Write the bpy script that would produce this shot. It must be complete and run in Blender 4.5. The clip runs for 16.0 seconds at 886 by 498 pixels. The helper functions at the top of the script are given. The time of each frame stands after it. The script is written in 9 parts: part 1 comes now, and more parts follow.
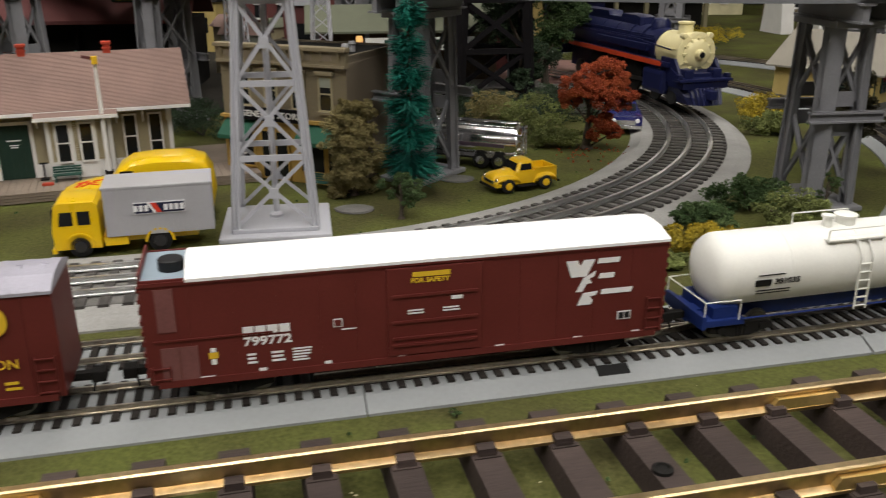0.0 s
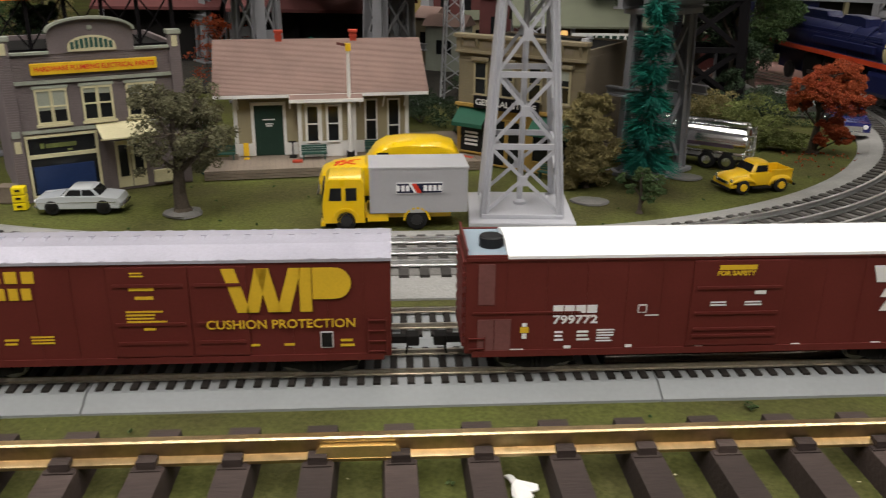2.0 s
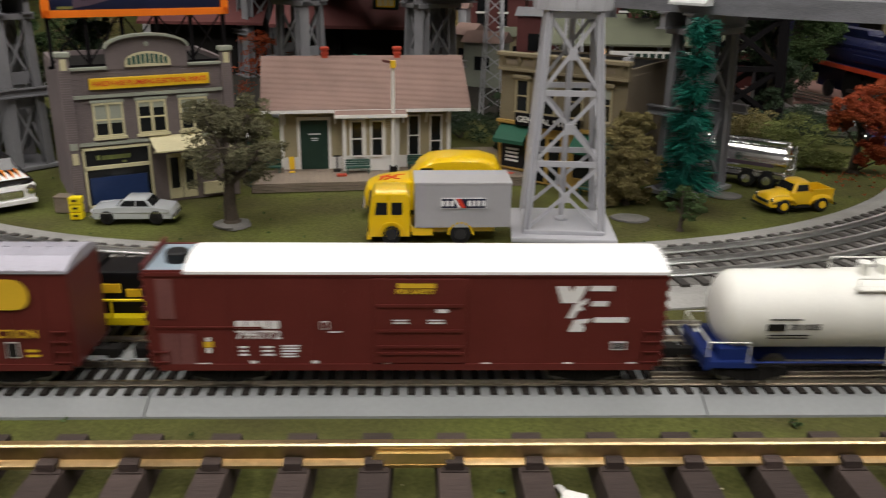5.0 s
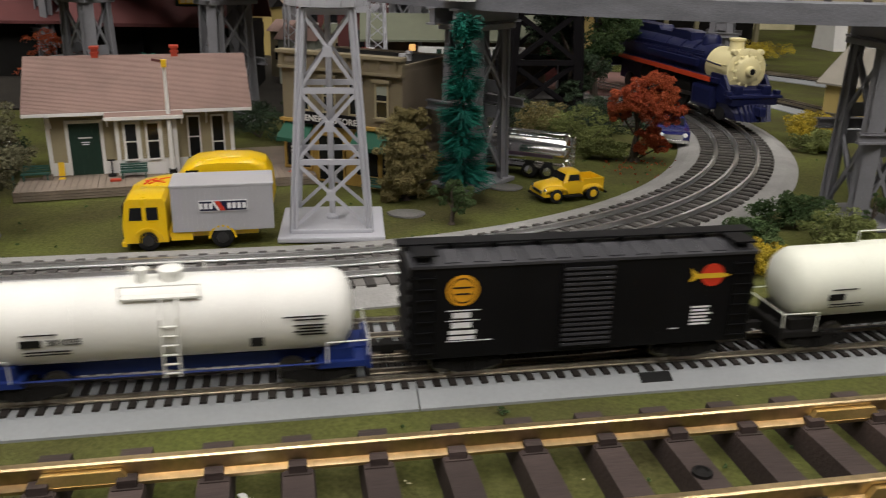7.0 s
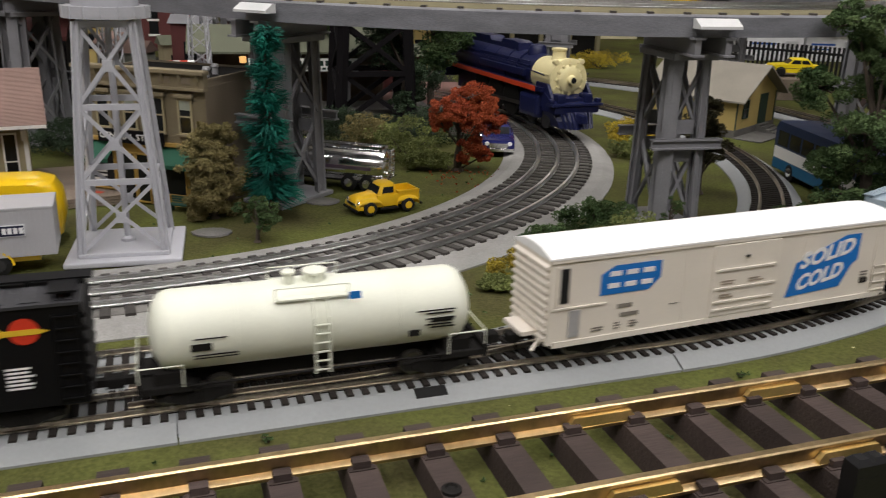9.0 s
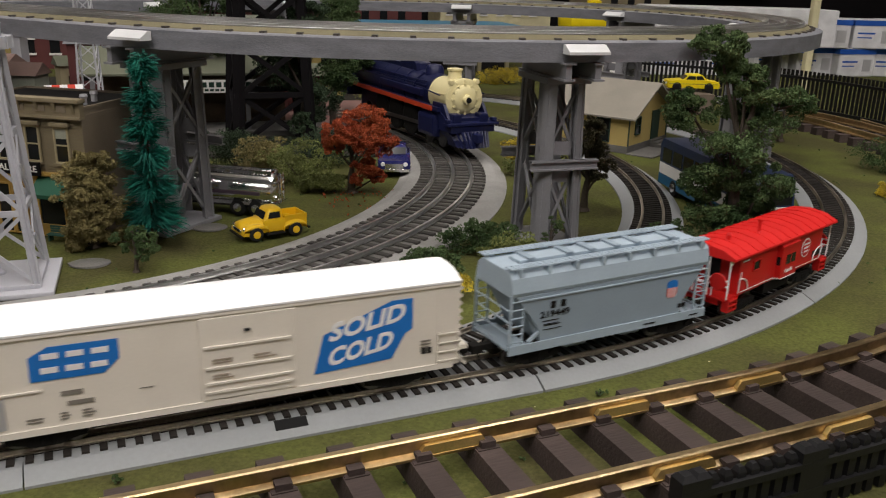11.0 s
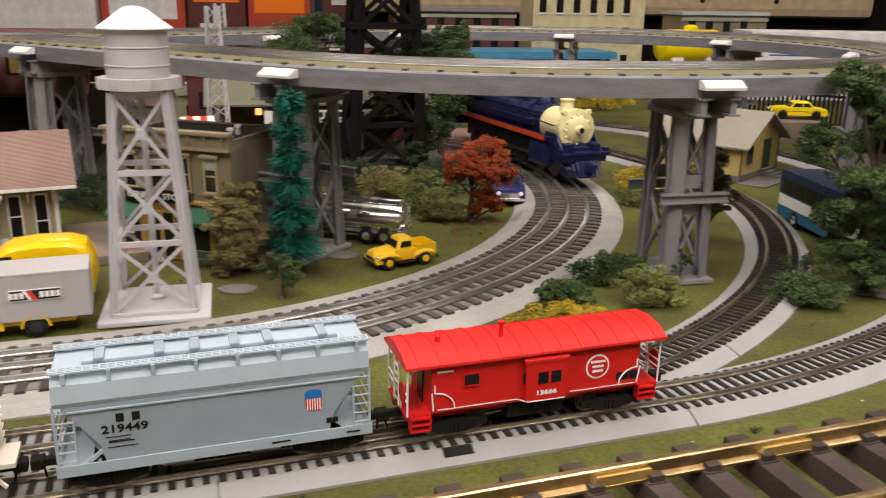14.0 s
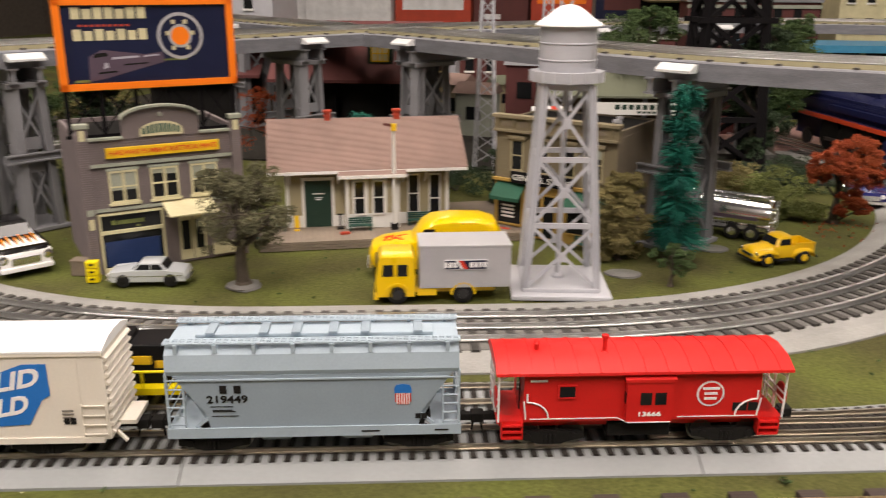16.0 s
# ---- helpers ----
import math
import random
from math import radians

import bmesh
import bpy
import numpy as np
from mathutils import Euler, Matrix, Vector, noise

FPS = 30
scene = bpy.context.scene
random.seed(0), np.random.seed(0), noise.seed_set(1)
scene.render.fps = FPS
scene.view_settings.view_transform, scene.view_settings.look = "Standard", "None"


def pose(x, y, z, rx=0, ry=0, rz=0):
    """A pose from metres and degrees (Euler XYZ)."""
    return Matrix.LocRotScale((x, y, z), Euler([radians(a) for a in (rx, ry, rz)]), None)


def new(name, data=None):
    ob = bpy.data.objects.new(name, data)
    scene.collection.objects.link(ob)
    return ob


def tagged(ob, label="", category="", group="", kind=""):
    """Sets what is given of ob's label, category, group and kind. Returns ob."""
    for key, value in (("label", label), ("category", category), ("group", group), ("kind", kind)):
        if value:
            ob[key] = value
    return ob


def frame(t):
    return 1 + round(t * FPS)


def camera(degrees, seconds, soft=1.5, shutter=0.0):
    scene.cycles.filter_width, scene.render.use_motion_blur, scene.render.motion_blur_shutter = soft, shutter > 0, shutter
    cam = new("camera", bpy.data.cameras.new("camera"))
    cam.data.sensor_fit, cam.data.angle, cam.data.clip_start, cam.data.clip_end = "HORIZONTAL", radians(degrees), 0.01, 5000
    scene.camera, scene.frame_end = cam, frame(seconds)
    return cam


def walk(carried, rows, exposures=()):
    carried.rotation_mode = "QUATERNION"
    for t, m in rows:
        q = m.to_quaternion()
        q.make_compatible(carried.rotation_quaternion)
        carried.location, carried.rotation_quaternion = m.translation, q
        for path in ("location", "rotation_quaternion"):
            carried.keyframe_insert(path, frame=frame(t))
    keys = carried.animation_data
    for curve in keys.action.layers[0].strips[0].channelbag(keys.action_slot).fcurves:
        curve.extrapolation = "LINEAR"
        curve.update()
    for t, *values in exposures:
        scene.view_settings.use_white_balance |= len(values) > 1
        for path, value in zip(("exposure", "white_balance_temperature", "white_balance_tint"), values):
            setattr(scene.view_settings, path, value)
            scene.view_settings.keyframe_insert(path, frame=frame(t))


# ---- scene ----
cam = camera(55.3, 16.0, 1.1, 0.5)
METRES, EYE, TILT, LEAN, TURN = 0.4665, 0.175, -20.0, 0.0, 0.0
ROWS = [
    (0.0, 0.0, 0.0, 0.0, 0.0, 0.0, -0.0),
    (0.5, -0.0435, -0.0142, -0.0041, 2.07, 0.07, -1.03),
    (1.0, -0.0801, -0.0198, -0.0075, 4.28, -0.16, -2.17),
    (1.5, -0.1142, -0.0321, -0.0113, 6.41, -0.33, -2.97),
    (2.0, -0.1453, -0.0426, -0.0132, 9.03, -0.66, -3.83),
    (2.5, -0.1732, -0.056, -0.0143, 10.7, -0.75, -4.45),
    (3.0, -0.2112, -0.0712, -0.0181, 12.96, -0.85, -5.27),
    (3.2, -0.2255, -0.0765, -0.0190, 13.85, -0.82, -5.55),
    (4.1, -0.2370, -0.0820, -0.0180, 15.00, -0.45, -5.75),
    (5.3, -0.1330, -0.0615, -0.0112, 9.35, 0.20, -4.25),
    (5.5, -0.1204, -0.0578, -0.0102, 8.63, 0.22, -4.04),
    (6.0, -0.0874, -0.0472, -0.0077, 6.95, 0.21, -3.54),
    (6.5, -0.052, -0.0381, -0.0044, 4.72, 0.32, -2.8),
    (7.0, -0.0134, -0.0384, -0.0011, 2.63, 0.35, -2.04),
    (7.5, 0.0233, -0.0403, 0.0022, 0.83, 0.52, -1.11),
    (8.0, 0.049, -0.0325, 0.0047, -1.63, 0.83, -0.38),
    (8.5, 0.0721, -0.0238, 0.0064, -3.49, 0.92, -0.04),
    (9.0, 0.0936, -0.0214, 0.0085, -5.29, 1.1, 0.38),
    (9.5, 0.115, -0.0266, 0.0113, -6.96, 1.35, 0.8),
    (10.0, 0.1358, -0.0372, 0.0152, -8.1, 1.53, 1.46),
    (10.2, 0.1437, -0.0405, 0.0168, -8.50, 1.58, 1.62),
    (11.2, 0.1640, -0.0430, 0.0255, -10.10, 1.85, 2.00),
    (12.3, 0.1622, -0.0412, 0.0326, -10.60, 2.08, 2.08),
    (12.5, 0.1611, -0.0421, 0.0327, -10.52, 2.1, 2.1),
    (13.0, 0.1547, -0.0499, 0.0326, -10.04, 2.26, 2.2),
    (13.5, 0.1211, -0.0556, 0.0353, -7.8, 2.89, 1.86),
    (14.0, 0.0697, -0.0625, 0.0387, -4.98, 3.37, 0.96),
    (14.5, 0.0205, -0.064, 0.0377, -2.14, 3.06, 0.01),
    (15.0, -0.0371, -0.0822, 0.0376, 1.26, 3.05, -1.04),
    (15.5, -0.1055, -0.1067, 0.0292, 6.16, 2.71, -2.42),
    (16.0, -0.1774, -0.1319, 0.025, 10.04, 2.28, -3.93),
]
walk(cam, [(t, pose(0, 0, EYE, TILT, LEAN, TURN) @ pose(METRES * x, METRES * y, METRES * z, 90 + pitch, roll, yaw)) for t, x, y, z, yaw, pitch, roll in ROWS],
     [(0.0, -0.30, 6500, 10), (2.5, -0.30, 6500, 10), (3.0, -0.42, 6500, 10), (5.5, -0.44, 6500, 11), (6.0, -0.54, 6500, 11), (6.5, -0.46, 6480, 11), (7.0, -0.42, 6450, 12), (7.5, -0.38, 6430, 12), (8.0, -0.19, 6380, 12), (8.5, -0.22, 6350, 12), (9.5, -0.45, 6380, 13), (10.0, -0.54, 6400, 13), (12.5, 0.04, 6850, 15), (14.5, 0.20, 7100, 17), (16.0, 0.20, 7100, 17)])

# ---- light: ceiling troffers over the layout, a back row added for glints, weak neutral ambient ----
world = bpy.data.worlds.new("world")
scene.world = world
world.use_nodes = True
world.node_tree.nodes["Background"].inputs[0].default_value = (0.80, 0.88, 1.0, 1)
world.node_tree.nodes["Background"].inputs[1].default_value = 0.035
CEIL = 1.75
for lx in (-1.2, 0.0, 1.2):
    # the row at y 4.1 is unseen, added so the rails catch glints
    for ly in (-0.85, 0.55, 1.95, 4.1):
        lamp = bpy.data.lights.new("troffer_lamp", "AREA")
        lamp.shape, lamp.size, lamp.size_y, lamp.energy, lamp.color = "RECTANGLE", 0.28, 1.1, {-0.85: 24.0, 0.55: 13.5, 1.95: 0.8, 4.1: 5.0}[ly], (1.0, 0.955, 0.91)
        new("troffer_lamp", lamp).matrix_world = pose(lx, ly, CEIL - 0.012)

# ---- materials ----


def mat(name, rgb, rough=0.55, metal=0.0, var=0.18, scale=40.0, fine=900.0, bump=0.12, rgb2=None, spec=0.3, emit=0.0, stretch=(1, 1, 1), rand=0.0, coat=0.0):
    """A node material: a base colour with stains and grain, and a fine relief."""
    m = bpy.data.materials.new(name)
    m.use_nodes = True
    nt = m.node_tree
    b = nt.nodes["Principled BSDF"]
    link = nt.links.new
    tc, mp = nt.nodes.new("ShaderNodeTexCoord"), nt.nodes.new("ShaderNodeMapping")
    mp.inputs["Scale"].default_value = stretch
    link(tc.outputs["Object"], mp.inputs["Vector"])
    n1, n2 = nt.nodes.new("ShaderNodeTexNoise"), nt.nodes.new("ShaderNodeTexNoise")
    for nn, sc, det in ((n1, scale, 5.0), (n2, fine, 3.0)):
        nn.inputs["Scale"].default_value, nn.inputs["Detail"].default_value = sc, det
        link(mp.outputs[0], nn.inputs["Vector"])
    ramp = nt.nodes.new("ShaderNodeValToRGB")
    ramp.color_ramp.elements[0].position, ramp.color_ramp.elements[1].position = 0.36, 0.66
    lo = rgb2 or tuple(c * (1 - var) for c in rgb)
    ramp.color_ramp.elements[0].color, ramp.color_ramp.elements[1].color = (*lo, 1), (*rgb, 1)
    link(n1.outputs[0], ramp.inputs[0])
    mul = nt.nodes.new("ShaderNodeMix")
    mul.data_type, mul.blend_type = "RGBA", "MULTIPLY"
    mul.inputs[0].default_value = 1.0
    grain = nt.nodes.new("ShaderNodeMapRange")
    grain.inputs[3].default_value, grain.inputs[4].default_value = 1 - var, 1 + var
    link(n2.outputs[0], grain.inputs[0])
    link(ramp.outputs[0], mul.inputs[6])
    link(grain.outputs[0], mul.inputs[7])
    out = mul.outputs[2]
    if rand:
        info, rr, mm = nt.nodes.new("ShaderNodeObjectInfo"), nt.nodes.new("ShaderNodeMapRange"), nt.nodes.new("ShaderNodeMix")
        rr.inputs[3].default_value, rr.inputs[4].default_value = 1 - rand, 1 + rand
        mm.data_type, mm.blend_type = "RGBA", "MULTIPLY"
        mm.inputs[0].default_value = 1.0
        link(info.outputs["Random"], rr.inputs[0])
        link(out, mm.inputs[6])
        link(rr.outputs[0], mm.inputs[7])
        out = mm.outputs[2]
    link(out, b.inputs["Base Color"])
    rg = nt.nodes.new("ShaderNodeMapRange")
    rg.inputs[3].default_value, rg.inputs[4].default_value = max(rough - 0.1, 0.02), min(rough + 0.12, 1)
    link(n1.outputs[0], rg.inputs[0])
    link(rg.outputs[0], b.inputs["Roughness"])
    b.inputs["Metallic"].default_value = metal
    b.inputs["Specular IOR Level"].default_value = spec
    b.inputs["Coat Weight"].default_value = coat
    if bump:
        bp = nt.nodes.new("ShaderNodeBump")
        bp.inputs["Strength"].default_value, bp.inputs["Distance"].default_value = bump, 0.0006
        link(n2.outputs[0], bp.inputs["Height"])
        link(bp.outputs[0], b.inputs["Normal"])
    if emit:
        b.inputs["Emission Color"].default_value, b.inputs["Emission Strength"].default_value = (*rgb, 1), emit
    return m


M = {}
for key, args in {
    "turf": dict(rgb=(0.096, 0.108, 0.028), rgb2=(0.066, 0.062, 0.024), rough=0.95, var=0.62, scale=14, fine=520, bump=1.0, spec=0.1),
    "bed_grey": dict(rgb=(0.285, 0.298, 0.302), spec=0.2, rough=0.75, var=0.08, scale=25, fine=500, bump=0.05),
    "bed_concrete": dict(rgb=(0.31, 0.305, 0.29), rough=0.9, var=0.22, scale=30, fine=700, bump=0.5),
    "tie_black": dict(rgb=(0.030, 0.026, 0.023), spec=0.15, rough=0.75, var=0.3, rand=0.25),
    "tie_brown": dict(rgb=(0.060, 0.043, 0.038), rough=0.75, var=0.35, stretch=(0.2, 1, 1), fine=700, bump=0.6, rand=0.25),
    "ballast_dark": dict(rgb=(0.185, 0.178, 0.165), rough=0.9, var=0.35, fine=900, bump=0.6),
    "tie_o": dict(rgb=(0.060, 0.055, 0.050), rough=0.8, var=0.3, rand=0.3),
    "rail_steel": dict(rgb=(0.84, 0.84, 0.84), rough=0.34, metal=1.0, var=0.25, scale=15),
    "rail_nickel": dict(rgb=(0.58, 0.52, 0.44), rough=0.36, metal=1.0, var=0.35, scale=20),
    "rail_brass": dict(rgb=(0.68, 0.51, 0.285), rough=0.35, metal=1.0, var=0.35, scale=14, fine=300, bump=0.2),
    "brass_bright": dict(rgb=(0.92, 0.70, 0.30), rough=0.48, metal=1.0, var=0.15),
    "tower_grey": dict(rgb=(0.46, 0.465, 0.50), rough=0.38, var=0.08, bump=0.05),
    "pier_grey": dict(rgb=(0.22, 0.22, 0.235), rough=0.5, var=0.15, bump=0.1),
    "deck_grey": dict(rgb=(0.19, 0.195, 0.215), rough=0.6, var=0.25, fine=420, stretch=(1, 1, 4), bump=0.5),
    "bracket_white": dict(rgb=(0.62, 0.63, 0.63), rough=0.45, var=0.08),
    "tie_dark": dict(rgb=(0.06, 0.052, 0.045), rough=0.8),
    "tie_olive": dict(rgb=(0.19, 0.170, 0.100), rough=0.8),
    "boxcar_red": dict(rgb=(0.125, 0.022, 0.018), rough=0.5, var=0.14, bump=0.05),
    "roof_white": dict(rgb=(0.88, 0.88, 0.88), rough=0.5, var=0.05),
    "roof_galv": dict(rgb=(0.44, 0.43, 0.50), rough=0.42, metal=0.2, var=0.12),
    "yellow_print": dict(rgb=(0.75, 0.48, 0.03), rough=0.6, var=0.1),
    "white_print": dict(rgb=(0.82, 0.82, 0.82), rough=0.6, var=0.06),
    "black": dict(rgb=(0.012, 0.012, 0.013), rough=0.5, var=0.2),
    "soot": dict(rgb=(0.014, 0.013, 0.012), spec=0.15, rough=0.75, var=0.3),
    # near-black for the shade inside openings that are modelled solid
    "cavity_shade": dict(rgb=(0.010, 0.010, 0.010), rough=0.9),
    "tank_white": dict(rgb=(0.80, 0.80, 0.75), rough=0.42, var=0.06, bump=0.03),
    "tank_cream": dict(rgb=(0.75, 0.77, 0.66), rough=0.42, var=0.06, bump=0.03),
    "blue_frame": dict(rgb=(0.012, 0.03, 0.16), rough=0.45),
    "car_black": dict(rgb=(0.006, 0.006, 0.007), spec=0.16, rough=0.45, var=0.2, bump=0.03),
    "roof_black": dict(rgb=(0.05, 0.05, 0.055), rough=0.4, var=0.2),
    "red_print": dict(rgb=(0.7, 0.05, 0.02), rough=0.55),
    "orange_print": dict(rgb=(0.85, 0.40, 0.02), rough=0.55),
    "reefer_cream": dict(rgb=(0.74, 0.69, 0.61), rough=0.5, var=0.05, bump=0.03),
    "blue_print": dict(rgb=(0.015, 0.17, 0.55), rough=0.5, var=0.08),
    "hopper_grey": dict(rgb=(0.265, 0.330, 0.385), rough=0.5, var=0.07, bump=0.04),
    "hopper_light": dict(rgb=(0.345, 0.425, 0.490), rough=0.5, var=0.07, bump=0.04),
    "caboose_red": dict(rgb=(0.62, 0.018, 0.016), rough=0.42, var=0.08, bump=0.03),
    "glass_dark": dict(rgb=(0.012, 0.013, 0.014), rough=0.08, var=0.1, bump=0.0),
    "steel_dark": dict(rgb=(0.05, 0.05, 0.05), rough=0.45, metal=0.6),
    "wheel_steel": dict(rgb=(0.16, 0.15, 0.14), rough=0.35, metal=0.9),
    "shingle": dict(rgb=(0.265, 0.178, 0.150), rough=0.85, var=0.16, fine=1200, bump=0.25),
    "siding_tan": dict(rgb=(0.36, 0.31, 0.19), rough=0.75, var=0.1),
    "trim_white": dict(rgb=(0.76, 0.75, 0.72), rough=0.6, var=0.06),
    "door_green": dict(rgb=(0.018, 0.045, 0.032), rough=0.5),
    "bench_green": dict(rgb=(0.03, 0.09, 0.07), rough=0.5),
    "plank_brown": dict(rgb=(0.23, 0.185, 0.145), rough=0.85, var=0.25, rand=0.15),
    "chimney_red": dict(rgb=(0.46, 0.06, 0.03), rough=0.6),
    "brick_mauve": dict(rgb=(0.20, 0.165, 0.165), rough=0.85, var=0.18, rand=0.22),
    "mortar": dict(rgb=(0.33, 0.30, 0.28), rough=0.9),
    "trim_sage": dict(rgb=(0.32, 0.34, 0.28), rough=0.7),
    "cream_frame": dict(rgb=(0.62, 0.57, 0.36), rough=0.6),
    "sign_yellow": dict(rgb=(0.80, 0.50, 0.02), rough=0.5),
    "store_tan": dict(rgb=(0.225, 0.188, 0.118), rough=0.8, var=0.12, rand=0.1),
    "store_side": dict(rgb=(0.205, 0.168, 0.120), rough=0.85, var=0.12),
    "store_trim": dict(rgb=(0.44, 0.28, 0.07), rough=0.65),
    "awning_green": dict(rgb=(0.02, 0.10, 0.06), rough=0.7),
    "truck_yellow": dict(rgb=(0.80, 0.52, 0.005), rough=0.3, var=0.05, bump=0.0, coat=0.4),
    "pickup_yellow": dict(rgb=(0.76, 0.47, 0.012), rough=0.32, var=0.05, bump=0.0, coat=0.4),
    "box_silver": dict(rgb=(0.52, 0.52, 0.54), rough=0.4, metal=0.35, var=0.06),
    "tyre": dict(rgb=(0.013, 0.013, 0.013), rough=0.8),
    "chrome": dict(rgb=(0.94, 0.94, 0.94), rough=0.15, metal=1.0, var=0.05, bump=0.0),
    "car_silver": dict(rgb=(0.55, 0.58, 0.60), rough=0.25, metal=0.2, var=0.04, bump=0.0, coat=0.5),
    "hot_rod": dict(rgb=(0.012, 0.011, 0.012), rough=0.2, bump=0.0, coat=0.5),
    "car_blue": dict(rgb=(0.020, 0.022, 0.120), rough=0.25, bump=0.0, coat=0.5),
    "bus_blue": dict(rgb=(0.012, 0.026, 0.075), rough=0.35),
    "loco_blue": dict(rgb=(0.009, 0.012, 0.052), rough=0.36, var=0.12),
    "loco_cream": dict(rgb=(0.74, 0.66, 0.36), rough=0.4, var=0.08),
    "loco_stripe": dict(rgb=(0.55, 0.06, 0.02), rough=0.4),
    "trunk": dict(rgb=(0.085, 0.068, 0.052), rough=0.95, var=0.35, bump=0.8),
    "leaf_sage": dict(rgb=(0.170, 0.165, 0.095), rough=0.95, var=0.4, fine=1500, bump=1.0, rgb2=(0.08, 0.075, 0.040)),
    "leaf_olive": dict(rgb=(0.30, 0.255, 0.110), rough=0.95, var=0.4, fine=1500, bump=1.0, rgb2=(0.18, 0.150, 0.060)),
    "leaf_green": dict(rgb=(0.105, 0.155, 0.058), rough=0.95, var=0.4, fine=1500, bump=1.0, rgb2=(0.035, 0.070, 0.022)),
    "leaf_dark": dict(rgb=(0.050, 0.082, 0.042), rough=0.95, var=0.4, fine=1500, bump=1.0, rgb2=(0.022, 0.036, 0.018)),
    "leaf_light": dict(rgb=(0.255, 0.295, 0.092), rough=0.95, var=0.4, fine=1500, bump=1.0, rgb2=(0.10, 0.115, 0.035)),
    "leaf_yellow": dict(rgb=(0.66, 0.50, 0.04), rough=0.95, var=0.35, fine=1500, bump=1.0, rgb2=(0.22, 0.17, 0.02)),
    "leaf_brown": dict(rgb=(0.105, 0.095, 0.050), rough=0.95, var=0.4, fine=1500, bump=1.0, rgb2=(0.045, 0.042, 0.022)),
    "leaf_red": dict(rgb=(0.44, 0.105, 0.036), rough=0.95, var=0.4, fine=1500, bump=1.0, rgb2=(0.28, 0.045, 0.018)),
    "leaf_teal": dict(rgb=(0.006, 0.165, 0.112), rough=0.7, var=0.4, fine=1500, bump=0.4, rgb2=(0.003, 0.07, 0.052)),
    "cardboard": dict(rgb=(0.42, 0.33, 0.21), rough=0.85),
    "orange": dict(rgb=(0.90, 0.20, 0.01), rough=0.5, var=0.04),
    "navy": dict(rgb=(0.010, 0.014, 0.045), rough=0.35, var=0.2, coat=0.3),
    "mauve": dict(rgb=(0.10, 0.07, 0.10), rough=0.5),
    "barn_red": dict(rgb=(0.115, 0.036, 0.034), rough=0.7, var=0.15),
    "house_yellow": dict(rgb=(0.47, 0.36, 0.13), rough=0.75, var=0.1),
    "house_roof": dict(rgb=(0.26, 0.24, 0.20), rough=0.85, var=0.12),
    "depot_roof_green": dict(rgb=(0.135, 0.145, 0.100), rough=0.7, var=0.12),
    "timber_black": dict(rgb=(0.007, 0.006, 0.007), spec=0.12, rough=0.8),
    "fence_black": dict(rgb=(0.010, 0.010, 0.011), rough=0.45),
    "wall_beige": dict(rgb=(0.48, 0.38, 0.25), rough=0.9),
    "shop_wall": dict(rgb=(0.20, 0.17, 0.14), rough=0.9),
    "ceiling_white": dict(rgb=(0.78, 0.78, 0.76), rough=0.9),
    "floor_grey": dict(rgb=(0.12, 0.115, 0.11), rough=0.6),
    "carton_white": dict(rgb=(0.72, 0.72, 0.74), rough=0.5),
    "carton_blue": dict(rgb=(0.02, 0.10, 0.45), rough=0.5),
    "pink": dict(rgb=(0.30, 0.17, 0.15), rough=0.7),
    "rock": dict(rgb=(0.16, 0.155, 0.145), rough=0.9, var=0.3, bump=0.6),
    "earth": dict(rgb=(0.10, 0.075, 0.05), rough=0.95, var=0.4, bump=0.8),
    # darkness of shade and clutter under the elevated line, as a colour
    "clutter_shade": dict(rgb=(0.030, 0.026, 0.020), rough=0.95, var=0.4, bump=0.8),
    "lamp_glow": dict(rgb=(1.0, 0.95, 0.86), emit=6.0),
    "bulb_warm": dict(rgb=(1.0, 0.55, 0.18), emit=1.2),
    "water_blue": dict(rgb=(0.05, 0.25, 0.42), rough=0.4),
    "yellow_plastic": dict(rgb=(0.85, 0.66, 0.01), rough=0.35, var=0.05),
}.items():
    M[key] = mat(key, **args)

# ---- mesh helpers ----


def part(name, bm, material, parent=None, label="", smooth=False, m=None):
    """Links a bmesh as one mesh object under a thing or part."""
    me = bpy.data.meshes.new(name)
    bmesh.ops.recalc_face_normals(bm, faces=bm.faces[:])
    bm.to_mesh(me)
    bm.free()
    me.materials.append(M[material] if isinstance(material, str) else material)
    if smooth:
        for p in me.polygons:
            p.use_smooth = True
        me.set_sharp_from_angle(angle=radians(38))
    ob = new(name, me)
    if parent is not None:
        ob.parent = parent
    if m is not None:
        ob.matrix_basis = m
    if label:
        tagged(ob, label)
    return ob


def thing(name, m, label, category, group="", kind=""):
    ob = new(name)
    ob.empty_display_size = 0.01
    ob.matrix_basis = m
    return tagged(ob, label, category, group, kind)


def box(bm, x0, x1, y0, y1, z0, z1, m=None, bevel=0.0):
    vs = [bm.verts.new((x, y, z)) for z in (z0, z1) for y in (y0, y1) for x in (x0, x1)]
    fs = [bm.faces.new([vs[i] for i in q]) for q in ((0, 2, 3, 1), (4, 5, 7, 6), (0, 1, 5, 4), (2, 6, 7, 3), (0, 4, 6, 2), (1, 3, 7, 5))]
    if bevel:
        es = list({e for f in fs for e in f.edges})
        r = bmesh.ops.bevel(bm, geom=es, offset=bevel, segments=2, affect="EDGES", profile=0.6)
        vs = list({v for f in r["faces"] for v in f.verts} | {v for v in vs if v.is_valid})
    if m is not None:
        for v in vs:
            v.co = m @ v.co
    return vs


def bx(*a, **k):
    bm = bmesh.new()
    box(bm, *a, **k)
    return bm


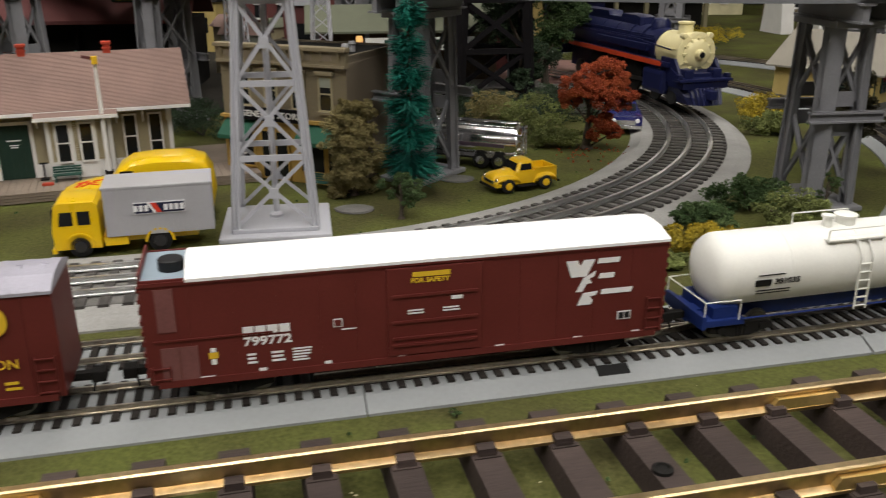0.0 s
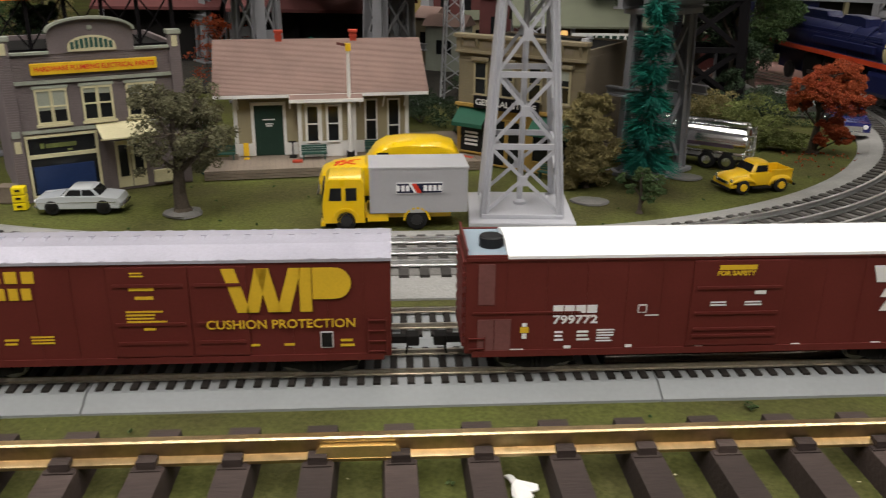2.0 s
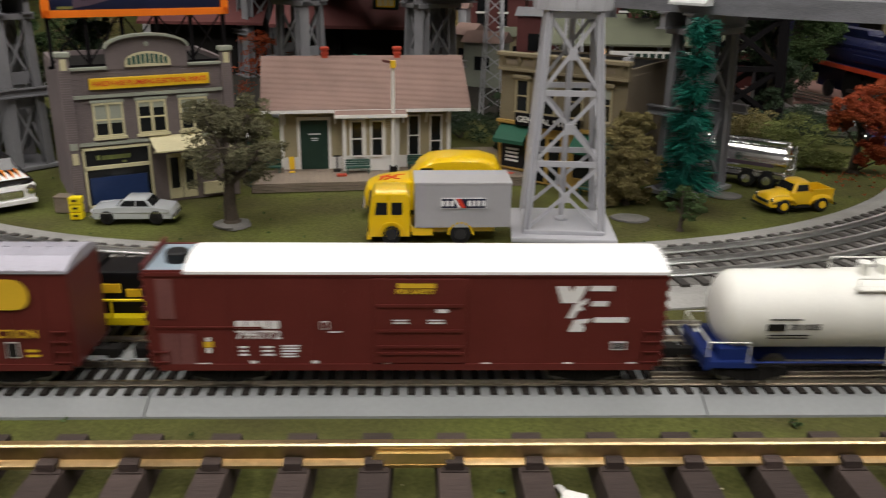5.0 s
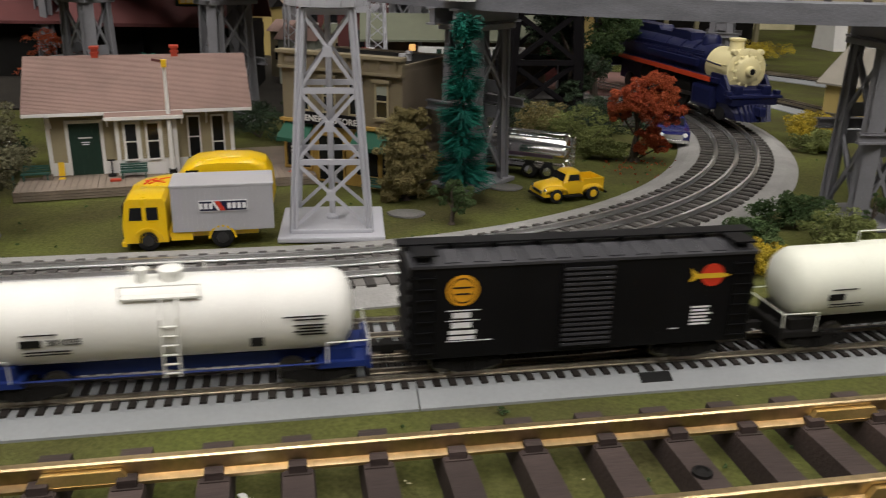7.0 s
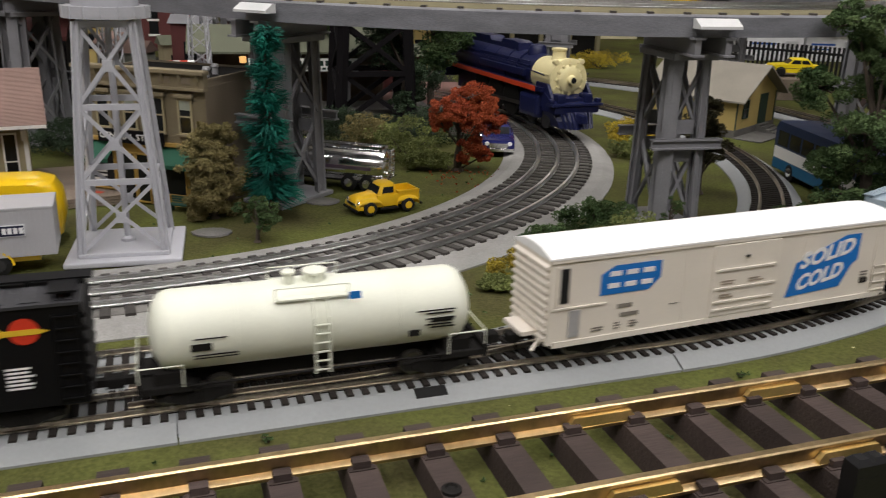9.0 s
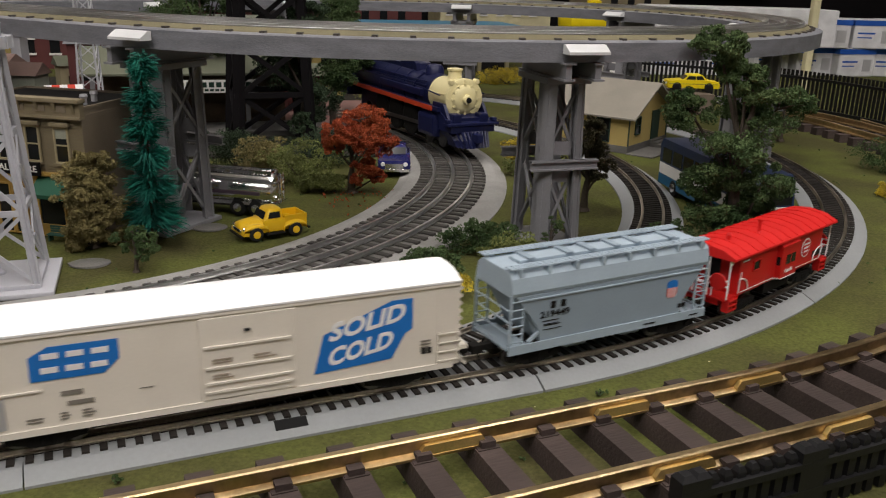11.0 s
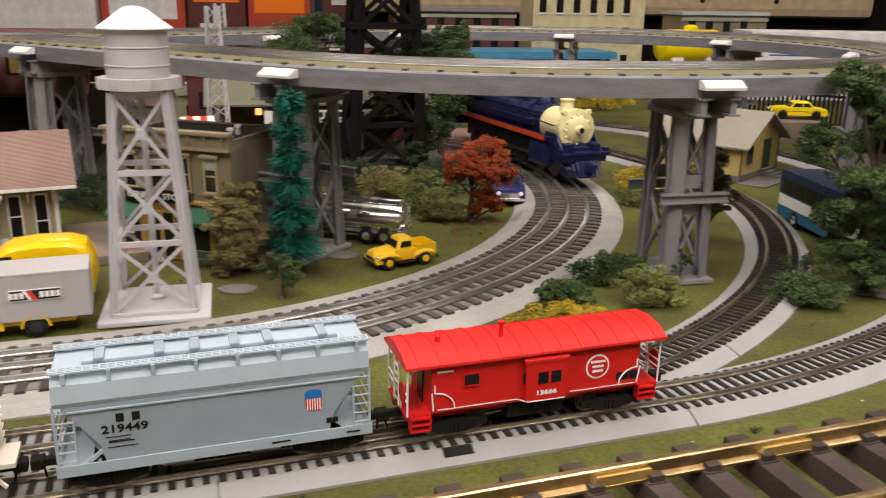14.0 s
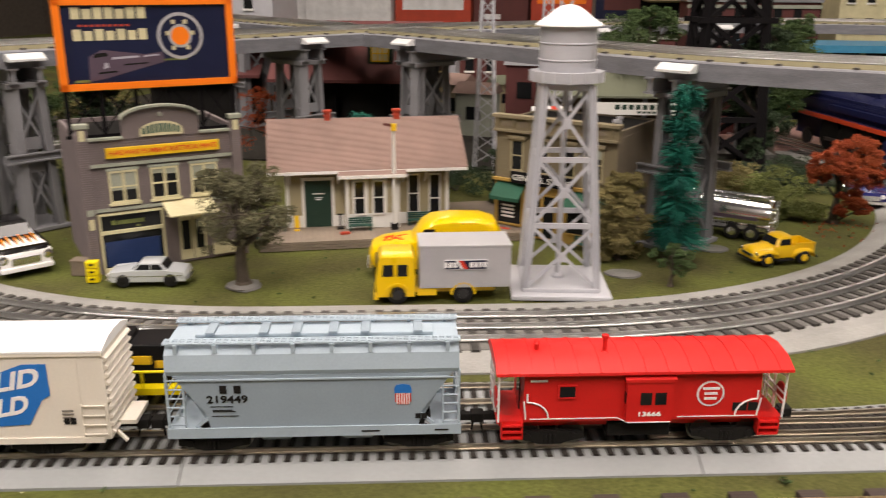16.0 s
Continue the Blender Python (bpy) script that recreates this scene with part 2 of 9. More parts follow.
def rod(bm, p0, p1, r0, r1=None, seg=8, caps=True):
    """A round bar from p0 to p1."""
    r1 = r0 if r1 is None else r1
    p0, p1 = Vector(p0), Vector(p1)
    d = p1 - p0
    if d.length < 1e-7:
        return []
    q = d.to_track_quat("Z", "Y").to_matrix()
    rings = []
    for p, r in ((p0, r0), (p1, r1)):
        rings.append([bm.verts.new(p + q @ Vector((r * math.cos(2 * math.pi * i / seg), r * math.sin(2 * math.pi * i / seg), 0))) for i in range(seg)])
    for i in range(seg):
        j = (i + 1) % seg
        bm.faces.new((rings[0][i], rings[0][j], rings[1][j], rings[1][i]))
    if caps:
        bm.faces.new(rings[0][::-1])
        bm.faces.new(rings[1])
    return rings[0] + rings[1]


def beam(bm, p0, p1, w, h):
    """A square bar from p0 to p1: w across, h in the upright sense."""
    p0, p1 = Vector(p0), Vector(p1)
    d = p1 - p0
    q = d.to_track_quat("Y", "Z").to_matrix().to_4x4()
    box(bm, -w / 2, w / 2, 0, d.length, -h / 2, h / 2, Matrix.Translation(p0) @ q)


def poly(bm, pts, axis, a, b, m=None):
    """A polygon of 2D points pushed from a to b along an axis (0, 1, 2)."""
    def co(p, d):
        c = [p[0], p[1]]
        c.insert(axis, d)
        v = Vector(c)
        return m @ v if m is not None else v
    r0, r1 = [bm.verts.new(co(p, a)) for p in pts], [bm.verts.new(co(p, b)) for p in pts]
    k = len(pts)
    for i in range(k):
        j = (i + 1) % k
        bm.faces.new((r0[i], r0[j], r1[j], r1[i]))
    bm.faces.new(r0[::-1])
    bm.faces.new(r1)
    return r0 + r1


def loft(bm, rings, caps=True, closed=True):
    """Skins rings of equal point count."""
    vs = [[bm.verts.new(p) for p in r] for r in rings]
    k = len(vs[0])
    for a, b in zip(vs, vs[1:]):
        for i in range(k if closed else k - 1):
            j = (i + 1) % k
            bm.faces.new((a[i], a[j], b[j], b[i]))
    if caps:
        bm.faces.new(vs[0][::-1])
        bm.faces.new(vs[-1])
    return vs


def turned(bm, prof, m=None, seg=20):
    """A turned body: (radius, height) pairs round z."""
    rings = []
    for r, z in prof:
        ring = [Vector((r * math.cos(2 * math.pi * i / seg), r * math.sin(2 * math.pi * i / seg), z)) for i in range(seg)]
        rings.append([m @ v for v in ring] if m is not None else ring)
    loft(bm, rings)


def sweep(bm, path, prof, caps=True):
    """Pushes a profile of (side, height) pairs along a level path; side is positive to the left."""
    rings = []
    for i, p in enumerate(path):
        a, b = path[max(i - 1, 0)], path[min(i + 1, len(path) - 1)]
        d = Vector((b[0] - a[0], b[1] - a[1], 0)).normalized()
        nn = Vector((-d.y, d.x, 0))
        rings.append([Vector(p) + nn * o + Vector((0, 0, h)) for o, h in prof])
    loft(bm, rings, caps)


def bars(name, rows, material, parent, label=""):
    """Flat print of plain bars: (x0, x1, z0, z1) on the plane y = 0, facing -y, 0.15 mm proud."""
    bm = bmesh.new()
    for x0, x1, z0, z1 in rows:
        box(bm, x0, x1, -0.00015, 0.0, z0, z1)
    return part(name, bm, material, parent, label)


def lettering(name, body, size, m, material, parent, width=0.0, weight=0.0):
    """Words with the built-in font, lying on the plane y = 0 and facing -y."""
    cu = bpy.data.curves.new(name, "FONT")
    cu.body, cu.size, cu.align_x, cu.align_y, cu.extrude, cu.resolution_u, cu.offset = body, size, "CENTER", "CENTER", 0.0001, 3, weight
    tmp = bpy.data.objects.new(name, cu)
    me = bpy.data.meshes.new_from_object(tmp)
    bpy.data.objects.remove(tmp)
    me.materials.clear()
    me.materials.append(M[material])
    if width:
        xs = [v.co.x for v in me.vertices]
        k = width / (max(xs) - min(xs))
        for v in me.vertices:
            v.co.x *= k
    me.transform(Matrix.Rotation(radians(90), 4, "X"))
    ob = new(name, me)
    ob.parent = parent
    ob.matrix_basis = m
    return ob


# ---- plan: the near tracks run 13.4 degrees off the x axis ----
TH = radians(13.4)
U, N = Vector((math.cos(TH), math.sin(TH), 0)), Vector((-math.sin(TH), math.cos(TH), 0))


def at(s, n, z=0.0):
    return U * s + N * n + Vector((0, 0, z))


def line_arc(n0, s0, s1, radius, turn, step=0.02, z=0.0, left=None):
    """A level path: straight at n0 from s0 to s1, then an arc to the left of radius over turn degrees. left: degrees of a like arc before s0."""
    out = []
    if left:
        c = at(s0, n0 + radius)
        k = int(radius * radians(left) / step)
        for i in range(k, 0, -1):
            a = -radians(left) * i / k
            out.append(c + U * radius * math.sin(a) - N * radius * math.cos(a))
    k = max(int((s1 - s0) / step), 1)
    out += [at(s0 + (s1 - s0) * i / k, n0) for i in range(k + 1)]
    c = at(s1, n0 + radius)
    k = max(int(radius * radians(turn) / step), 1)
    for i in range(1, k + 1):
        a = radians(turn) * i / k
        out.append(c + U * radius * math.sin(a) - N * radius * math.cos(a))
    return [Vector((p.x, p.y, z)) for p in out]


def along(path):
    """The length up to each point."""
    acc = [0.0]
    for a, b in zip(path, path[1:]):
        acc.append(acc[-1] + (b - a).length)
    return acc


def at_length(path, acc, d):
    """The point and heading d metres along a path."""
    i = min(max(int(np.searchsorted(acc, d)), 1), len(path) - 1)
    a, b = path[i - 1], path[i]
    f = (d - acc[i - 1]) / (acc[i] - acc[i - 1])
    return a.lerp(b, f), math.degrees(math.atan2(b.y - a.y, b.x - a.x))


def piece(path, acc, a, b, step=0.02):
    k = max(int((b - a) / step), 1)
    return [at_length(path, acc, a + (b - a) * i / k)[0] for i in range(k + 1)]


NA, SC, RA = 0.314, 0.268, 0.5588
S_LEFT = -1.75
PATH_A = line_arc(NA, S_LEFT, SC, RA, 178)
ACC_A = along(PATH_A)
PATH_C = line_arc(0.3205, 0.02, 0.095, 0.5205, 120)
PATH_A2 = line_arc(0.3575, -1.4, 0.055, 5.0, 0.05)
PATH_B = line_arc(0.447, -0.185, -0.009, 0.460, 165, left=120)
PATH_G = line_arc(0.2185, -1.5, 0.33, 0.80, 75)

# ---- setting: table, room ----
bm = bmesh.new()
gx, gy = 96, 80
vs = [[bm.verts.new((-2.4 + 4.8 * i / gx, -0.25 + 4.0 * j / gy, 0.0)) for i in range(gx + 1)] for j in range(gy + 1)]
for j in range(gy):
    for i in range(gx):
        bm.faces.new((vs[j][i], vs[j][i + 1], vs[j + 1][i + 1], vs[j + 1][i]))
for row in vs:
    for v in row:
        v.co.z = -0.0006 + 0.0010 * noise.noise(v.co * 14.0) * 0.6
tagged(part("ground", bm, "turf"), "green flocked turf on the layout table", "ground", kind="structure")
tagged(part("table_top", bx(-2.4, 2.4, -0.25, 3.75, -0.06, -0.004), "cardboard"), "plywood deck of the layout table", "table", kind="structure")
tagged(part("floor", bx(-4, 4, -2.5, 5.5, -0.97, -0.92), "floor_grey"), "grey shop floor", "floor", kind="structure")
tagged(part("ceiling", bx(-4, 4, -2.5, 5.5, CEIL + 0.02, CEIL + 0.07), "ceiling_white"), "white shop ceiling", "ceiling", kind="structure")
for nm, a in {"wall_north": (-4, 4, 5.5, 5.6), "wall_south": (-4, 4, -2.6, -2.5), "wall_west": (-4.1, -4, -2.5, 5.5), "wall_east": (4, 4.1, -2.5, 5.5)}.items():
    tagged(part(nm, bx(*a, -0.92, CEIL + 0.02), "shop_wall"), "beige shop wall", "wall", kind="structure")
for lx in (-1.2, 0.0, 1.2):
    # fixtures for every lamp row, the added unseen one at y 4.1 included
    for ly in (-0.85, 0.55, 1.95, 4.1):
        lt = thing("ceiling_light", pose(lx, ly, CEIL + 0.02), "white ceiling troffer with lit tubes", "ceiling light", "ceiling lights")
        bm = bmesh.new()
        for a in ((-0.17, -0.15, -0.6, 0.6), (0.15, 0.17, -0.6, 0.6), (-0.15, 0.15, -0.6, -0.57), (-0.15, 0.15, 0.57, 0.6)):
            box(bm, *a, -0.03, 0.0)
        part("frame", bm, "ceiling_white", lt)
        for tx in (-0.07, 0.07):
            bm = bmesh.new()
            rod(bm, (tx, -0.55, -0.012), (tx, 0.55, -0.012), 0.008)
            part("tube", bm, "lamp_glow", lt)

# ---- tracks ----
RAIL_HO = [(-0.0012, 0), (0.0012, 0), (0.0012, 0.0005), (0.0004, 0.0007), (0.0004, 0.0017), (0.0006, 0.0019), (0.0006, 0.0025), (-0.0006, 0.0025), (-0.0006, 0.0019), (-0.0004, 0.0017), (-0.0004, 0.0007), (-0.0012, 0.0005)]
RAIL_O = [(-0.0018, 0), (0.0018, 0), (0.0018, 0.0005), (0.0005, 0.0008), (0.0005, 0.0021), (0.0010, 0.0025), (0.0010, 0.0033), (-0.0010, 0.0033), (-0.0010, 0.0025), (-0.0005, 0.0021), (-0.0005, 0.0008), (-0.0018, 0.0005)]
RAIL_G = [(-0.0038, 0), (0.0038, 0), (0.0038, 0.0012), (0.0010, 0.0022), (0.0010, 0.0062), (0.0019, 0.0068), (0.0019, 0.0078), (0.0013, 0.0084), (-0.0013, 0.0084), (-0.0019, 0.0078), (-0.0019, 0.0068), (-0.0010, 0.0062), (-0.0010, 0.0022), (-0.0038, 0.0012)]


def shifted(prof, o, h):
    return [(a + o, b + h) for a, b in prof]


def tie_mesh(name, half, width, z0, z1, material, bev=0.0):
    bm = bmesh.new()
    w = width / 2
    poly(bm, [(-w, z0), (w, z0), (w * 0.86, z1), (-w * 0.86, z1)], 1, -half, half)
    me = bpy.data.meshes.new(name)
    bmesh.ops.recalc_face_normals(bm, faces=bm.faces[:])
    bm.to_mesh(me)
    bm.free()
    me.materials.append(M[material])
    return me


TIE_JOBS = []
SLEEPER_PHASE = -0.0100  # along the large track


def track(name, path, gauges, rail, railmat, tie, bed, bedmat, label, joints=(), near=(0, 1e9)):
    """A track on its roadbed. tie: half length, width, spacing, base, top, material. bed: bottom half, top half, height."""
    t = thing(name, Matrix.Identity(4), label, "railway track", kind="structure")
    acc = along(path)
    if bed:
        prof = [(-bed[0], -0.002), (-bed[0], 0.0006), (-bed[1], bed[2]), (bed[1], bed[2]), (bed[0], 0.0006), (bed[0], -0.002)]
        cuts = [0.0, *[j for j in joints if 0 < j < acc[-1]], acc[-1]]
        for a, b in zip(cuts, cuts[1:]):
            bm = bmesh.new()
            sweep(bm, piece(path, acc, a + 0.0003, b - 0.0003), prof)
            part("roadbed", bm, bedmat, t)
    for g in gauges:
        bm = bmesh.new()
        sweep(bm, path, shifted(rail, g, tie[4]))
        part("rail", bm, railmat, t, smooth=False)
    TIE_JOBS.append((t, path, acc, tie, near))
    return t


J0 = 0.0384 - S_LEFT
track("main_track", PATH_A, (-0.0087, 0.0087), RAIL_HO, "rail_nickel", (0.0155, 0.0033, 0.0069, 0.0040, 0.0056, "tie_black"), (0.0255, 0.0172, 0.0046), "bed_grey",
      "black-tied small-gauge track on grey plastic roadbed", [J0 + 0.2299 * k for k in range(-7, 2)] + [J0 + 0.2299 + 0.2194 * k for k in range(1, 9)], (1.25, 3.2))
track("branch_track", PATH_C, (-0.0087, 0.0087), RAIL_HO, "rail_nickel", (0.0155, 0.0033, 0.0069, 0.0042, 0.0058, "tie_black"), (0.0255, 0.0172, 0.0044), "bed_grey",
      "black-tied small-gauge curve leaving the main line on grey roadbed", [0.12 + 0.2 * k for k in range(6)], (0, 1.0))
track("siding_track", PATH_A2, (-0.0087, 0.0087), RAIL_HO, "rail_nickel", (0.0155, 0.0033, 0.0069, 0.0040, 0.0055, "tie_black"), (0.0250, 0.0172, 0.0042), "bed_grey",
      "black-tied siding beside the main line on grey roadbed", [], (0.9, 1.5))
track("wide_track", PATH_B, (-0.0185, 0.0, 0.0185), RAIL_O, "rail_steel", (0.0325, 0.0058, 0.0116, 0.0030, 0.0052, "tie_o"), (0.053, 0.043, 0.0036), "bed_concrete",
      "three-rail track with dark ties on a pale concrete-coloured bed", [], (0.5, 2.2))
WT = bpy.data.objects["wide_track"]
bm = bmesh.new()
sweep(bm, PATH_B, [(-0.0300, 0.0030), (0.0330, 0.0030), (0.0325, 0.0041), (-0.0295, 0.0041)])
part("ballast_strip", bm, "ballast_dark", WT)
track("garden_track", PATH_G, (-0.024, 0.024), RAIL_G, "rail_brass", (0.043, 0.0125, 0.0280, -0.001, 0.0095, "tie_brown"), None, None,
      "large brass-railed track on dark brown sleepers", [], (0.7, 2.6))

# ---- elevated figure-of-eight line ----
EC, ER, EX = Vector((0.215, 0.965, 0)), 0.392, Vector((-0.367, 0.958, 0))
dv = EC - EX
half = math.acos(ER / dv.length)
a_near = math.atan2(-dv.y, -dv.x) + half
a_far = math.atan2(-dv.y, -dv.x) - half
T_near = EC + Vector((math.cos(a_near), math.sin(a_near), 0)) * ER
T_far = EC + Vector((math.cos(a_far), math.sin(a_far), 0)) * ER


def straight(a, b, step=0.03):
    k = max(int((b - a).length / step), 2)
    return [a.lerp(b, i / k) for i in range(k + 1)]


def arc(c, r, a, b, step=0.025):
    k = max(int(abs(b - a) * r / step), 2)
    return [c + Vector((math.cos(a + (b - a) * i / k), math.sin(a + (b - a) * i / k), 0)) * r for i in range(k + 1)]


d_near = (T_near - EX).normalized()
d_far = (T_far - EX).normalized()
d_left = Vector((0.52, 0.854, 0)).normalized()
EL1 = EX - d_left * 0.85
EL2 = EX - d_near * 0.9
span = (a_far - a_near) % (2 * math.pi)
LOOP = straight(EX + d_near * 0.06, T_near)[:-1] + arc(EC, ER, a_near, a_near + span) + straight(T_far, EX + d_far * 0.06)[1:]
LEG_A = straight(EL1, EX - d_left * 0.06)
LEG_B = straight(EL2, EX - d_near * 0.06)
CROSS_A = straight(EX - d_left * 0.0594, EX + d_far * 0.0594)
CROSS_B = straight(EX - d_near * 0.0594, EX + d_near * 0.0594)
ZD = 0.152
elev = thing("elevated_track", Matrix.Identity(4), "grey elevated three-rail line on a plank deck", "elevated railway", kind="structure")
for path in (LOOP, LEG_A, LEG_B, CROSS_A, CROSS_B):
    low = 0.0006 if path is CROSS_B else 0.0
    bm = bmesh.new()
    sweep(bm, path, [(-0.034, ZD - 0.013 - low), (0.034, ZD - 0.013 - low), (0.034, ZD - low), (0.030, ZD + 0.001 - low), (-0.030, ZD + 0.001 - low), (-0.034, ZD - low)])
    part("deck", bm, "deck_grey", elev)
    bm = bmesh.new()
    sweep(bm, path, [(-0.0245, ZD + 0.0008 - low), (0.0245, ZD + 0.0008 - low), (0.0205, ZD + 0.0042 - low), (-0.0205, ZD + 0.0042 - low)])
    part("track_bed", bm, "tie_olive", elev)
    bm = bmesh.new()
    sweep(bm, path, [(-0.0190, ZD + 0.0040 - low), (0.0190, ZD + 0.0040 - low), (0.0186, ZD + 0.0046 - low), (-0.0186, ZD + 0.0046 - low)])
    part("ballast_strip", bm, "tie_dark", elev)
    for o in (-0.0165, 0.0, 0.0165):
        bm = bmesh.new()
        sweep(bm, path, shifted(RAIL_O, o, ZD + 0.0045 - 2 * low))
        part("rail", bm, "rail_steel", elev)
    TIE_JOBS.append((elev, path, along(path), (0.0275, 0.0042, 0.0235, ZD + 0.0006 - low, ZD + 0.0024 - 2 * low, "tie_dark"), (0, 1.6)))


def bent(p, heading, dx=-0.010, off=0.0, group="bents of the elevated line"):
    """A grey steel trestle bent; x across the deck, y along it; off: how far the white brackets sit along the deck."""
    t = thing("trestle_bent", Matrix.Translation((p.x, p.y, 0)) @ Matrix.Rotation(heading, 4, "Z"), "grey plastic girder bent carrying the elevated line", "trestle bent", group)
    part("foot", bx(dx - 0.030, dx + 0.032, -0.020, 0.020, 0.0, 0.0035, bevel=0.0008), "pier_grey", t)
    for sx in (-1, 1):
        for sy in (-1, 1):
            bm = bmesh.new()
            p0, p1 = Vector((dx + sx * 0.0215, sy * 0.0135, 0.003)), Vector((dx + sx * 0.0185, sy * 0.0115, 0.123))
            beam(bm, p0, p1, 0.0022, 0.0090)
            beam(bm, p0 + Vector((-0.0040, 0, 0)), p1 + Vector((-0.0040, 0, 0)), 0.0100, 0.0016)
            beam(bm, p0 + Vector((0.0040, 0, 0)), p1 + Vector((0.0040, 0, 0)), 0.0100, 0.0016)
            part("leg", bm, "pier_grey", t)
    for sx in (-1, 1):
        for za, zb in ((0.006, 0.062), (0.068, 0.121)):
            for q in (-1, 1):
                ka, kb = 0.0215 - 0.003 * za / 0.12, 0.0215 - 0.003 * zb / 0.12
                bm = bmesh.new()
                beam(bm, (dx + sx * ka, q * 0.013, za), (dx + sx * kb, -q * 0.012, zb), 0.0022, 0.0022)
                part("brace", bm, "pier_grey", t)
    for sy in (-1, 1):
        for za, zb in ((0.006, 0.062), (0.068, 0.121)):
            for q in (-1, 1):
                bm = bmesh.new()
                beam(bm, (dx + q * 0.021, sy * 0.0135, za), (dx - q * 0.019, sy * 0.012, zb), 0.0024, 0.0024)
                part("brace", bm, "pier_grey", t)
    for sx in (-1, 1):
        bm = bmesh.new()
        for dz in (-0.003, 0.003):
            box(bm, dx + sx * 0.0275 - 0.0028, dx + sx * 0.0275 + 0.0028, -0.0265, 0.0265, 0.065 + dz - 0.0006, 0.065 + dz + 0.0006)
        box(bm, dx + sx * 0.0275 - 0.0006, dx + sx * 0.0275 + 0.0006, -0.0265, 0.0265, 0.0614, 0.0686)
        part("girder", bm, "pier_grey", t)
    for sx in (-1, 1):
        for z in (0.056, 0.076):
            part("gusset", bx(dx + sx * 0.0215 - 0.0006, dx + sx * 0.0215 + 0.0006, -0.0075, 0.0075, z - 0.0050, z + 0.0050), "pier_grey", t)
    part("cap", bx(dx - 0.026, dx + 0.028, -0.017, 0.017, 0.1225, 0.1270, bevel=0.0006), "pier_grey", t)
    for sy in (-0.011, 0.011):
        bm = bmesh.new()
        box(bm, -0.038, 0.038, sy - 0.0022, sy + 0.0022, 0.1268, 0.1392)
        box(bm, -0.040, 0.040, sy - 0.0042, sy + 0.0042, 0.1268, 0.1282)
        box(bm, -0.040, 0.040, sy - 0.0042, sy + 0.0042, 0.1378, 0.1392)
        part("cap_beam", bm, "pier_grey", t)
    for sx in (-1, 1):
        bm = bmesh.new()
        poly(bm, [(sx * 0.035, 0.1450), (sx * 0.0455, 0.1450), (sx * 0.0455, 0.1468), (sx * 0.0380, 0.1512), (sx * 0.035, 0.1512)], 1, off - 0.0150, off + 0.0150)
        part("bracket", bm, "bracket_white", t)
    return t


for deg in (233.6, 277.5, 345, 30, 70, 112, 150):
    a = radians(deg)
    bent(EC + Vector((math.cos(a), math.sin(a), 0)) * ER, a, *((-0.004, 0.012) if deg == 233.6 else ()))
hn, hl = math.atan2(d_near.y, d_near.x) + math.pi / 2, math.atan2(d_left.y, d_left.x) + math.pi / 2
bent(EX + d_near * 0.130, hn)
bent(EX - d_left * 0.115, hl)
bent(EX - d_left * 0.420, hl)
bent(EX - d_near * 0.30, hn)


# ---- train ----
def lerp_path(s):
    return at_length(PATH_A, ACC_A, s - S_LEFT)


def wheelset(t, x, truckmat="soot"):
    """A truck: two side frames with a bolster, four wheels."""
    bm = bmesh.new()
    for sy in (-1, 1):
        y = sy * 0.0118
        poly(bm, [(x - 0.0155, 0.0125), (x - 0.0155, 0.0150), (x - 0.009, 0.0162), (x + 0.009, 0.0162), (x + 0.0155, 0.0150), (x + 0.0155, 0.0125), (x + 0.0105, 0.0118), (x + 0.005, 0.0098), (x - 0.005, 0.0098), (x - 0.0105, 0.0118)], 1, y - 0.0012, y + 0.0012)
        for q in (-0.0105, 0.0105):
            rod(bm, (x + q, y - sy * 0.001, 0.0138), (x + q, y + sy * 0.0022, 0.0138), 0.0018, seg=8)
        for q in (-0.002, 0.0, 0.002):
            rod(bm, (x + q, y + sy * 0.0014, 0.0105), (x + q, y + sy * 0.0014, 0.0150), 0.0007, seg=6)
    box(bm, x - 0.003, x + 0.003, -0.0118, 0.0118, 0.0120, 0.0168)
    tr = part("truck", bm, truckmat, t)
    for q in (-0.0105, 0.0105):
        for sy in (-1, 1):
            bm = bmesh.new()
            rod(bm, (x + q, sy * 0.0078, 0.0139), (x + q, sy * 0.0100, 0.0139), 0.0053, seg=18)
            rod(bm, (x + q, sy * 0.0072, 0.0139), (x + q, sy * 0.0078, 0.0139), 0.0060, seg=18)
            rod(bm, (x + q, 0, 0.0139), (x + q, sy * 0.0075, 0.0139), 0.0010, seg=6)
            part("wheel", bm, "wheel_steel", tr)


def couplers(t, half):
    for sx in (-1, 1):
        bm = bmesh.new()
        box(bm, min(sx * (half - 0.006), sx * (half + 0.006)), max(sx * (half - 0.006), sx * (half + 0.006)), -0.0016, 0.0016, 0.0162, 0.0192)
        box(bm, min(sx * (half + 0.006), sx * (half + 0.0115)), max(sx * (half + 0.006), sx * (half + 0.0115)), -0.0030, 0.0030, 0.0155, 0.0200, bevel=0.0006)
        rod(bm, (sx * (half + 0.007), 0.0005, 0.0160), (sx * (half + 0.006), -0.001, 0.0110), 0.0005, seg=5)
        part("coupler", bm, "soot", t)


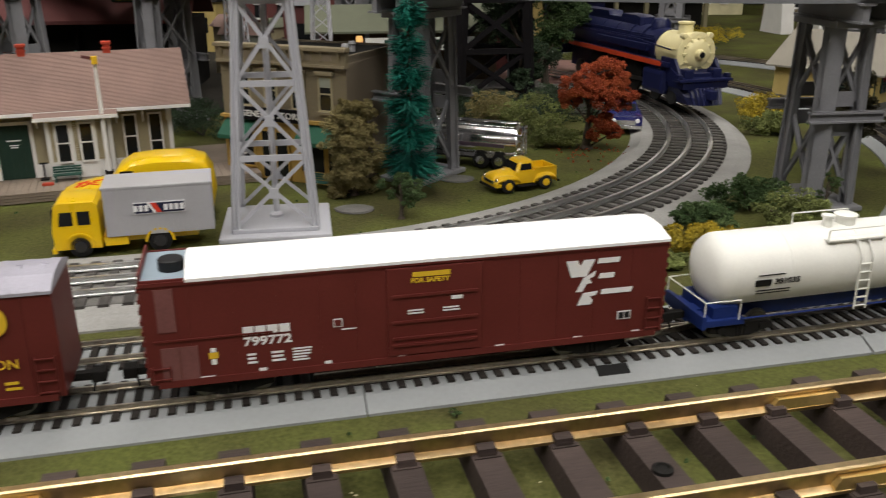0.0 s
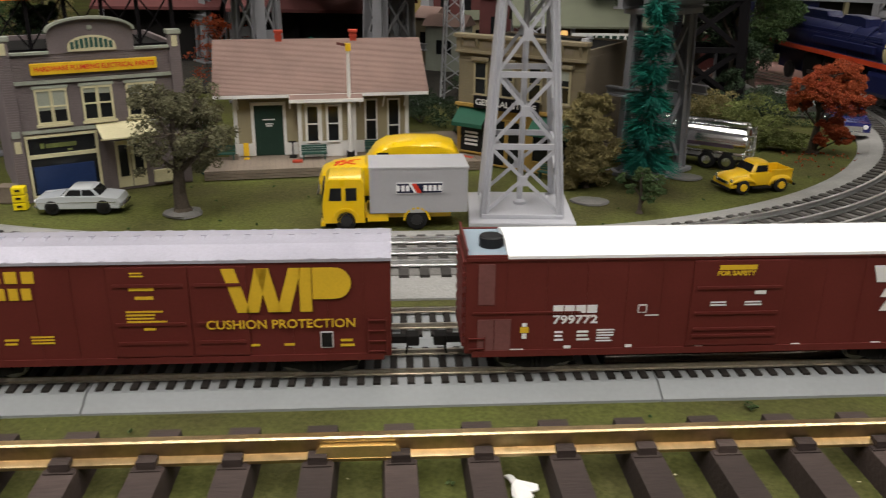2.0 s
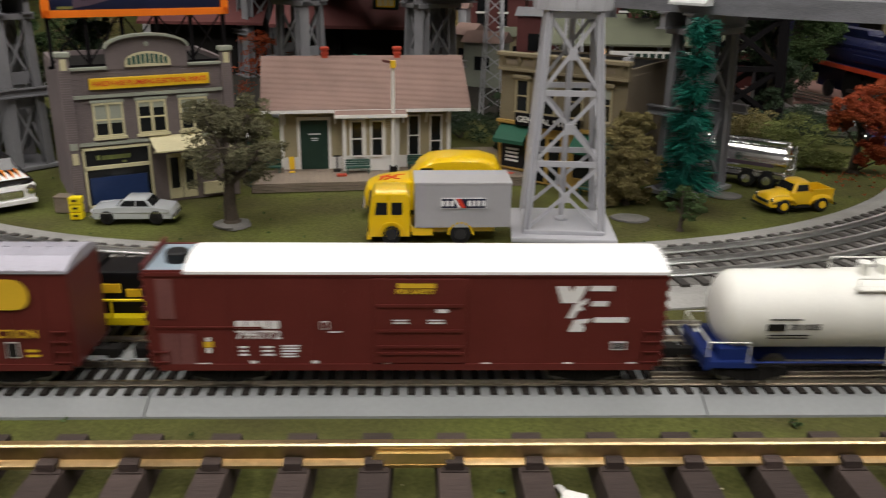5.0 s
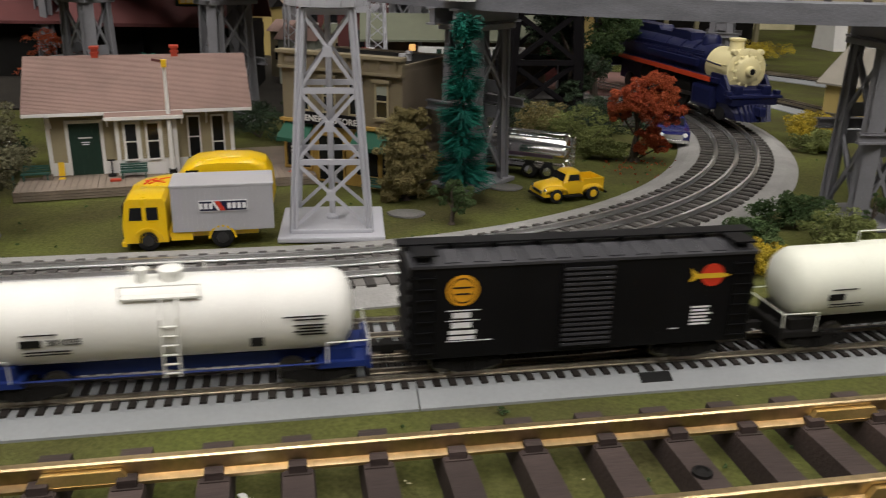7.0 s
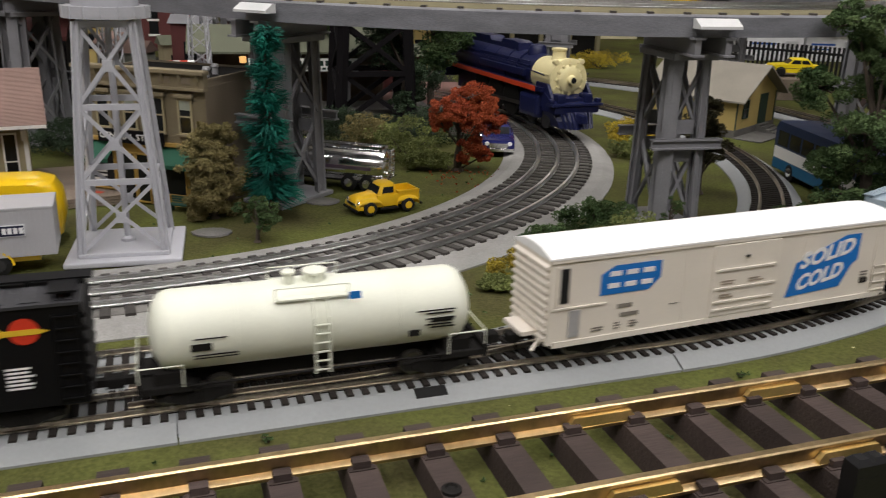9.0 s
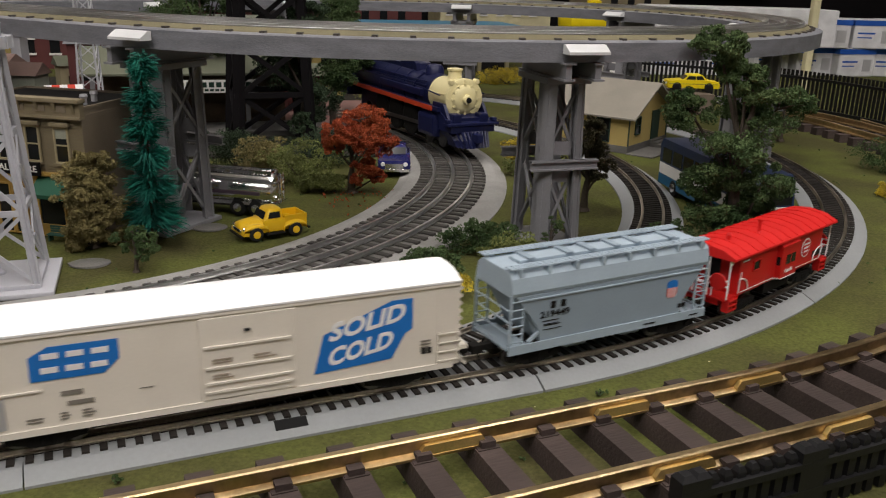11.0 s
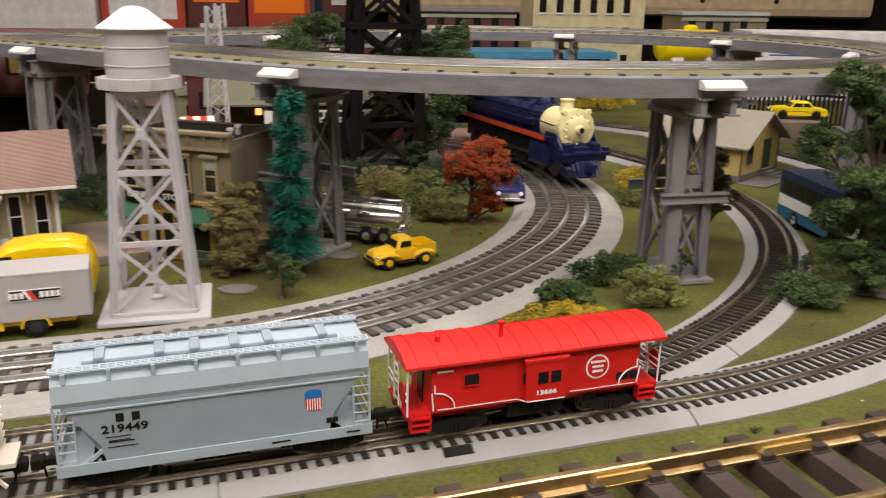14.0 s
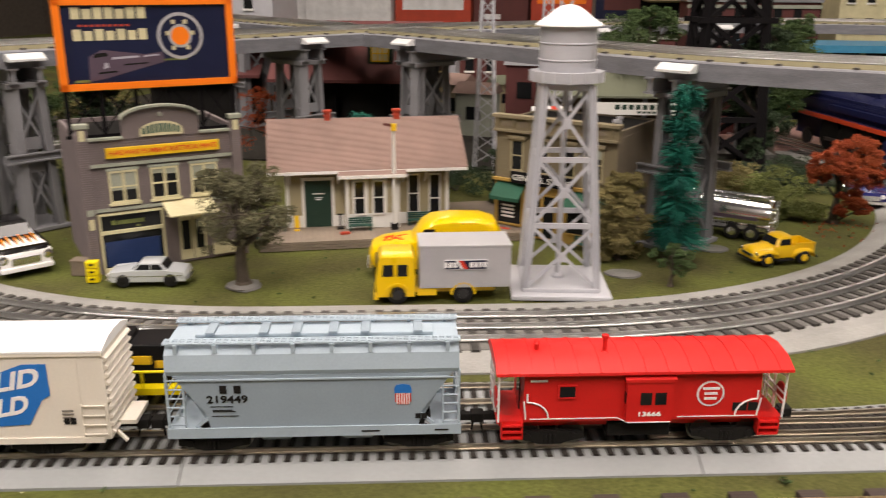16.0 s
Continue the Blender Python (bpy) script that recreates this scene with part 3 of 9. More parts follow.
def ladder(t, x0, x1, y, zs, material, rail=True, r=0.00035):
    bm = bmesh.new()
    for z in zs:
        rod(bm, (x0, y, z), (x1, y, z), r, seg=5)
        rod(bm, (x0, y, z), (x0, y * 0.965, z), r, seg=5)
        rod(bm, (x1, y, z), (x1, y * 0.965, z), r, seg=5)
    if rail:
        for x in (x0, x1):
            rod(bm, (x, y, min(zs) - 0.001), (x, y, max(zs) + 0.001), r, seg=5)
    return part("ladder", bm, material, t)


def printed(t, y, rows, material, name="print", label=""):
    ob = bars(name, rows, material, t, label)
    ob.matrix_basis = pose(0, y, 0)
    return ob


def small_print(t, y, spots, material, seed=1):
    """Clusters of unreadable lines: (x, z, width, rows, pitch)."""
    rnd = random.Random(seed)
    rows = []
    for x, z, w, k, pitch in spots:
        for i in range(k):
            ww = w * rnd.uniform(0.65, 1.0)
            rows.append((x, x + ww, z - i * pitch - pitch * 0.5, z - i * pitch))
    return printed(t, y, rows, material)


def slanted(bm, x0, x1, z0, z1, lean, w):
    """A flat stroke from (x0, z0) to (x0 + lean, z1) of width w."""
    poly(bm, [(x0, z0), (x0 + w, z0), (x0 + w + lean, z1), (x0 + lean, z1)], 1, -0.00015, 0.0)


HW = 0.0168


def boxcar_shell(t, half, material, z0=0.0185, z1=0.0598, roof="roof_galv", peak=0.0640, ribs=0, rib_mat=None, x_roof0=None):
    part("body", bx(-half, half, -HW, HW, z0, z1, bevel=0.0004), material, t)
    part("underframe", bx(-half + 0.004, half - 0.004, -0.006, 0.006, 0.0150, 0.0186), "soot", t)
    bm = bmesh.new()
    x0 = -half if x_roof0 is None else x_roof0
    poly(bm, [(-HW - 0.0007, z1 - 0.0006), (HW + 0.0007, z1 - 0.0006), (HW + 0.0007, z1 + 0.0006), (0.008, peak - 0.0005), (0.0, peak), (-0.008, peak - 0.0005), (-HW - 0.0007, z1 + 0.0006)], 0, x0 - 0.0003, half + 0.0003)
    rf = part("roof", bm, roof, t)
    for i in range(ribs):
        x = -half + 2 * half * (i + 0.5) / ribs
        bm = bmesh.new()
        for sy in (-1, 1):
            beam(bm, (x, sy * (HW + 0.0004), z1 + 0.0004), (x, sy * 0.0005, peak - 0.0001), 0.0022, 0.0010)
        part("roof_rib", bm, roof, rf)
    return rf


CARS = []


def car(name, s0, s1, label):
    t = thing(name, pose(0, 0, 0), label, "railway car", "cars of the goods train")
    CARS.append((t, (s0 + s1) / 2, (s1 - s0) / 2))
    return t, (s1 - s0) / 2


# dark red insulated boxcar with a corrugated silver roof
t, h = car("boxcar", -0.2605, -0.0705, "dark red boxcar with ribbed silver roof and yellow lettering")
boxcar_shell(t, h, "boxcar_red", ribs=22)
wheelset(t, -0.066), wheelset(t, 0.066), couplers(t, h)
F = -HW - 0.00012
for x0, x1, nm in ((-0.012, 0.018, "door"), (0.0185, 0.040, "door")):
    d = part(nm, bx(x0, x1, -HW - 0.0007, -HW + 0.001, 0.0205, 0.0580, bevel=0.0003), "boxcar_red", t)
    for z in (0.026, 0.034, 0.050):
        part("door_bar", bx(x0 + 0.002, x1 - 0.002, -HW - 0.0013, -HW - 0.0006, z, z + 0.0012), "boxcar_red", d)
for x in (-0.088, -0.072, -0.056, -0.040, -0.026, 0.056, 0.070, 0.084):
    part("seam", bx(x, x + 0.0006, -HW - 0.0003, -HW, 0.020, 0.059), "boxcar_red", t)
part("side_sill", bx(-h + 0.003, h - 0.003, -HW - 0.0006, -HW + 0.001, 0.0172, 0.0200), "boxcar_red", t)
ladder(t, -h + 0.002, -h + 0.009, -HW - 0.0008, [0.021 + 0.0045 * i for i in range(4)], "boxcar_red")
ladder(t, h - 0.009, h - 0.002, -HW - 0.0008, [0.021 + 0.0045 * i for i in range(4)], "boxcar_red")
bm = bmesh.new()
for x0, lean in ((0.0360, -0.0052), (0.0392, 0.0042), (0.0478, -0.0042), (0.0510, 0.0052)):
    slanted(bm, x0, 0, 0.0388, 0.0570, lean, 0.0050)
box(bm, 0.0600, 0.0646, -0.00015, 0, 0.0388, 0.0570)
poly(bm, [(0.0650, 0.0440), (0.0720, 0.0440)] + [(0.0735 + 0.0062 * math.cos(a), 0.0505 + 0.0065 * math.sin(a)) for a in [radians(-75 + 15 * k) for k in range(11)]] + [(0.0720, 0.0570), (0.0650, 0.0570)], 1, -0.00015, 0)
part("emblem", bm, "yellow_print", t, "large yellow block emblem", m=pose(0, -HW - 0.0008, 0))
lettering("slogan", "CUSHION PROTECTION", 0.0052, pose(0.0525, -HW - 0.0015, 0.0338), "yellow_print", t, 0.057, 0.00004)
printed(t, -HW - 0.0002, [(-0.080 + 0.0062 * i, -0.0755 + 0.0062 * i, 0.0520, 0.0568) for i in range(7)] + [(-0.0725 + 0.0048 * i, -0.0690 + 0.0048 * i, 0.0452, 0.0500) for i in range(7)], "yellow_print", "name_print")
printed(t, -HW - 0.0002, [(-0.0815, -0.0735, 0.0395, 0.0425), (-0.0695, -0.0630, 0.0395, 0.0425)], "yellow_print")
lettering("car_number", "60 523", 0.0040, pose(-0.0690, -HW - 0.0002, 0.0367), "yellow_print", t, 0.016, 0.0001)
small_print(t, -HW - 0.0002, [(-0.079, 0.0290, 0.009, 3, 0.0017), (-0.066, 0.0290, 0.009, 3, 0.0017), (-0.053, 0.0290, 0.006, 2, 0.0017), (-0.043, 0.0300, 0.010, 3, 0.0013), (0.040, 0.0250, 0.005, 1, 0.002), (0.053, 0.0250, 0.005, 1, 0.002), (0.075, 0.0265, 0.006, 2, 0.0022)], "yellow_print", 2)
small_print(t, -HW - 0.0008, [(-0.003, 0.0560, 0.006, 2, 0.0012), (-0.004, 0.0498, 0.012, 1, 0.0026), (-0.002, 0.0462, 0.008, 1, 0.0026), (-0.006, 0.0402, 0.016, 4, 0.0014), (0.000, 0.0330, 0.006, 1, 0.002)], "yellow_print", 3)
box_lab = printed(t, -HW - 0.0002, [(0.0672, 0.0722, 0.0228, 0.0298)], "white_print", "label_frame")
printed(t, -HW - 0.0004, [(0.0676, 0.0718, 0.0232, 0.0294)], "black", "label_plate")

# dark red mechanical reefer with a white roof
t, h = car("reefer_car", -0.0415, 0.1665, "dark red refrigerator car with bright white roof")
boxcar_shell(t, h, "boxcar_red", roof="roof_white", peak=0.0638, x_roof0=-h + 0.0165)
wheelset(t, -0.074), wheelset(t, 0.074), couplers(t, h)
bm = bmesh.new()
box(bm, -h, -h + 0.0008, -HW, HW, 0.0598, 0.0632)
box(bm, -h, -h + 0.0165, -HW, -HW + 0.0008, 0.0598, 0.0606)
box(bm, -h, -h + 0.0165, HW - 0.0008, HW, 0.0598, 0.0606)
part("end_wall", bm, "boxcar_red", t)
part("recess", bx(-h + 0.0008, -h + 0.0162, -HW + 0.0008, HW - 0.0008, 0.0596, 0.0601), "hopper_grey", t)
bm = bmesh.new()
turned(bm, [(0.0045, 0.0598), (0.0048, 0.0602), (0.0048, 0.0640), (0.0042, 0.0645)], pose(-h + 0.011, -0.004, 0), 16)
part("fan_housing", bm, "black", t, smooth=True)
for z0, z1 in ((0.0400, 0.0570), (0.0200, 0.0335)):
    for x0 in ((0.0060, 0.0128) if z0 < 0.03 else (0.0060,)):
        part("grille", bx(-h + x0 - 0.0010, -h + x0 + 0.0055, -HW - 0.0004, -HW, z0, z1), mat("grille_pink", (0.19, 0.075, 0.07), 0.6), t)
part("panel_rail", bx(-h + 0.003, -h + 0.046, -HW - 0.0006, -HW, 0.0360, 0.0367), "boxcar_red", t)
part("side_sill", bx(-h + 0.003, h - 0.003, -HW - 0.0006, -HW + 0.001, 0.0172, 0.0200), "boxcar_red", t)
part("eave_strip", bx(-h, h, -HW - 0.0006, -HW + 0.0005, 0.0583, 0.0597), "boxcar_red", t)
d = part("door", bx(-0.014, 0.024, -HW - 0.0007, -HW + 0.001, 0.0205, 0.0575, bevel=0.0003), "boxcar_red", t)
for z in (0.0245, 0.0275, 0.0345, 0.0455):
    part("door_bar", bx(-0.012, 0.022, -HW - 0.0014, -HW - 0.0006, z, z + 0.0011), "boxcar_red", d)
for x in (-0.088, -0.072, -0.056, -0.040, -0.026, 0.040, 0.056, 0.072, 0.088):
    part("seam", bx(x, x + 0.0005, -HW - 0.0002, -HW, 0.020, 0.058), "boxcar_red", t)
for x0 in (-h + 0.0004, h - 0.009):
    ladder(t, x0 + 0.001, x0 + 0.0075, -HW - 0.0008, [0.021 + 0.0045 * i for i in range(4 if x0 > 0 else 2)], "boxcar_red")
for i in range(9):
    part("end_rib", bx(-h - 0.0011, -h, -HW + 0.001, HW - 0.001, 0.0215 + i * 0.0043, 0.0232 + i * 0.0043), "boxcar_red", t)
    part("end_rib", bx(h, h + 0.0011, -HW + 0.001, HW - 0.001, 0.0215 + i * 0.0043, 0.0232 + i * 0.0043), "boxcar_red", t)
printed(t, -HW - 0.0002, [(-0.0690 + 0.0045 * i, -0.0650 + 0.0045 * i, 0.0358, 0.0392) for i in range(4)], "white_print", "name_print")
lettering("car_number", "799772", 0.0050, pose(-0.0600, -HW - 0.0002, 0.0328), "white_print", t, 0.0180, 0.00012)
small_print(t, -HW - 0.0002, [(-0.068, 0.0280, 0.0045, 3, 0.0017), (-0.059, 0.0280, 0.0065, 3, 0.0017), (-0.051, 0.0285, 0.0075, 5, 0.0012), (-0.087, 0.0205, 0.009, 1, 0.0008), (-0.064, 0.0215, 0.004, 1, 0.0025), (-0.039, 0.0215, 0.004, 1, 0.0025), (-0.010, 0.0210, 0.004, 1, 0.0025), (0.030, 0.0205, 0.004, 1, 0.0025), (0.064, 0.0205, 0.004, 1, 0.0025), (0.090, 0.0205, 0.004, 1, 0.0025), (-0.032, 0.0345, 0.006, 1, 0.0008)], "white_print", 4)
lettering("slogan", "FOR SAFETY", 0.0026, pose(0.003, -HW - 0.0009, 0.0520), "yellow_print", t, 0.0155, 0.0001)
printed(t, -HW - 0.0009, [(-0.004, 0.011, 0.0536, 0.0556)], "yellow_print")
small_print(t, -HW - 0.0009, [(-0.006, 0.0400, 0.007, 2, 0.0012), (0.008, 0.0400, 0.007, 2, 0.0012), (0.0115, 0.0445, 0.005, 1, 0.003)], "white_print", 5)
printed(t, -HW - 0.0002, [(-0.082, -0.0785, 0.0275, 0.0300)], "yellow_print"), printed(t, -HW - 0.00021, [(-0.0812, -0.0793, 0.0302, 0.0318), (-0.0812, -0.0793, 0.0250, 0.0272)], "white_print")
printed(t, -HW - 0.0002, [(-0.0350, -0.0315, 0.0355, 0.0390)], "white_print", "label_frame"), printed(t, -HW - 0.0004, [(-0.0346, -0.0319, 0.0359, 0.0386)], "boxcar_red", "label_plate")
bm = bmesh.new()
poly(bm, [(0.0592, 0.0542), (0.0640, 0.0542), (0.0654, 0.0518), (0.0668, 0.0542), (0.0716, 0.0542), (0.0682, 0.0470), (0.0616, 0.0470)], 1, -0.00015, 0)
poly(bm, [(0.0668, 0.0462), (0.0722, 0.0492), (0.0716, 0.0468), (0.0695, 0.0458), (0.0708, 0.0440), (0.0684, 0.0436), (0.0668, 0.0404), (0.0640, 0.0404)], 1, -0.00015, 0)
poly(bm, [(0.0672, 0.0396), (0.0738, 0.0402), (0.0726, 0.0384), (0.0702, 0.0380), (0.0716, 0.0362), (0.0708, 0.0344), (0.0648, 0.0344)], 1, -0.00015, 0)
for x0, x1, z in ((0.0726, 0.0820, 0.0522), (0.0735, 0.0800, 0.0456), (0.0748, 0.0884, 0.0385)):
    poly(bm, [(x0, z), (x1, z), (x1 + 0.0006, z + 0.0022), (x0 + 0.0006, z + 0.0022)], 1, -0.00015, 0)
part("emblem", bm, "white_print", t, "white slanted block emblem", m=pose(0, -HW - 0.0002, 0))
printed(t, -HW - 0.0002, [(0.083, 0.0890, 0.0262, 0.0300)], "white_print", "label_frame"), printed(t, -HW - 0.0004, [(0.0835, 0.0858, 0.0267, 0.0295), (0.0862, 0.0885, 0.0267, 0.0295)], "black", "label_plate")


def tank_car(name, s0, s1, skin, frame_mat, label, number):
    t, h = car(name, s0, s1, label)
    rt, zc, L = 0.0166, 0.0378, h - 0.006
    bm = bmesh.new()
    turned(bm, [(0.004, -L), (0.0100, -L + 0.0012), (0.0146, -L + 0.0038), (rt - 0.0002, -L + 0.0072), (rt, -L + 0.0090), (rt, L - 0.0090), (rt - 0.0002, L - 0.0072), (0.0146, L - 0.0038), (0.0100, L - 0.0012), (0.004, L)], pose(0, 0, zc) @ Matrix.Rotation(radians(90), 4, "Y"), 40)
    tank = part("tank", bm, skin, t, smooth=True)
    for x in (-0.5 * L, 0.0, 0.5 * L):
        bm = bmesh.new()
        turned(bm, [(rt + 0.0001, -0.0004), (rt + 0.0002, 0.0), (rt + 0.0001, 0.0004)], pose(x, 0, zc) @ Matrix.Rotation(radians(90), 4, "Y"), 40)
        part("weld_seam", bm, skin, tank, smooth=True)
    for sx in (-1, 1):
        bm = bmesh.new()
        box(bm, min(sx * h, sx * (h - 0.022)), max(sx * h, sx * (h - 0.022)), -0.0150, 0.0150, 0.0165, 0.0195, bevel=0.0004)
        box(bm, min(sx * (h - 0.007), sx * (h - 0.019)), max(sx * (h - 0.007), sx * (h - 0.019)), -0.0130, 0.0130, 0.0195, 0.0245)
        box(bm, min(sx * h, sx * (h - 0.002)), max(sx * h, sx * (h - 0.002)), -0.0165, 0.0165, 0.0165, 0.0225)
        part("end_frame", bm, frame_mat, t)
    part("centre_sill", bx(-h, h, -0.0035, 0.0035, 0.0150, 0.0205), frame_mat, t)
    bm = bmesh.new()
    for sy in (-1, 1):
        for sx in (-1, 1):
            rod(bm, (sx * (h - 0.001), sy * 0.0160, 0.0215), (sx * (h - 0.001), sy * 0.0160, 0.0290), 0.00032, seg=6)
            rod(bm, (sx * (h - 0.001), sy * 0.0160, 0.0290), (sx * (h - 0.018), sy * 0.0165, 0.0290), 0.00032, seg=6)
            rod(bm, (sx * (h - 0.018), sy * 0.0165, 0.0290), (sx * (h - 0.018), sy * 0.0160, 0.0195), 0.00032, seg=6)
    for sx in (-1, 1):
        rod(bm, (sx * (h - 0.001), -0.0160, 0.0290), (sx * (h - 0.001), 0.0160, 0.0290), 0.00032, seg=6)
    part("handrail", bm, skin, t)
    for sy in (-1, 1):
        bm = bmesh.new()
        rod(bm, (-h + 0.02, sy * 0.0155, 0.0195), (h - 0.02, sy * 0.0155, 0.0195), 0.0005, seg=6)
        part("side_rail", bm, frame_mat, t)
    bm = bmesh.new()
    turned(bm, [(0.0045, 0), (0.0045, 0.0040), (0.0052, 0.0041), (0.0052, 0.0052), (0.0030, 0.0060)], pose(0.0, 0, zc + rt - 0.0012), 20)
    part("dome", bm, skin, t, smooth=True)
    bm = bmesh.new()
    turned(bm, [(0.0022, 0), (0.0022, 0.0050), (0.0030, 0.0052), (0.0030, 0.0062), (0.001, 0.0066)], pose(-0.011, -0.002, zc + rt - 0.0012), 14)
    part("valve", bm, skin, t, smooth=True)
    bm = bmesh.new()
    box(bm, -0.018, 0.012, -0.0135, -0.0080, zc + 0.0126, zc + 0.0133)
    box(bm, -0.018, 0.012, 0.0080, 0.0135, zc + 0.0126, zc + 0.0133)
    part("walkway", bm, skin, t)
    bm = bmesh.new()
    for sy in (-1, 1):
        for x in (-0.018, 0.012):
            rod(bm, (x, sy * 0.0130, zc + 0.0130), (x, sy * 0.0130, zc + 0.0182), 0.00032, seg=6)
        rod(bm, (-0.018, sy * 0.0130, zc + 0.0182), (0.012, sy * 0.0130, zc + 0.0182), 0.00032, seg=6)
    part("guard_rail", bm, skin, t)
    bm = bmesh.new()
    for sy in (-1, 1):
        for x in (-0.003, 0.003):
            rod(bm, (x, sy * (rt + 0.0012), 0.0190), (x, sy * (rt + 0.0010), zc + 0.006), 0.00045, seg=6)
            rod(bm, (x, sy * (rt + 0.0010), zc + 0.006), (x, sy * 0.0130, zc + 0.0130), 0.00045, seg=6)
        for i in range(6):
            rod(bm, (-0.003, sy * (rt + 0.0011), 0.0205 + i * 0.0040), (0.003, sy * (rt + 0.0011), 0.0205 + i * 0.0040), 0.00045, seg=6)
    part("ladder", bm, skin, t)
    wheelset(t, -h + 0.022), wheelset(t, h - 0.022), couplers(t, h)
    # print lies on the flank, tilted with the curve of the tank
    lean = pose(0, 0, zc) @ Matrix.Rotation(radians(6), 4, "X")
    if number:
        lettering("car_number", number, 0.0038, lean @ pose(-0.62 * L + 0.006, -rt - 0.0002, 0.0), "soot", t, 0.0125, 0.0001)
    b = bars("print", [(-0.62 * L - 0.010, -0.62 * L - 0.002, -0.0016, 0.0016), (-0.62 * L - 0.009, -0.62 * L + 0.004, 0.0034, 0.0040), (-0.62 * L - 0.009, -0.62 * L + 0.008, -0.0040, -0.0034), (-0.62 * L - 0.009, -0.62 * L + 0.008, -0.0052, -0.0047)], "soot", t)
    b.matrix_basis = lean @ pose(0, -rt - 0.00025, 0)
    b = bars("print", [(0.60 * L + x, 0.60 * L + x + w, z, z + 0.0007) for x, w, z in ((0.0, 0.017, 0.0052), (0.004, 0.012, 0.0038), (0.004, 0.013, 0.0012), (0.006, 0.010, -0.0002), (0.004, 0.012, -0.0016), (0.006, 0.011, -0.0030))], "soot", t)
    b.matrix_basis = lean @ pose(0, -rt - 0.00025, 0)
    b = bars("label_plate", [(0.42 * L, 0.42 * L + 0.0052, -0.0068, -0.0028)] if number == "301035" else [(0.55 * L, 0.55 * L + 0.005, -0.0060, -0.0030), (0.70 * L, 0.70 * L + 0.010, 0.0005, 0.0020)], "black", t)
    b.matrix_basis = lean @ pose(0, -rt - 0.0003, 0)
    return t, tank, lean, rt


tank_car("tank_car", 0.1855, 0.3425, "tank_white", "blue_frame", "white tank car on a dark blue frame", "301035")
t, tank, lean, rt = tank_car("tank_car", 0.5255, 0.6725, "tank_cream", "soot", "cream tank car on a black frame", "")
b = bars("badge", [(0.0115, 0.0165, 0.006, 0.0092)], "blue_print", t, "small blue square badge")
b.matrix_basis = pose(0, 0, 0.0430) @ Matrix.Rotation(radians(-4), 4, "X") @ pose(0, -rt - 0.00025, 0)

# black 40-foot boxcar
t, h = car("boxcar", 0.3585, 0.5095, "black boxcar with corrugated door and round yellow herald")
boxcar_shell(t, h, "car_black", roof="roof_black", peak=0.0625, ribs=0)
bm = bmesh.new()
for i in range(13):
    x = -h + 2 * h * (i + 0.5) / 13
    for sy in (-1, 1):
        poly(bm, [(x - 0.0042, 0), (x + 0.0042, 0), (x + 0.0030, 0.0011), (x - 0.0030, 0.0011)], 1, 0.0, 0.0105, Matrix.Translation((0, 0, 0.0622)) @ Matrix.Rotation(0 if sy > 0 else math.pi, 4, "Z") @ Matrix.Translation((-2 * x if sy < 0 else 0, 0.0055, 0)) @ Matrix.Rotation(radians(-12), 4, "X"))
part("roof_panel", bm, "roof_black", t)
bm = bmesh.new()
box(bm, -h - 0.004, h + 0.004, -0.0042, 0.0042, 0.0645, 0.0653)
for i in range(9):
    x = -h + 2 * h * i / 8
    box(bm, x - 0.0008, x + 0.0008, -0.0035, 0.0035, 0.0620, 0.0646)
for sx in (-1, 1):
    box(bm, min(sx * (h - 0.001), sx * (h - 0.011)), max(sx * (h - 0.001), sx * (h - 0.011)), -HW, -0.003, 0.0640, 0.0647)
    box(bm, sx * (h - 0.006) - 0.0005, sx * (h - 0.006) + 0.0005, -HW + 0.001, -HW + 0.002, 0.0600, 0.0642)
part("running_board", bm, "car_black", t)
wheelset(t, -0.050), wheelset(t, 0.050), couplers(t, h)
d = part("door", bx(-0.0120, 0.0115, -HW - 0.0010, -HW + 0.001, 0.0200, 0.0590), "car_black", t)
for i in range(16):
    part("door_rib", bx(-0.0110, 0.0105, -HW - 0.0017, -HW - 0.0009, 0.0216 + i * 0.0023, 0.0226 + i * 0.0023), "roof_black", d)
bm = bmesh.new()
for x in (-0.066, -0.055, -0.044, -0.033, -0.022, 0.022, 0.033, 0.044, 0.055, 0.066):
    for i in range(14):
        rod(bm, (x, -HW - 0.0001, 0.0215 + i * 0.0027), (x, -HW + 0.0002, 0.0215 + i * 0.0027), 0.00025, seg=5)
part("rivet", bm, "car_black", t)
for x0 in (-h + 0.002, h - 0.010):
    ladder(t, x0, x0 + 0.008, -HW - 0.0009, [0.0215 + 0.0048 * i for i in range(8)], "car_black")
bm = bmesh.new()
for i in range(7):
    for sx in (-1, 1):
        rod(bm, (sx * h, -HW + 0.001, 0.0225 + i * 0.0053), (sx * h, HW - 0.001, 0.0225 + i * 0.0053), 0.0013, seg=8)
part("end_rib", bm, "car_black", t)


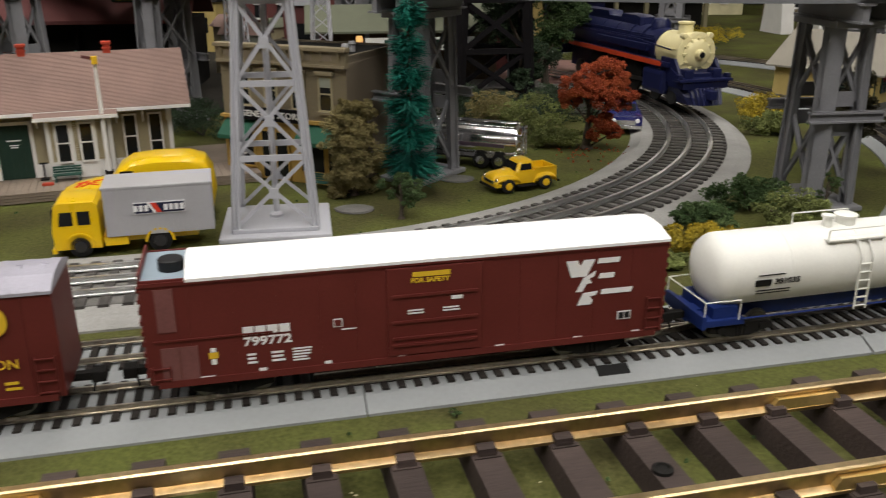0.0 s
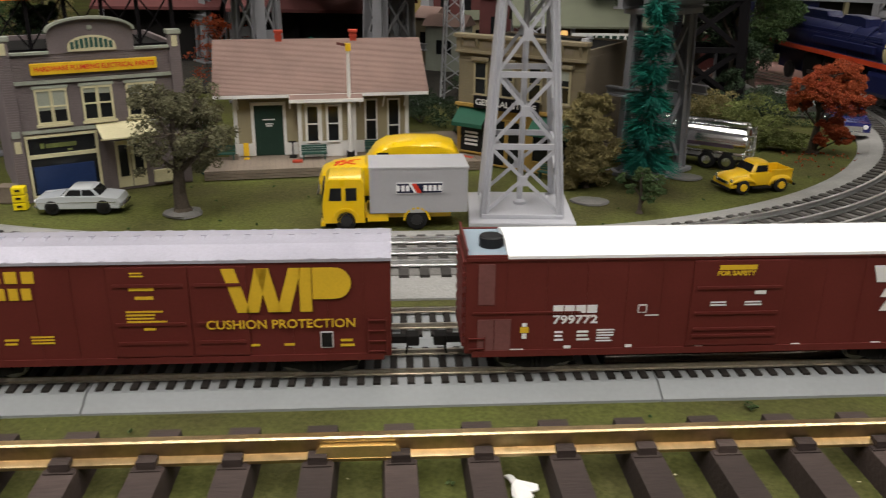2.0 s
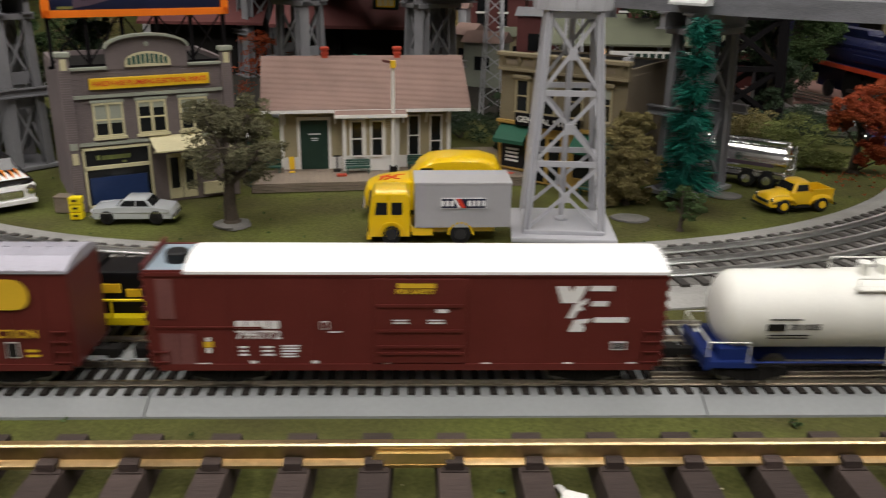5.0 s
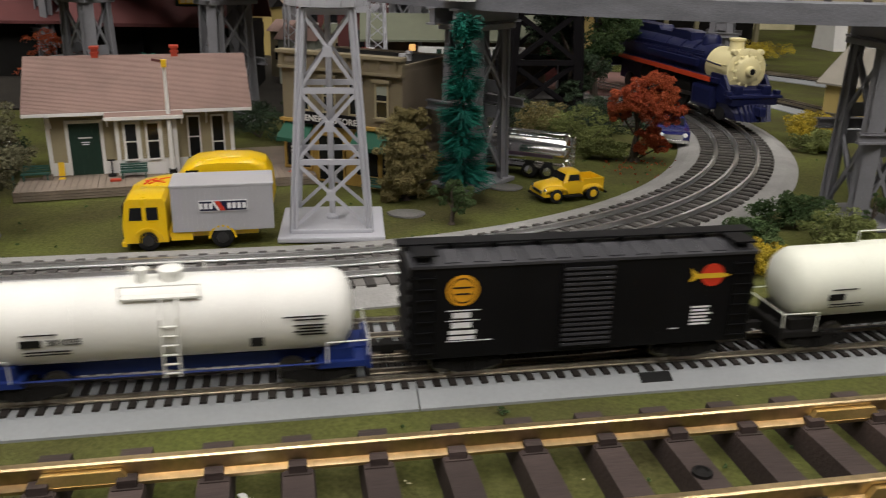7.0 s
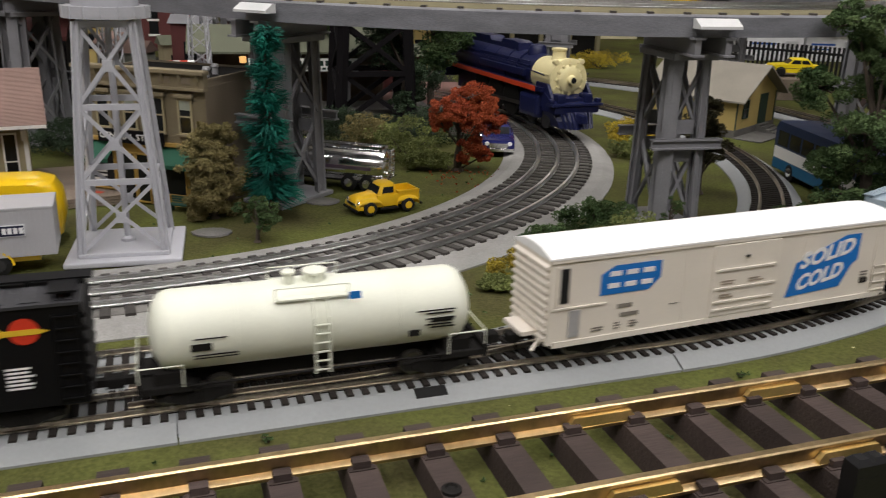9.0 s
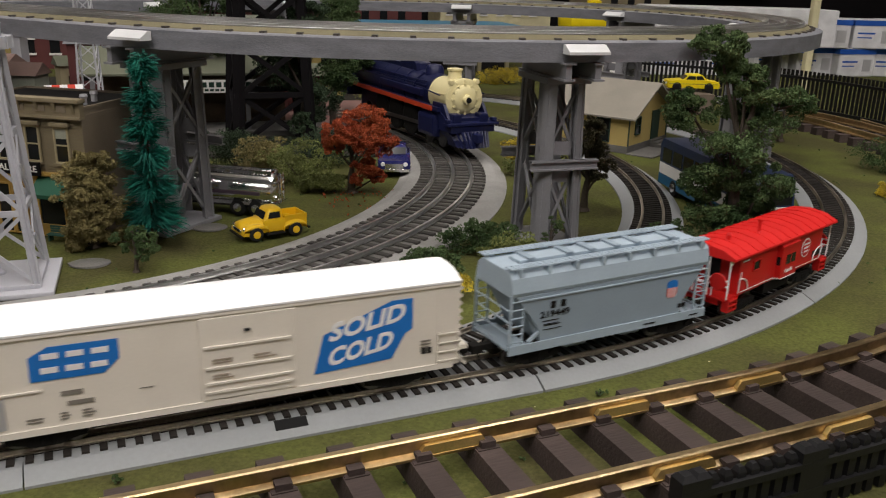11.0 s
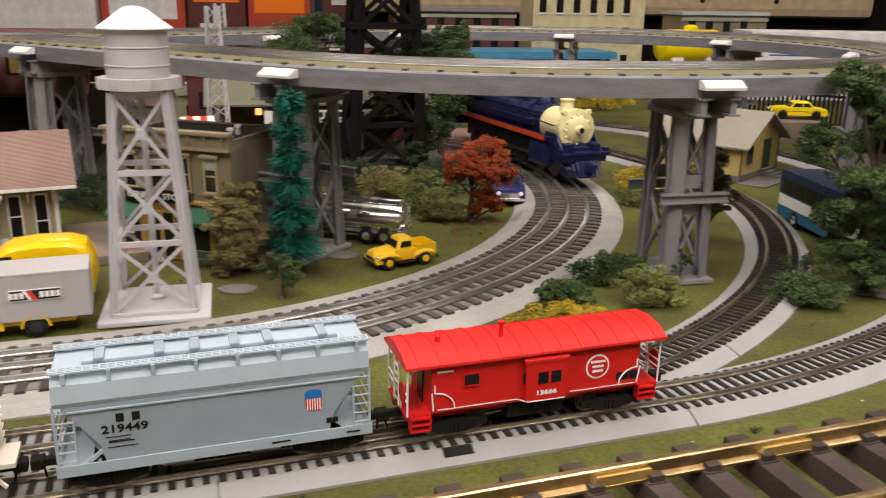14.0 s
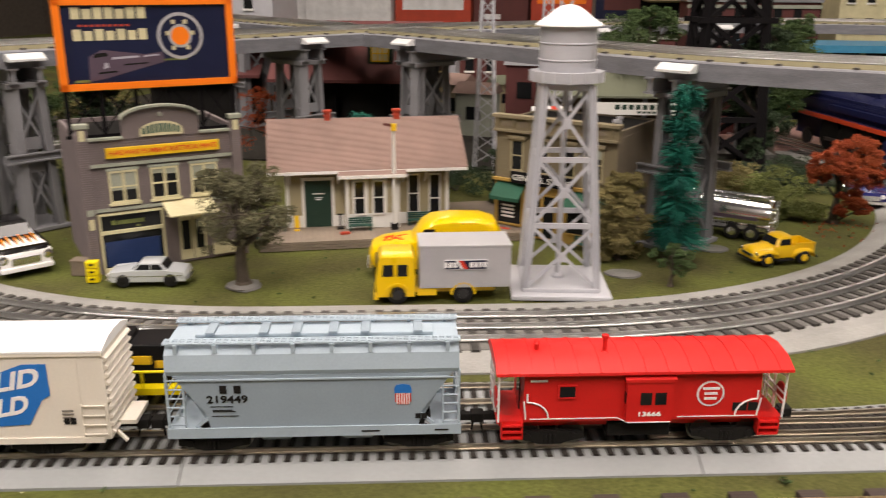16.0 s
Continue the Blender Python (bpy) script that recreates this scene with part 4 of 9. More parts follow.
def disc(name, x, z, r, material, t, y, label="", seg=28, inner=0.0):
    bm = bmesh.new()
    if inner:
        for i in range(seg):
            a, b = 2 * math.pi * i / seg, 2 * math.pi * (i + 1) / seg
            poly(bm, [(x + r * math.cos(a), z + r * math.sin(a)), (x + r * math.cos(b), z + r * math.sin(b)), (x + inner * math.cos(b), z + inner * math.sin(b)), (x + inner * math.cos(a), z + inner * math.sin(a))], 1, y - 0.00015, y)
    else:
        poly(bm, [(x + r * math.cos(2 * math.pi * i / seg), z + r * math.sin(2 * math.pi * i / seg)) for i in range(seg)], 1, y - 0.00015, y)
    return part(name, bm, material, t, label)


disc("herald", -0.0540, 0.0490, 0.0068, "orange_print", t, -HW - 0.0002, "round orange-yellow herald")
disc("herald_ring", -0.0540, 0.0490, 0.0056, "soot", t, -HW - 0.0004, inner=0.0051)
printed(t, -HW - 0.0004, [(-0.0580, -0.0500, 0.0500, 0.0507), (-0.0575, -0.0505, 0.0472, 0.0479)], "soot")
printed(t, -HW - 0.0002, [(-0.0605, -0.0465, 0.0400, 0.0404), (-0.0580, -0.0505, 0.0368, 0.0392), (-0.0605, -0.0470, 0.0355, 0.0359), (-0.0585, -0.0500, 0.0323, 0.0347), (-0.0595, -0.0480, 0.0295, 0.0312), (-0.0595, -0.0485, 0.0270, 0.0286), (-0.0605, -0.0410, 0.0262, 0.0265)], "white_print")
small_print(t, -HW - 0.0002, [(0.0475, 0.0360, 0.011, 6, 0.0016), (0.038, 0.0262, 0.006, 1, 0.0008)], "white_print", 7)
bm = bmesh.new()
poly(bm, [(0.0450, 0.0475), (0.0485, 0.0490), (0.0600, 0.0490), (0.0640, 0.0500), (0.0600, 0.0512), (0.0485, 0.0512), (0.0450, 0.0540), (0.0462, 0.0505)], 1, -0.00015, 0)
part("arrow", bm, "yellow_print", t, "yellow arrow", m=pose(0, -HW - 0.0006, 0))
disc("sun_disc", 0.0555, 0.0503, 0.0052, "red_print", t, -HW - 0.0003, "red disc behind the arrow")

# cream mechanical reefer with blue panels
t, h = car("reefer_car", 0.6985, 0.9055, "cream refrigerator car with blue slanted panels")
boxcar_shell(t, h, "reefer_cream", roof="roof_white", peak=0.0638)
wheelset(t, -0.074), wheelset(t, 0.074), couplers(t, h)
for sx in (-1, 1):
    for i in range(10):
        bm = bmesh.new()
        poly(bm, [(0, 0), (0.0016, 0.0007), (0.0016, 0.0016), (0, 0.0023)], 1, -HW + 0.0008, HW - 0.0008, Matrix.Translation((sx * h, 0, 0.0205 + i * 0.0038)) @ Matrix.Diagonal((sx, 1, 1, 1)))
        part("end_rib", bm, "reefer_cream", t)
bm = bmesh.new()
for sx in (-1, 1):
    box(bm, min(sx * h, sx * (h + 0.0085)), max(sx * h, sx * (h + 0.0085)), -0.009, 0.009, 0.0215, 0.0235)
    beam(bm, (sx * (h + 0.0055), -0.0135, 0.0160), (sx * (h + 0.001), -0.0125, 0.0205), 0.0012, 0.0012)
part("end_platform", bm, "reefer_cream", t)
part("side_sill", bx(-h + 0.003, h - 0.003, -HW - 0.0006, -HW + 0.001, 0.0172, 0.0200), "reefer_cream", t)
part("eave_strip", bx(-h, h, -HW - 0.0007, -HW + 0.0005, 0.0580, 0.0596), "reefer_cream", t)
# solid plate; the dark inside of the opening is its colour
part("vent_opening", bx(-h + 0.0050, -h + 0.0100, -HW - 0.0003, -HW + 0.0005, 0.0385, 0.0550), "cavity_shade", t)
part("vent_frame", bx(-h + 0.0038, -h + 0.0050, -HW - 0.0009, -HW + 0.0005, 0.0375, 0.0560), "reefer_cream", t)
part("panel_rail", bx(-h + 0.002, -h + 0.0300, -HW - 0.0007, -HW, 0.0356, 0.0364), "reefer_cream", t)
part("grille", bx(-h + 0.0110, -h + 0.0165, -HW - 0.0005, -HW, 0.0215, 0.0345), "box_silver", t)
d = part("door", bx(-0.014, 0.026, -HW - 0.0008, -HW + 0.001, 0.0205, 0.0572, bevel=0.0003), "reefer_cream", t)
for z in (0.0235, 0.0275, 0.0345, 0.0440):
    part("door_bar", bx(-0.012, 0.024, -HW - 0.0016, -HW - 0.0007, z, z + 0.0010), "reefer_cream", d)
part("door_latch", bx(0.0045, 0.0070, -HW - 0.0014, -HW - 0.0007, 0.0500, 0.0510), "black", d)
for x in (-0.060, -0.030, 0.042, 0.092):
    part("seam", bx(x, x + 0.0005, -HW - 0.0002, -HW, 0.020, 0.058), "reefer_cream", t)
ladder(t, h - 0.011, h - 0.001, -HW - 0.0009, [0.0215 + 0.0045 * i for i in range(4)], "reefer_cream")
bm = bmesh.new()
poly(bm, [(-0.0770, 0.0400), (-0.0505, 0.0400), (-0.0445, 0.0455), (-0.0445, 0.0538), (-0.0700, 0.0538), (-0.0770, 0.0500)], 1, -0.00015, 0)
part("panel", bm, "blue_print", t, "blue slanted panel", m=pose(0, -HW - 0.0002, 0))
bm = bmesh.new()
for x in (-0.0725, -0.0635, -0.0545):
    box(bm, x, x + 0.0062, -0.00015, 0, 0.0488, 0.0512)
    box(bm, x - 0.0006, x + 0.0056, -0.00015, 0, 0.0430, 0.0454)
part("panel_strokes", bm, "white_print", t, m=pose(0, -HW - 0.0004, 0))
bm = bmesh.new()
poly(bm, [(0.0340, 0.0245), (0.0700, 0.0265), (0.0765, 0.0380), (0.0800, 0.0400), (0.0800, 0.0545), (0.0700, 0.0545), (0.0385, 0.0425)], 1, -0.00015, 0)
part("panel", bm, "blue_print", t, "large blue slanted panel", m=pose(0, -HW - 0.0002, 0))
for word, x, z, w in (("SOLID", 0.0590, 0.0456, 0.0350), ("COLD", 0.0555, 0.0334, 0.0300)):
    ob = lettering("panel_word", word, 0.0115, pose(x, -HW - 0.0004, z), "white_print", t, w, 0.0004)
    ob.data.transform(Matrix(((1, 0, 0.22, 0), (0, 1, 0, 0), (0.17, 0, 1, 0), (0, 0, 0, 1))))
small_print(t, -HW - 0.0002, [(-0.067, 0.0345, 0.011, 1, 0.004), (-0.065, 0.0300, 0.010, 1, 0.004), (-0.068, 0.0255, 0.004, 3, 0.0013), (-0.060, 0.0255, 0.005, 3, 0.0013), (-0.080, 0.0245, 0.007, 2, 0.0013), (0.084, 0.0330, 0.006, 4, 0.0016), (-0.038, 0.0310, 0.008, 1, 0.0008)], mat("grey_print", (0.22, 0.20, 0.17), 0.6), 8)
small_print(t, -HW - 0.0011, [(-0.009, 0.0390, 0.010, 2, 0.0014), (0.008, 0.0390, 0.010, 2, 0.0014), (-0.009, 0.0320, 0.010, 2, 0.0014)], mat("tan_print", (0.38, 0.32, 0.25), 0.6), 9)
printed(t, -HW - 0.0002, [(0.0845, 0.0868, 0.0262, 0.0292), (0.0872, 0.0895, 0.0262, 0.0292)], "black", "label_plate")

# grey covered hopper
t, h = car("hopper_car", 0.9295, 1.0565, "pale grey covered hopper car with roof walkways")
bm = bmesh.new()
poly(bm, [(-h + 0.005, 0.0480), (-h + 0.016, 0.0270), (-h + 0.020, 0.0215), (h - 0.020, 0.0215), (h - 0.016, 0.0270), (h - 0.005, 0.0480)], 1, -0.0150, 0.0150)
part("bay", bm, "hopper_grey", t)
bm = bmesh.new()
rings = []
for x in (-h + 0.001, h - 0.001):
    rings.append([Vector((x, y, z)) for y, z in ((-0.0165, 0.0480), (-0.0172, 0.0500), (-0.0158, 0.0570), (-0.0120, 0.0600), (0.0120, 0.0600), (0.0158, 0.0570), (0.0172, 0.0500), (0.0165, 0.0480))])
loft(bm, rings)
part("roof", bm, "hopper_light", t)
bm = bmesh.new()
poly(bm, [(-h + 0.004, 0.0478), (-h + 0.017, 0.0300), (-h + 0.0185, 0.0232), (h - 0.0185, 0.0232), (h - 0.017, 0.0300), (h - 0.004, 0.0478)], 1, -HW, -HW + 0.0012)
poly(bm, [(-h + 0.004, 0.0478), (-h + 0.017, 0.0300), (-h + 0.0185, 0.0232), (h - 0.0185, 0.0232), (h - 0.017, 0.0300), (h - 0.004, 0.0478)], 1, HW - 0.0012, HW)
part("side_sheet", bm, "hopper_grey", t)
for sy in (-1, 1):
    y0, y1 = min(sy * HW, sy * (HW + 0.0008)), max(sy * HW, sy * (HW + 0.0008))
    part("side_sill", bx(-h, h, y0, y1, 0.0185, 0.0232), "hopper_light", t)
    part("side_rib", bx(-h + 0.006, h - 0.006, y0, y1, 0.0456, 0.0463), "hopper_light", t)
for sx in (-1, 1):
    bm = bmesh.new()
    for sy in (-1, 1):
        beam(bm, (sx * (h - 0.0010), sy * (HW - 0.0005), 0.0185), (sx * (h - 0.0010), sy * (HW - 0.0005), 0.0490), 0.0011, 0.0011)
        beam(bm, (sx * (h - 0.0080), sy * (HW - 0.0005), 0.0185), (sx * (h - 0.0080), sy * (HW - 0.0005), 0.0480), 0.0009, 0.0009)
        beam(bm, (sx * (h - 0.012), sy * (HW - 0.001), 0.0232), (sx * (h - 0.025), sy * (HW - 0.0012), 0.0330), 0.0014, 0.0014)
        for i in range(7):
            rod(bm, (sx * (h - 0.0010), sy * HW, 0.0205 + 0.0042 * i), (sx * (h - 0.0080), sy * HW, 0.0205 + 0.0042 * i), 0.00038, seg=5)
    for i in range(4):
        rod(bm, (sx * (h - 0.0008), -HW + 0.001, 0.0230 + 0.006 * i), (sx * (h - 0.0008), HW - 0.001, 0.0230 + 0.006 * i), 0.00038, seg=5)
    box(bm, min(sx * h, sx * (h - 0.013)), max(sx * h, sx * (h - 0.013)), -HW + 0.001, HW - 0.001, 0.0205, 0.0215)
    part("end_ladder", bm, "hopper_light", t)
for sy in (-1, 1):
    bm = bmesh.new()
    y0 = sy * 0.0118
    for k in range(4):
        yy = y0 - sy * 0.0016 * k + sy * 0.003
        box(bm, -h + 0.0005, h - 0.0005, yy - 0.0005, yy + 0.0005, 0.0614, 0.0620)
    for i in range(42):
        x = -h + 0.0008 + (2 * h - 0.0016) * i / 41
        box(bm, x - 0.0004, x + 0.0004, min(y0 - sy * 0.0020, y0 + sy * 0.0034), max(y0 - sy * 0.0020, y0 + sy * 0.0034), 0.0616, 0.0622)
    for i in range(8):
        x = -h + 0.006 + (2 * h - 0.012) * i / 7
        box(bm, x - 0.0008, x + 0.0008, min(sy * 0.0110, sy * 0.0162), max(sy * 0.0110, sy * 0.0162), 0.0575, 0.0616)
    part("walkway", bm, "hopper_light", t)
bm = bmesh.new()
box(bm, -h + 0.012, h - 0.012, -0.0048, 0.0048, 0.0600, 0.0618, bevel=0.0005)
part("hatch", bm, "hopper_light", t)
for x in (-0.045, -0.022, -0.008, 0.008, 0.022, 0.045):
    part("hatch_clamp", bx(x - 0.002, x + 0.002, -0.0060, 0.0060, 0.0616, 0.0630, bevel=0.0004), "hopper_grey", t)
wheelset(t, -h + 0.0185), wheelset(t, h - 0.0185), couplers(t, h)
bm = bmesh.new()
for x in (-0.018, 0.018):
    poly(bm, [(x - 0.013, 0.0220), (x + 0.013, 0.0220), (x + 0.006, 0.0130), (x - 0.006, 0.0130)], 1, -0.010, 0.010)
part("outlet", bm, "hopper_grey", t)
printed(t, -HW - 0.0002, [(-h + 0.0235, -h + 0.0265, 0.0396, 0.0432), (-h + 0.0295, -h + 0.0325, 0.0396, 0.0432)], "soot", "name_print")
lettering("car_number", "219449", 0.0048, pose(-h + 0.0265, -HW - 0.0002, 0.0366), "soot", t, 0.0175, 0.00010)
small_print(t, -HW - 0.0002, [(-h + 0.019, 0.0335, 0.012, 1, 0.0006), (-h + 0.020, 0.0318, 0.010, 2, 0.0006), (-h + 0.0195, 0.0290, 0.014, 1, 0.0006)], "soot", 11)
bm = bmesh.new()
poly(bm, [(0.0345, 0.0385), (0.0345, 0.0408), (0.0352, 0.0422), (0.0382, 0.0428), (0.0412, 0.0422), (0.0419, 0.0408), (0.0419, 0.0385)], 1, -0.00015, 0)
part("shield_top", bm, "blue_print", t, "blue top of a striped shield", m=pose(0, -HW - 0.0002, 0))
printed(t, -HW - 0.0002, [(0.0348 + 0.00105 * i, 0.0348 + 0.00105 * i + 0.0006, 0.0330 + (0.0012 if i in (0, 6) else 0), 0.0384) for i in range(7)], "red_print", "shield_stripe")
printed(t, -HW - 0.0002, [(0.0354 + 0.00105 * i, 0.0354 + 0.00105 * i + 0.00045, 0.0332, 0.0384) for i in range(6)], "white_print", "shield_ground")
printed(t, -HW - 0.0002, [(0.0435, 0.0458, 0.0262, 0.0286), (0.0462, 0.0485, 0.0262, 0.0286)], "black", "label_plate")
printed(t, -HW - 0.0010, [(0.020, 0.028, 0.0205, 0.0212), (0.052, 0.058, 0.0205, 0.0212)], "soot")

# red bay-window caboose
t, h = car("caboose", 1.0715, 1.2020, "bright red bay-window caboose with end platforms")
b0, b1 = -h + 0.0125, h - 0.0125
part("body", bx(b0, b1, -0.0158, 0.0158, 0.0225, 0.0462, bevel=0.0003), "caboose_red", t)
bm = bmesh.new()
poly(bm, [(-0.0192, 0.0462), (-0.0190, 0.0474), (-0.0110, 0.0510), (0.0, 0.0524), (0.0110, 0.0510), (0.0190, 0.0474), (0.0192, 0.0462), (0.0150, 0.0460), (-0.0150, 0.0460)], 0, -h, h)
rf = part("roof", bm, "caboose_red", t, smooth=True)
for i in range(13):
    x = -h + 0.006 + (2 * h - 0.012) * i / 12
    bm = bmesh.new()
    for sy in (-1, 1):
        beam(bm, (x, sy * 0.0190, 0.0476), (x, sy * 0.0110, 0.0511), 0.0006, 0.0005)
        beam(bm, (x, sy * 0.0110, 0.0511), (x, 0, 0.0525), 0.0006, 0.0005)
    part("roof_rib", bm, "caboose_red", rf)
bm = bmesh.new()
turned(bm, [(0.0022, 0), (0.0014, 0.0008), (0.0010, 0.001), (0.0010, 0.0070), (0.0016, 0.0071), (0.0016, 0.0084), (0.0004, 0.0086)], pose(-0.016, -0.006, 0.0512), 12)
part("smoke_jack", bm, "caboose_red", rf)
bm = bmesh.new()
turned(bm, [(0.0012, 0), (0.0012, 0.003), (0.0018, 0.0032), (0.0010, 0.0045)], pose(-0.046, -0.003, 0.0516), 10)
part("vent", bm, "caboose_red", rf)
bay = part("bay_window", bx(-0.0080, 0.0125, -0.0190, -0.0150, 0.0235, 0.0432), "caboose_red", t)
bm = bmesh.new()
poly(bm, [(-0.0195, 0.0425), (-0.0195, 0.0440), (-0.0150, 0.0462), (-0.0140, 0.0425)], 0, -0.0090, 0.0135)
part("bay_roof", bm, "caboose_red", bay)
for x0 in (-0.0020, 0.0045):
    part("window", bx(x0, x0 + 0.0050, -0.0193, -0.0186, 0.0318, 0.0375), "glass_dark", bay)
part("window", bx(-0.0083, -0.0077, -0.0182, -0.0160, 0.0318, 0.0370), "glass_dark", bay)
w = part("window", bx(-0.0372, -0.0302, -0.0162, -0.0155, 0.0345, 0.0398), "glass_dark", t)
bm = bmesh.new()
for a in ((-0.0378, -0.0296, 0.0339, 0.0345), (-0.0378, -0.0296, 0.0398, 0.0404), (-0.0378, -0.0372, 0.0345, 0.0398), (-0.0302, -0.0296, 0.0345, 0.0398)):
    box(bm, a[0], a[1], -0.0166, -0.0156, a[2], a[3])
part("window_frame", bm, "caboose_red", w)
part("underframe", bx(b0 - 0.010, b1 + 0.010, -0.010, 0.010, 0.0175, 0.0227), "caboose_red", t)
part("tool_box", bx(-0.014, 0.014, -0.013, 0.013, 0.0135, 0.0200), "soot", t)
bm = bmesh.new()
for x0, x1, z0, z1 in ((b0 + 0.003, -0.0110, 0.0239, 0.0243), (-0.0070, 0.0120, 0.0232, 0.0236), (0.0160, b1 - 0.002, 0.0239, 0.0243)):
    y = -0.0160 if z0 > 0.0235 else -0.0192
    box(bm, x0, x1, y - 0.0003, y, z0, z1)
beam(bm, (-0.0110, -0.0162, 0.0241), (-0.0070, -0.0193, 0.0234), 0.0004, 0.0004)
part("stripe", bm, "white_print", t, "thin white sill stripe")
for sx in (-1, 1):
    xe = sx * (h - 0.0035)
    st = part("platform", bx(min(sx * b1, sx * (h - 0.001)), max(sx * b1, sx * (h - 0.001)), -0.0150, 0.0150, 0.0213, 0.0226), "caboose_red", t)
    for sy in (-1, 1):
        bm = bmesh.new()
        xa, xb = min(sx * (h - 0.0125), sx * (h - 0.0028)), max(sx * (h - 0.0125), sx * (h - 0.0028))
        for i in range(3):
            box(bm, xa, xb, min(sy * 0.0125, sy * 0.0168), max(sy * 0.0125, sy * 0.0168), 0.0145 + 0.0030 * i, 0.0153 + 0.0030 * i)
        box(bm, xa, xa + 0.0006, min(sy * 0.0125, sy * 0.0168), max(sy * 0.0125, sy * 0.0168), 0.0145, 0.0226)
        box(bm, xb - 0.0006, xb, min(sy * 0.0125, sy * 0.0168), max(sy * 0.0125, sy * 0.0168), 0.0145, 0.0226)
        box(bm, xa, xb, min(sy * 0.0125, sy * 0.0130), max(sy * 0.0125, sy * 0.0130), 0.0145, 0.0226)
        part("steps", bm, "caboose_red", t)
        bm = bmesh.new()
        rod(bm, (sx * (h - 0.0015), sy * 0.0155, 0.0226), (sx * (h - 0.0015), sy * 0.0160, 0.0460), 0.0005, seg=6)
        rod(bm, (sx * (h - 0.0015), sy * 0.0160, 0.0430), (sx * (h - 0.0075), sy * 0.0160, 0.0462), 0.0005, seg=6)
        rod(bm, (sx * (h - 0.0135), sy * 0.0160, 0.0240), (sx * (h - 0.0125), sy * 0.0168, 0.0330), 0.0004, seg=6)
        px, pz = sx * (h - 0.0140), 0.0325
        for k in range(6):
            a = k / 5 * math.pi / 2
            qx, qz = sx * (h - 0.0140 - 0.0095 * math.sin(a)), 0.0325 - 0.0078 * (1 - math.cos(a))
            if k:
                rod(bm, (px, sy * 0.0164, pz), (qx, sy * 0.0164, qz), 0.0004, seg=6)
            px, pz = qx, qz
        rod(bm, (sx * (h - 0.0140), sy * 0.0164, 0.0325), (sx * (h - 0.0140), sy * 0.0164, 0.0365), 0.0004, seg=6)
        part("grab_iron", bm, "white_print", t)
    bm = bmesh.new()
    for z in (0.0300, 0.0335):
        rod(bm, (sx * (h - 0.0012), -0.0155, z), (sx * (h - 0.0012), 0.0155, z), 0.00045, seg=6)
    for y in (-0.006, 0.006):
        rod(bm, (sx * (h - 0.0012), y, 0.0226), (sx * (h - 0.0012), y, 0.0335), 0.00045, seg=6)
    for y in (-0.0035, 0.0035):
        rod(bm, (sx * (h - 0.0008), y, 0.0226), (sx * (h - 0.0008), y, 0.0500), 0.00045, seg=6)
    for i in range(6):
        rod(bm, (sx * (h - 0.0008), -0.0035, 0.0250 + 0.0042 * i), (sx * (h - 0.0008), 0.0035, 0.0250 + 0.0042 * i), 0.0004, seg=6)
    part("end_railing", bm, "white_print", t)
    bm = bmesh.new()
    turned(bm, [(0.0048, 0), (0.0052, 0.0004), (0.0048, 0.0008)], pose(sx * (h - 0.0005), -0.0095, 0.0320) @ Matrix.Rotation(radians(90), 4, "Y"), 18)
    part("brake_wheel", bm, "caboose_red", t)
    part("end_door", bx(min(sx * b1, sx * (b1 + 0.0006)), max(sx * b1, sx * (b1 + 0.0006)), -0.0040, 0.0040, 0.0228, 0.0420), "glass_dark", t)
wheelset(t, -0.0400), wheelset(t, 0.0400), couplers(t, h - 0.002)
disc("herald", 0.0300, 0.0352, 0.0062, "white_print", t, -0.0160, "white-ringed round herald")
disc("herald_disc", 0.0300, 0.0352, 0.0053, "caboose_red", t, -0.0162)
printed(t, -0.01635, [(0.0262, 0.0338, 0.0372, 0.0384), (0.0270, 0.0330, 0.0348, 0.0360), (0.0272, 0.0328, 0.0324, 0.0336)], "white_print", "name_print")
lettering("car_number", "13666", 0.0030, pose(0.0022, -0.0192, 0.0272), "white_print", t, 0.0100, 0.0001)
printed(t, -0.0160, [(0.0405, 0.0470, 0.0266, 0.0306), (0.0475, 0.0520, 0.0266, 0.0306)], "black", "label_plate")
printed(t, -0.0160, [(-0.050, -0.0425, 0.0420, 0.0430)], "white_print")


# ---- buildings ----
def courses(bm, x0, x1, z0, z1, pitch, y, proud=0.0005, gap=0.18):
    """Rows of brick or board, each a shallow strip proud of the wall at y, facing -y."""
    k = max(int(round((z1 - z0) / pitch)), 1)
    for i in range(k):
        a = z0 + (z1 - z0) * i / k
        b = a + (z1 - z0) / k * (1 - gap)
        poly(bm, [(y + 0.0002, a), (y - proud, a), (y - proud * 0.5, b), (y + 0.0002, b)], 0, x0, x1)


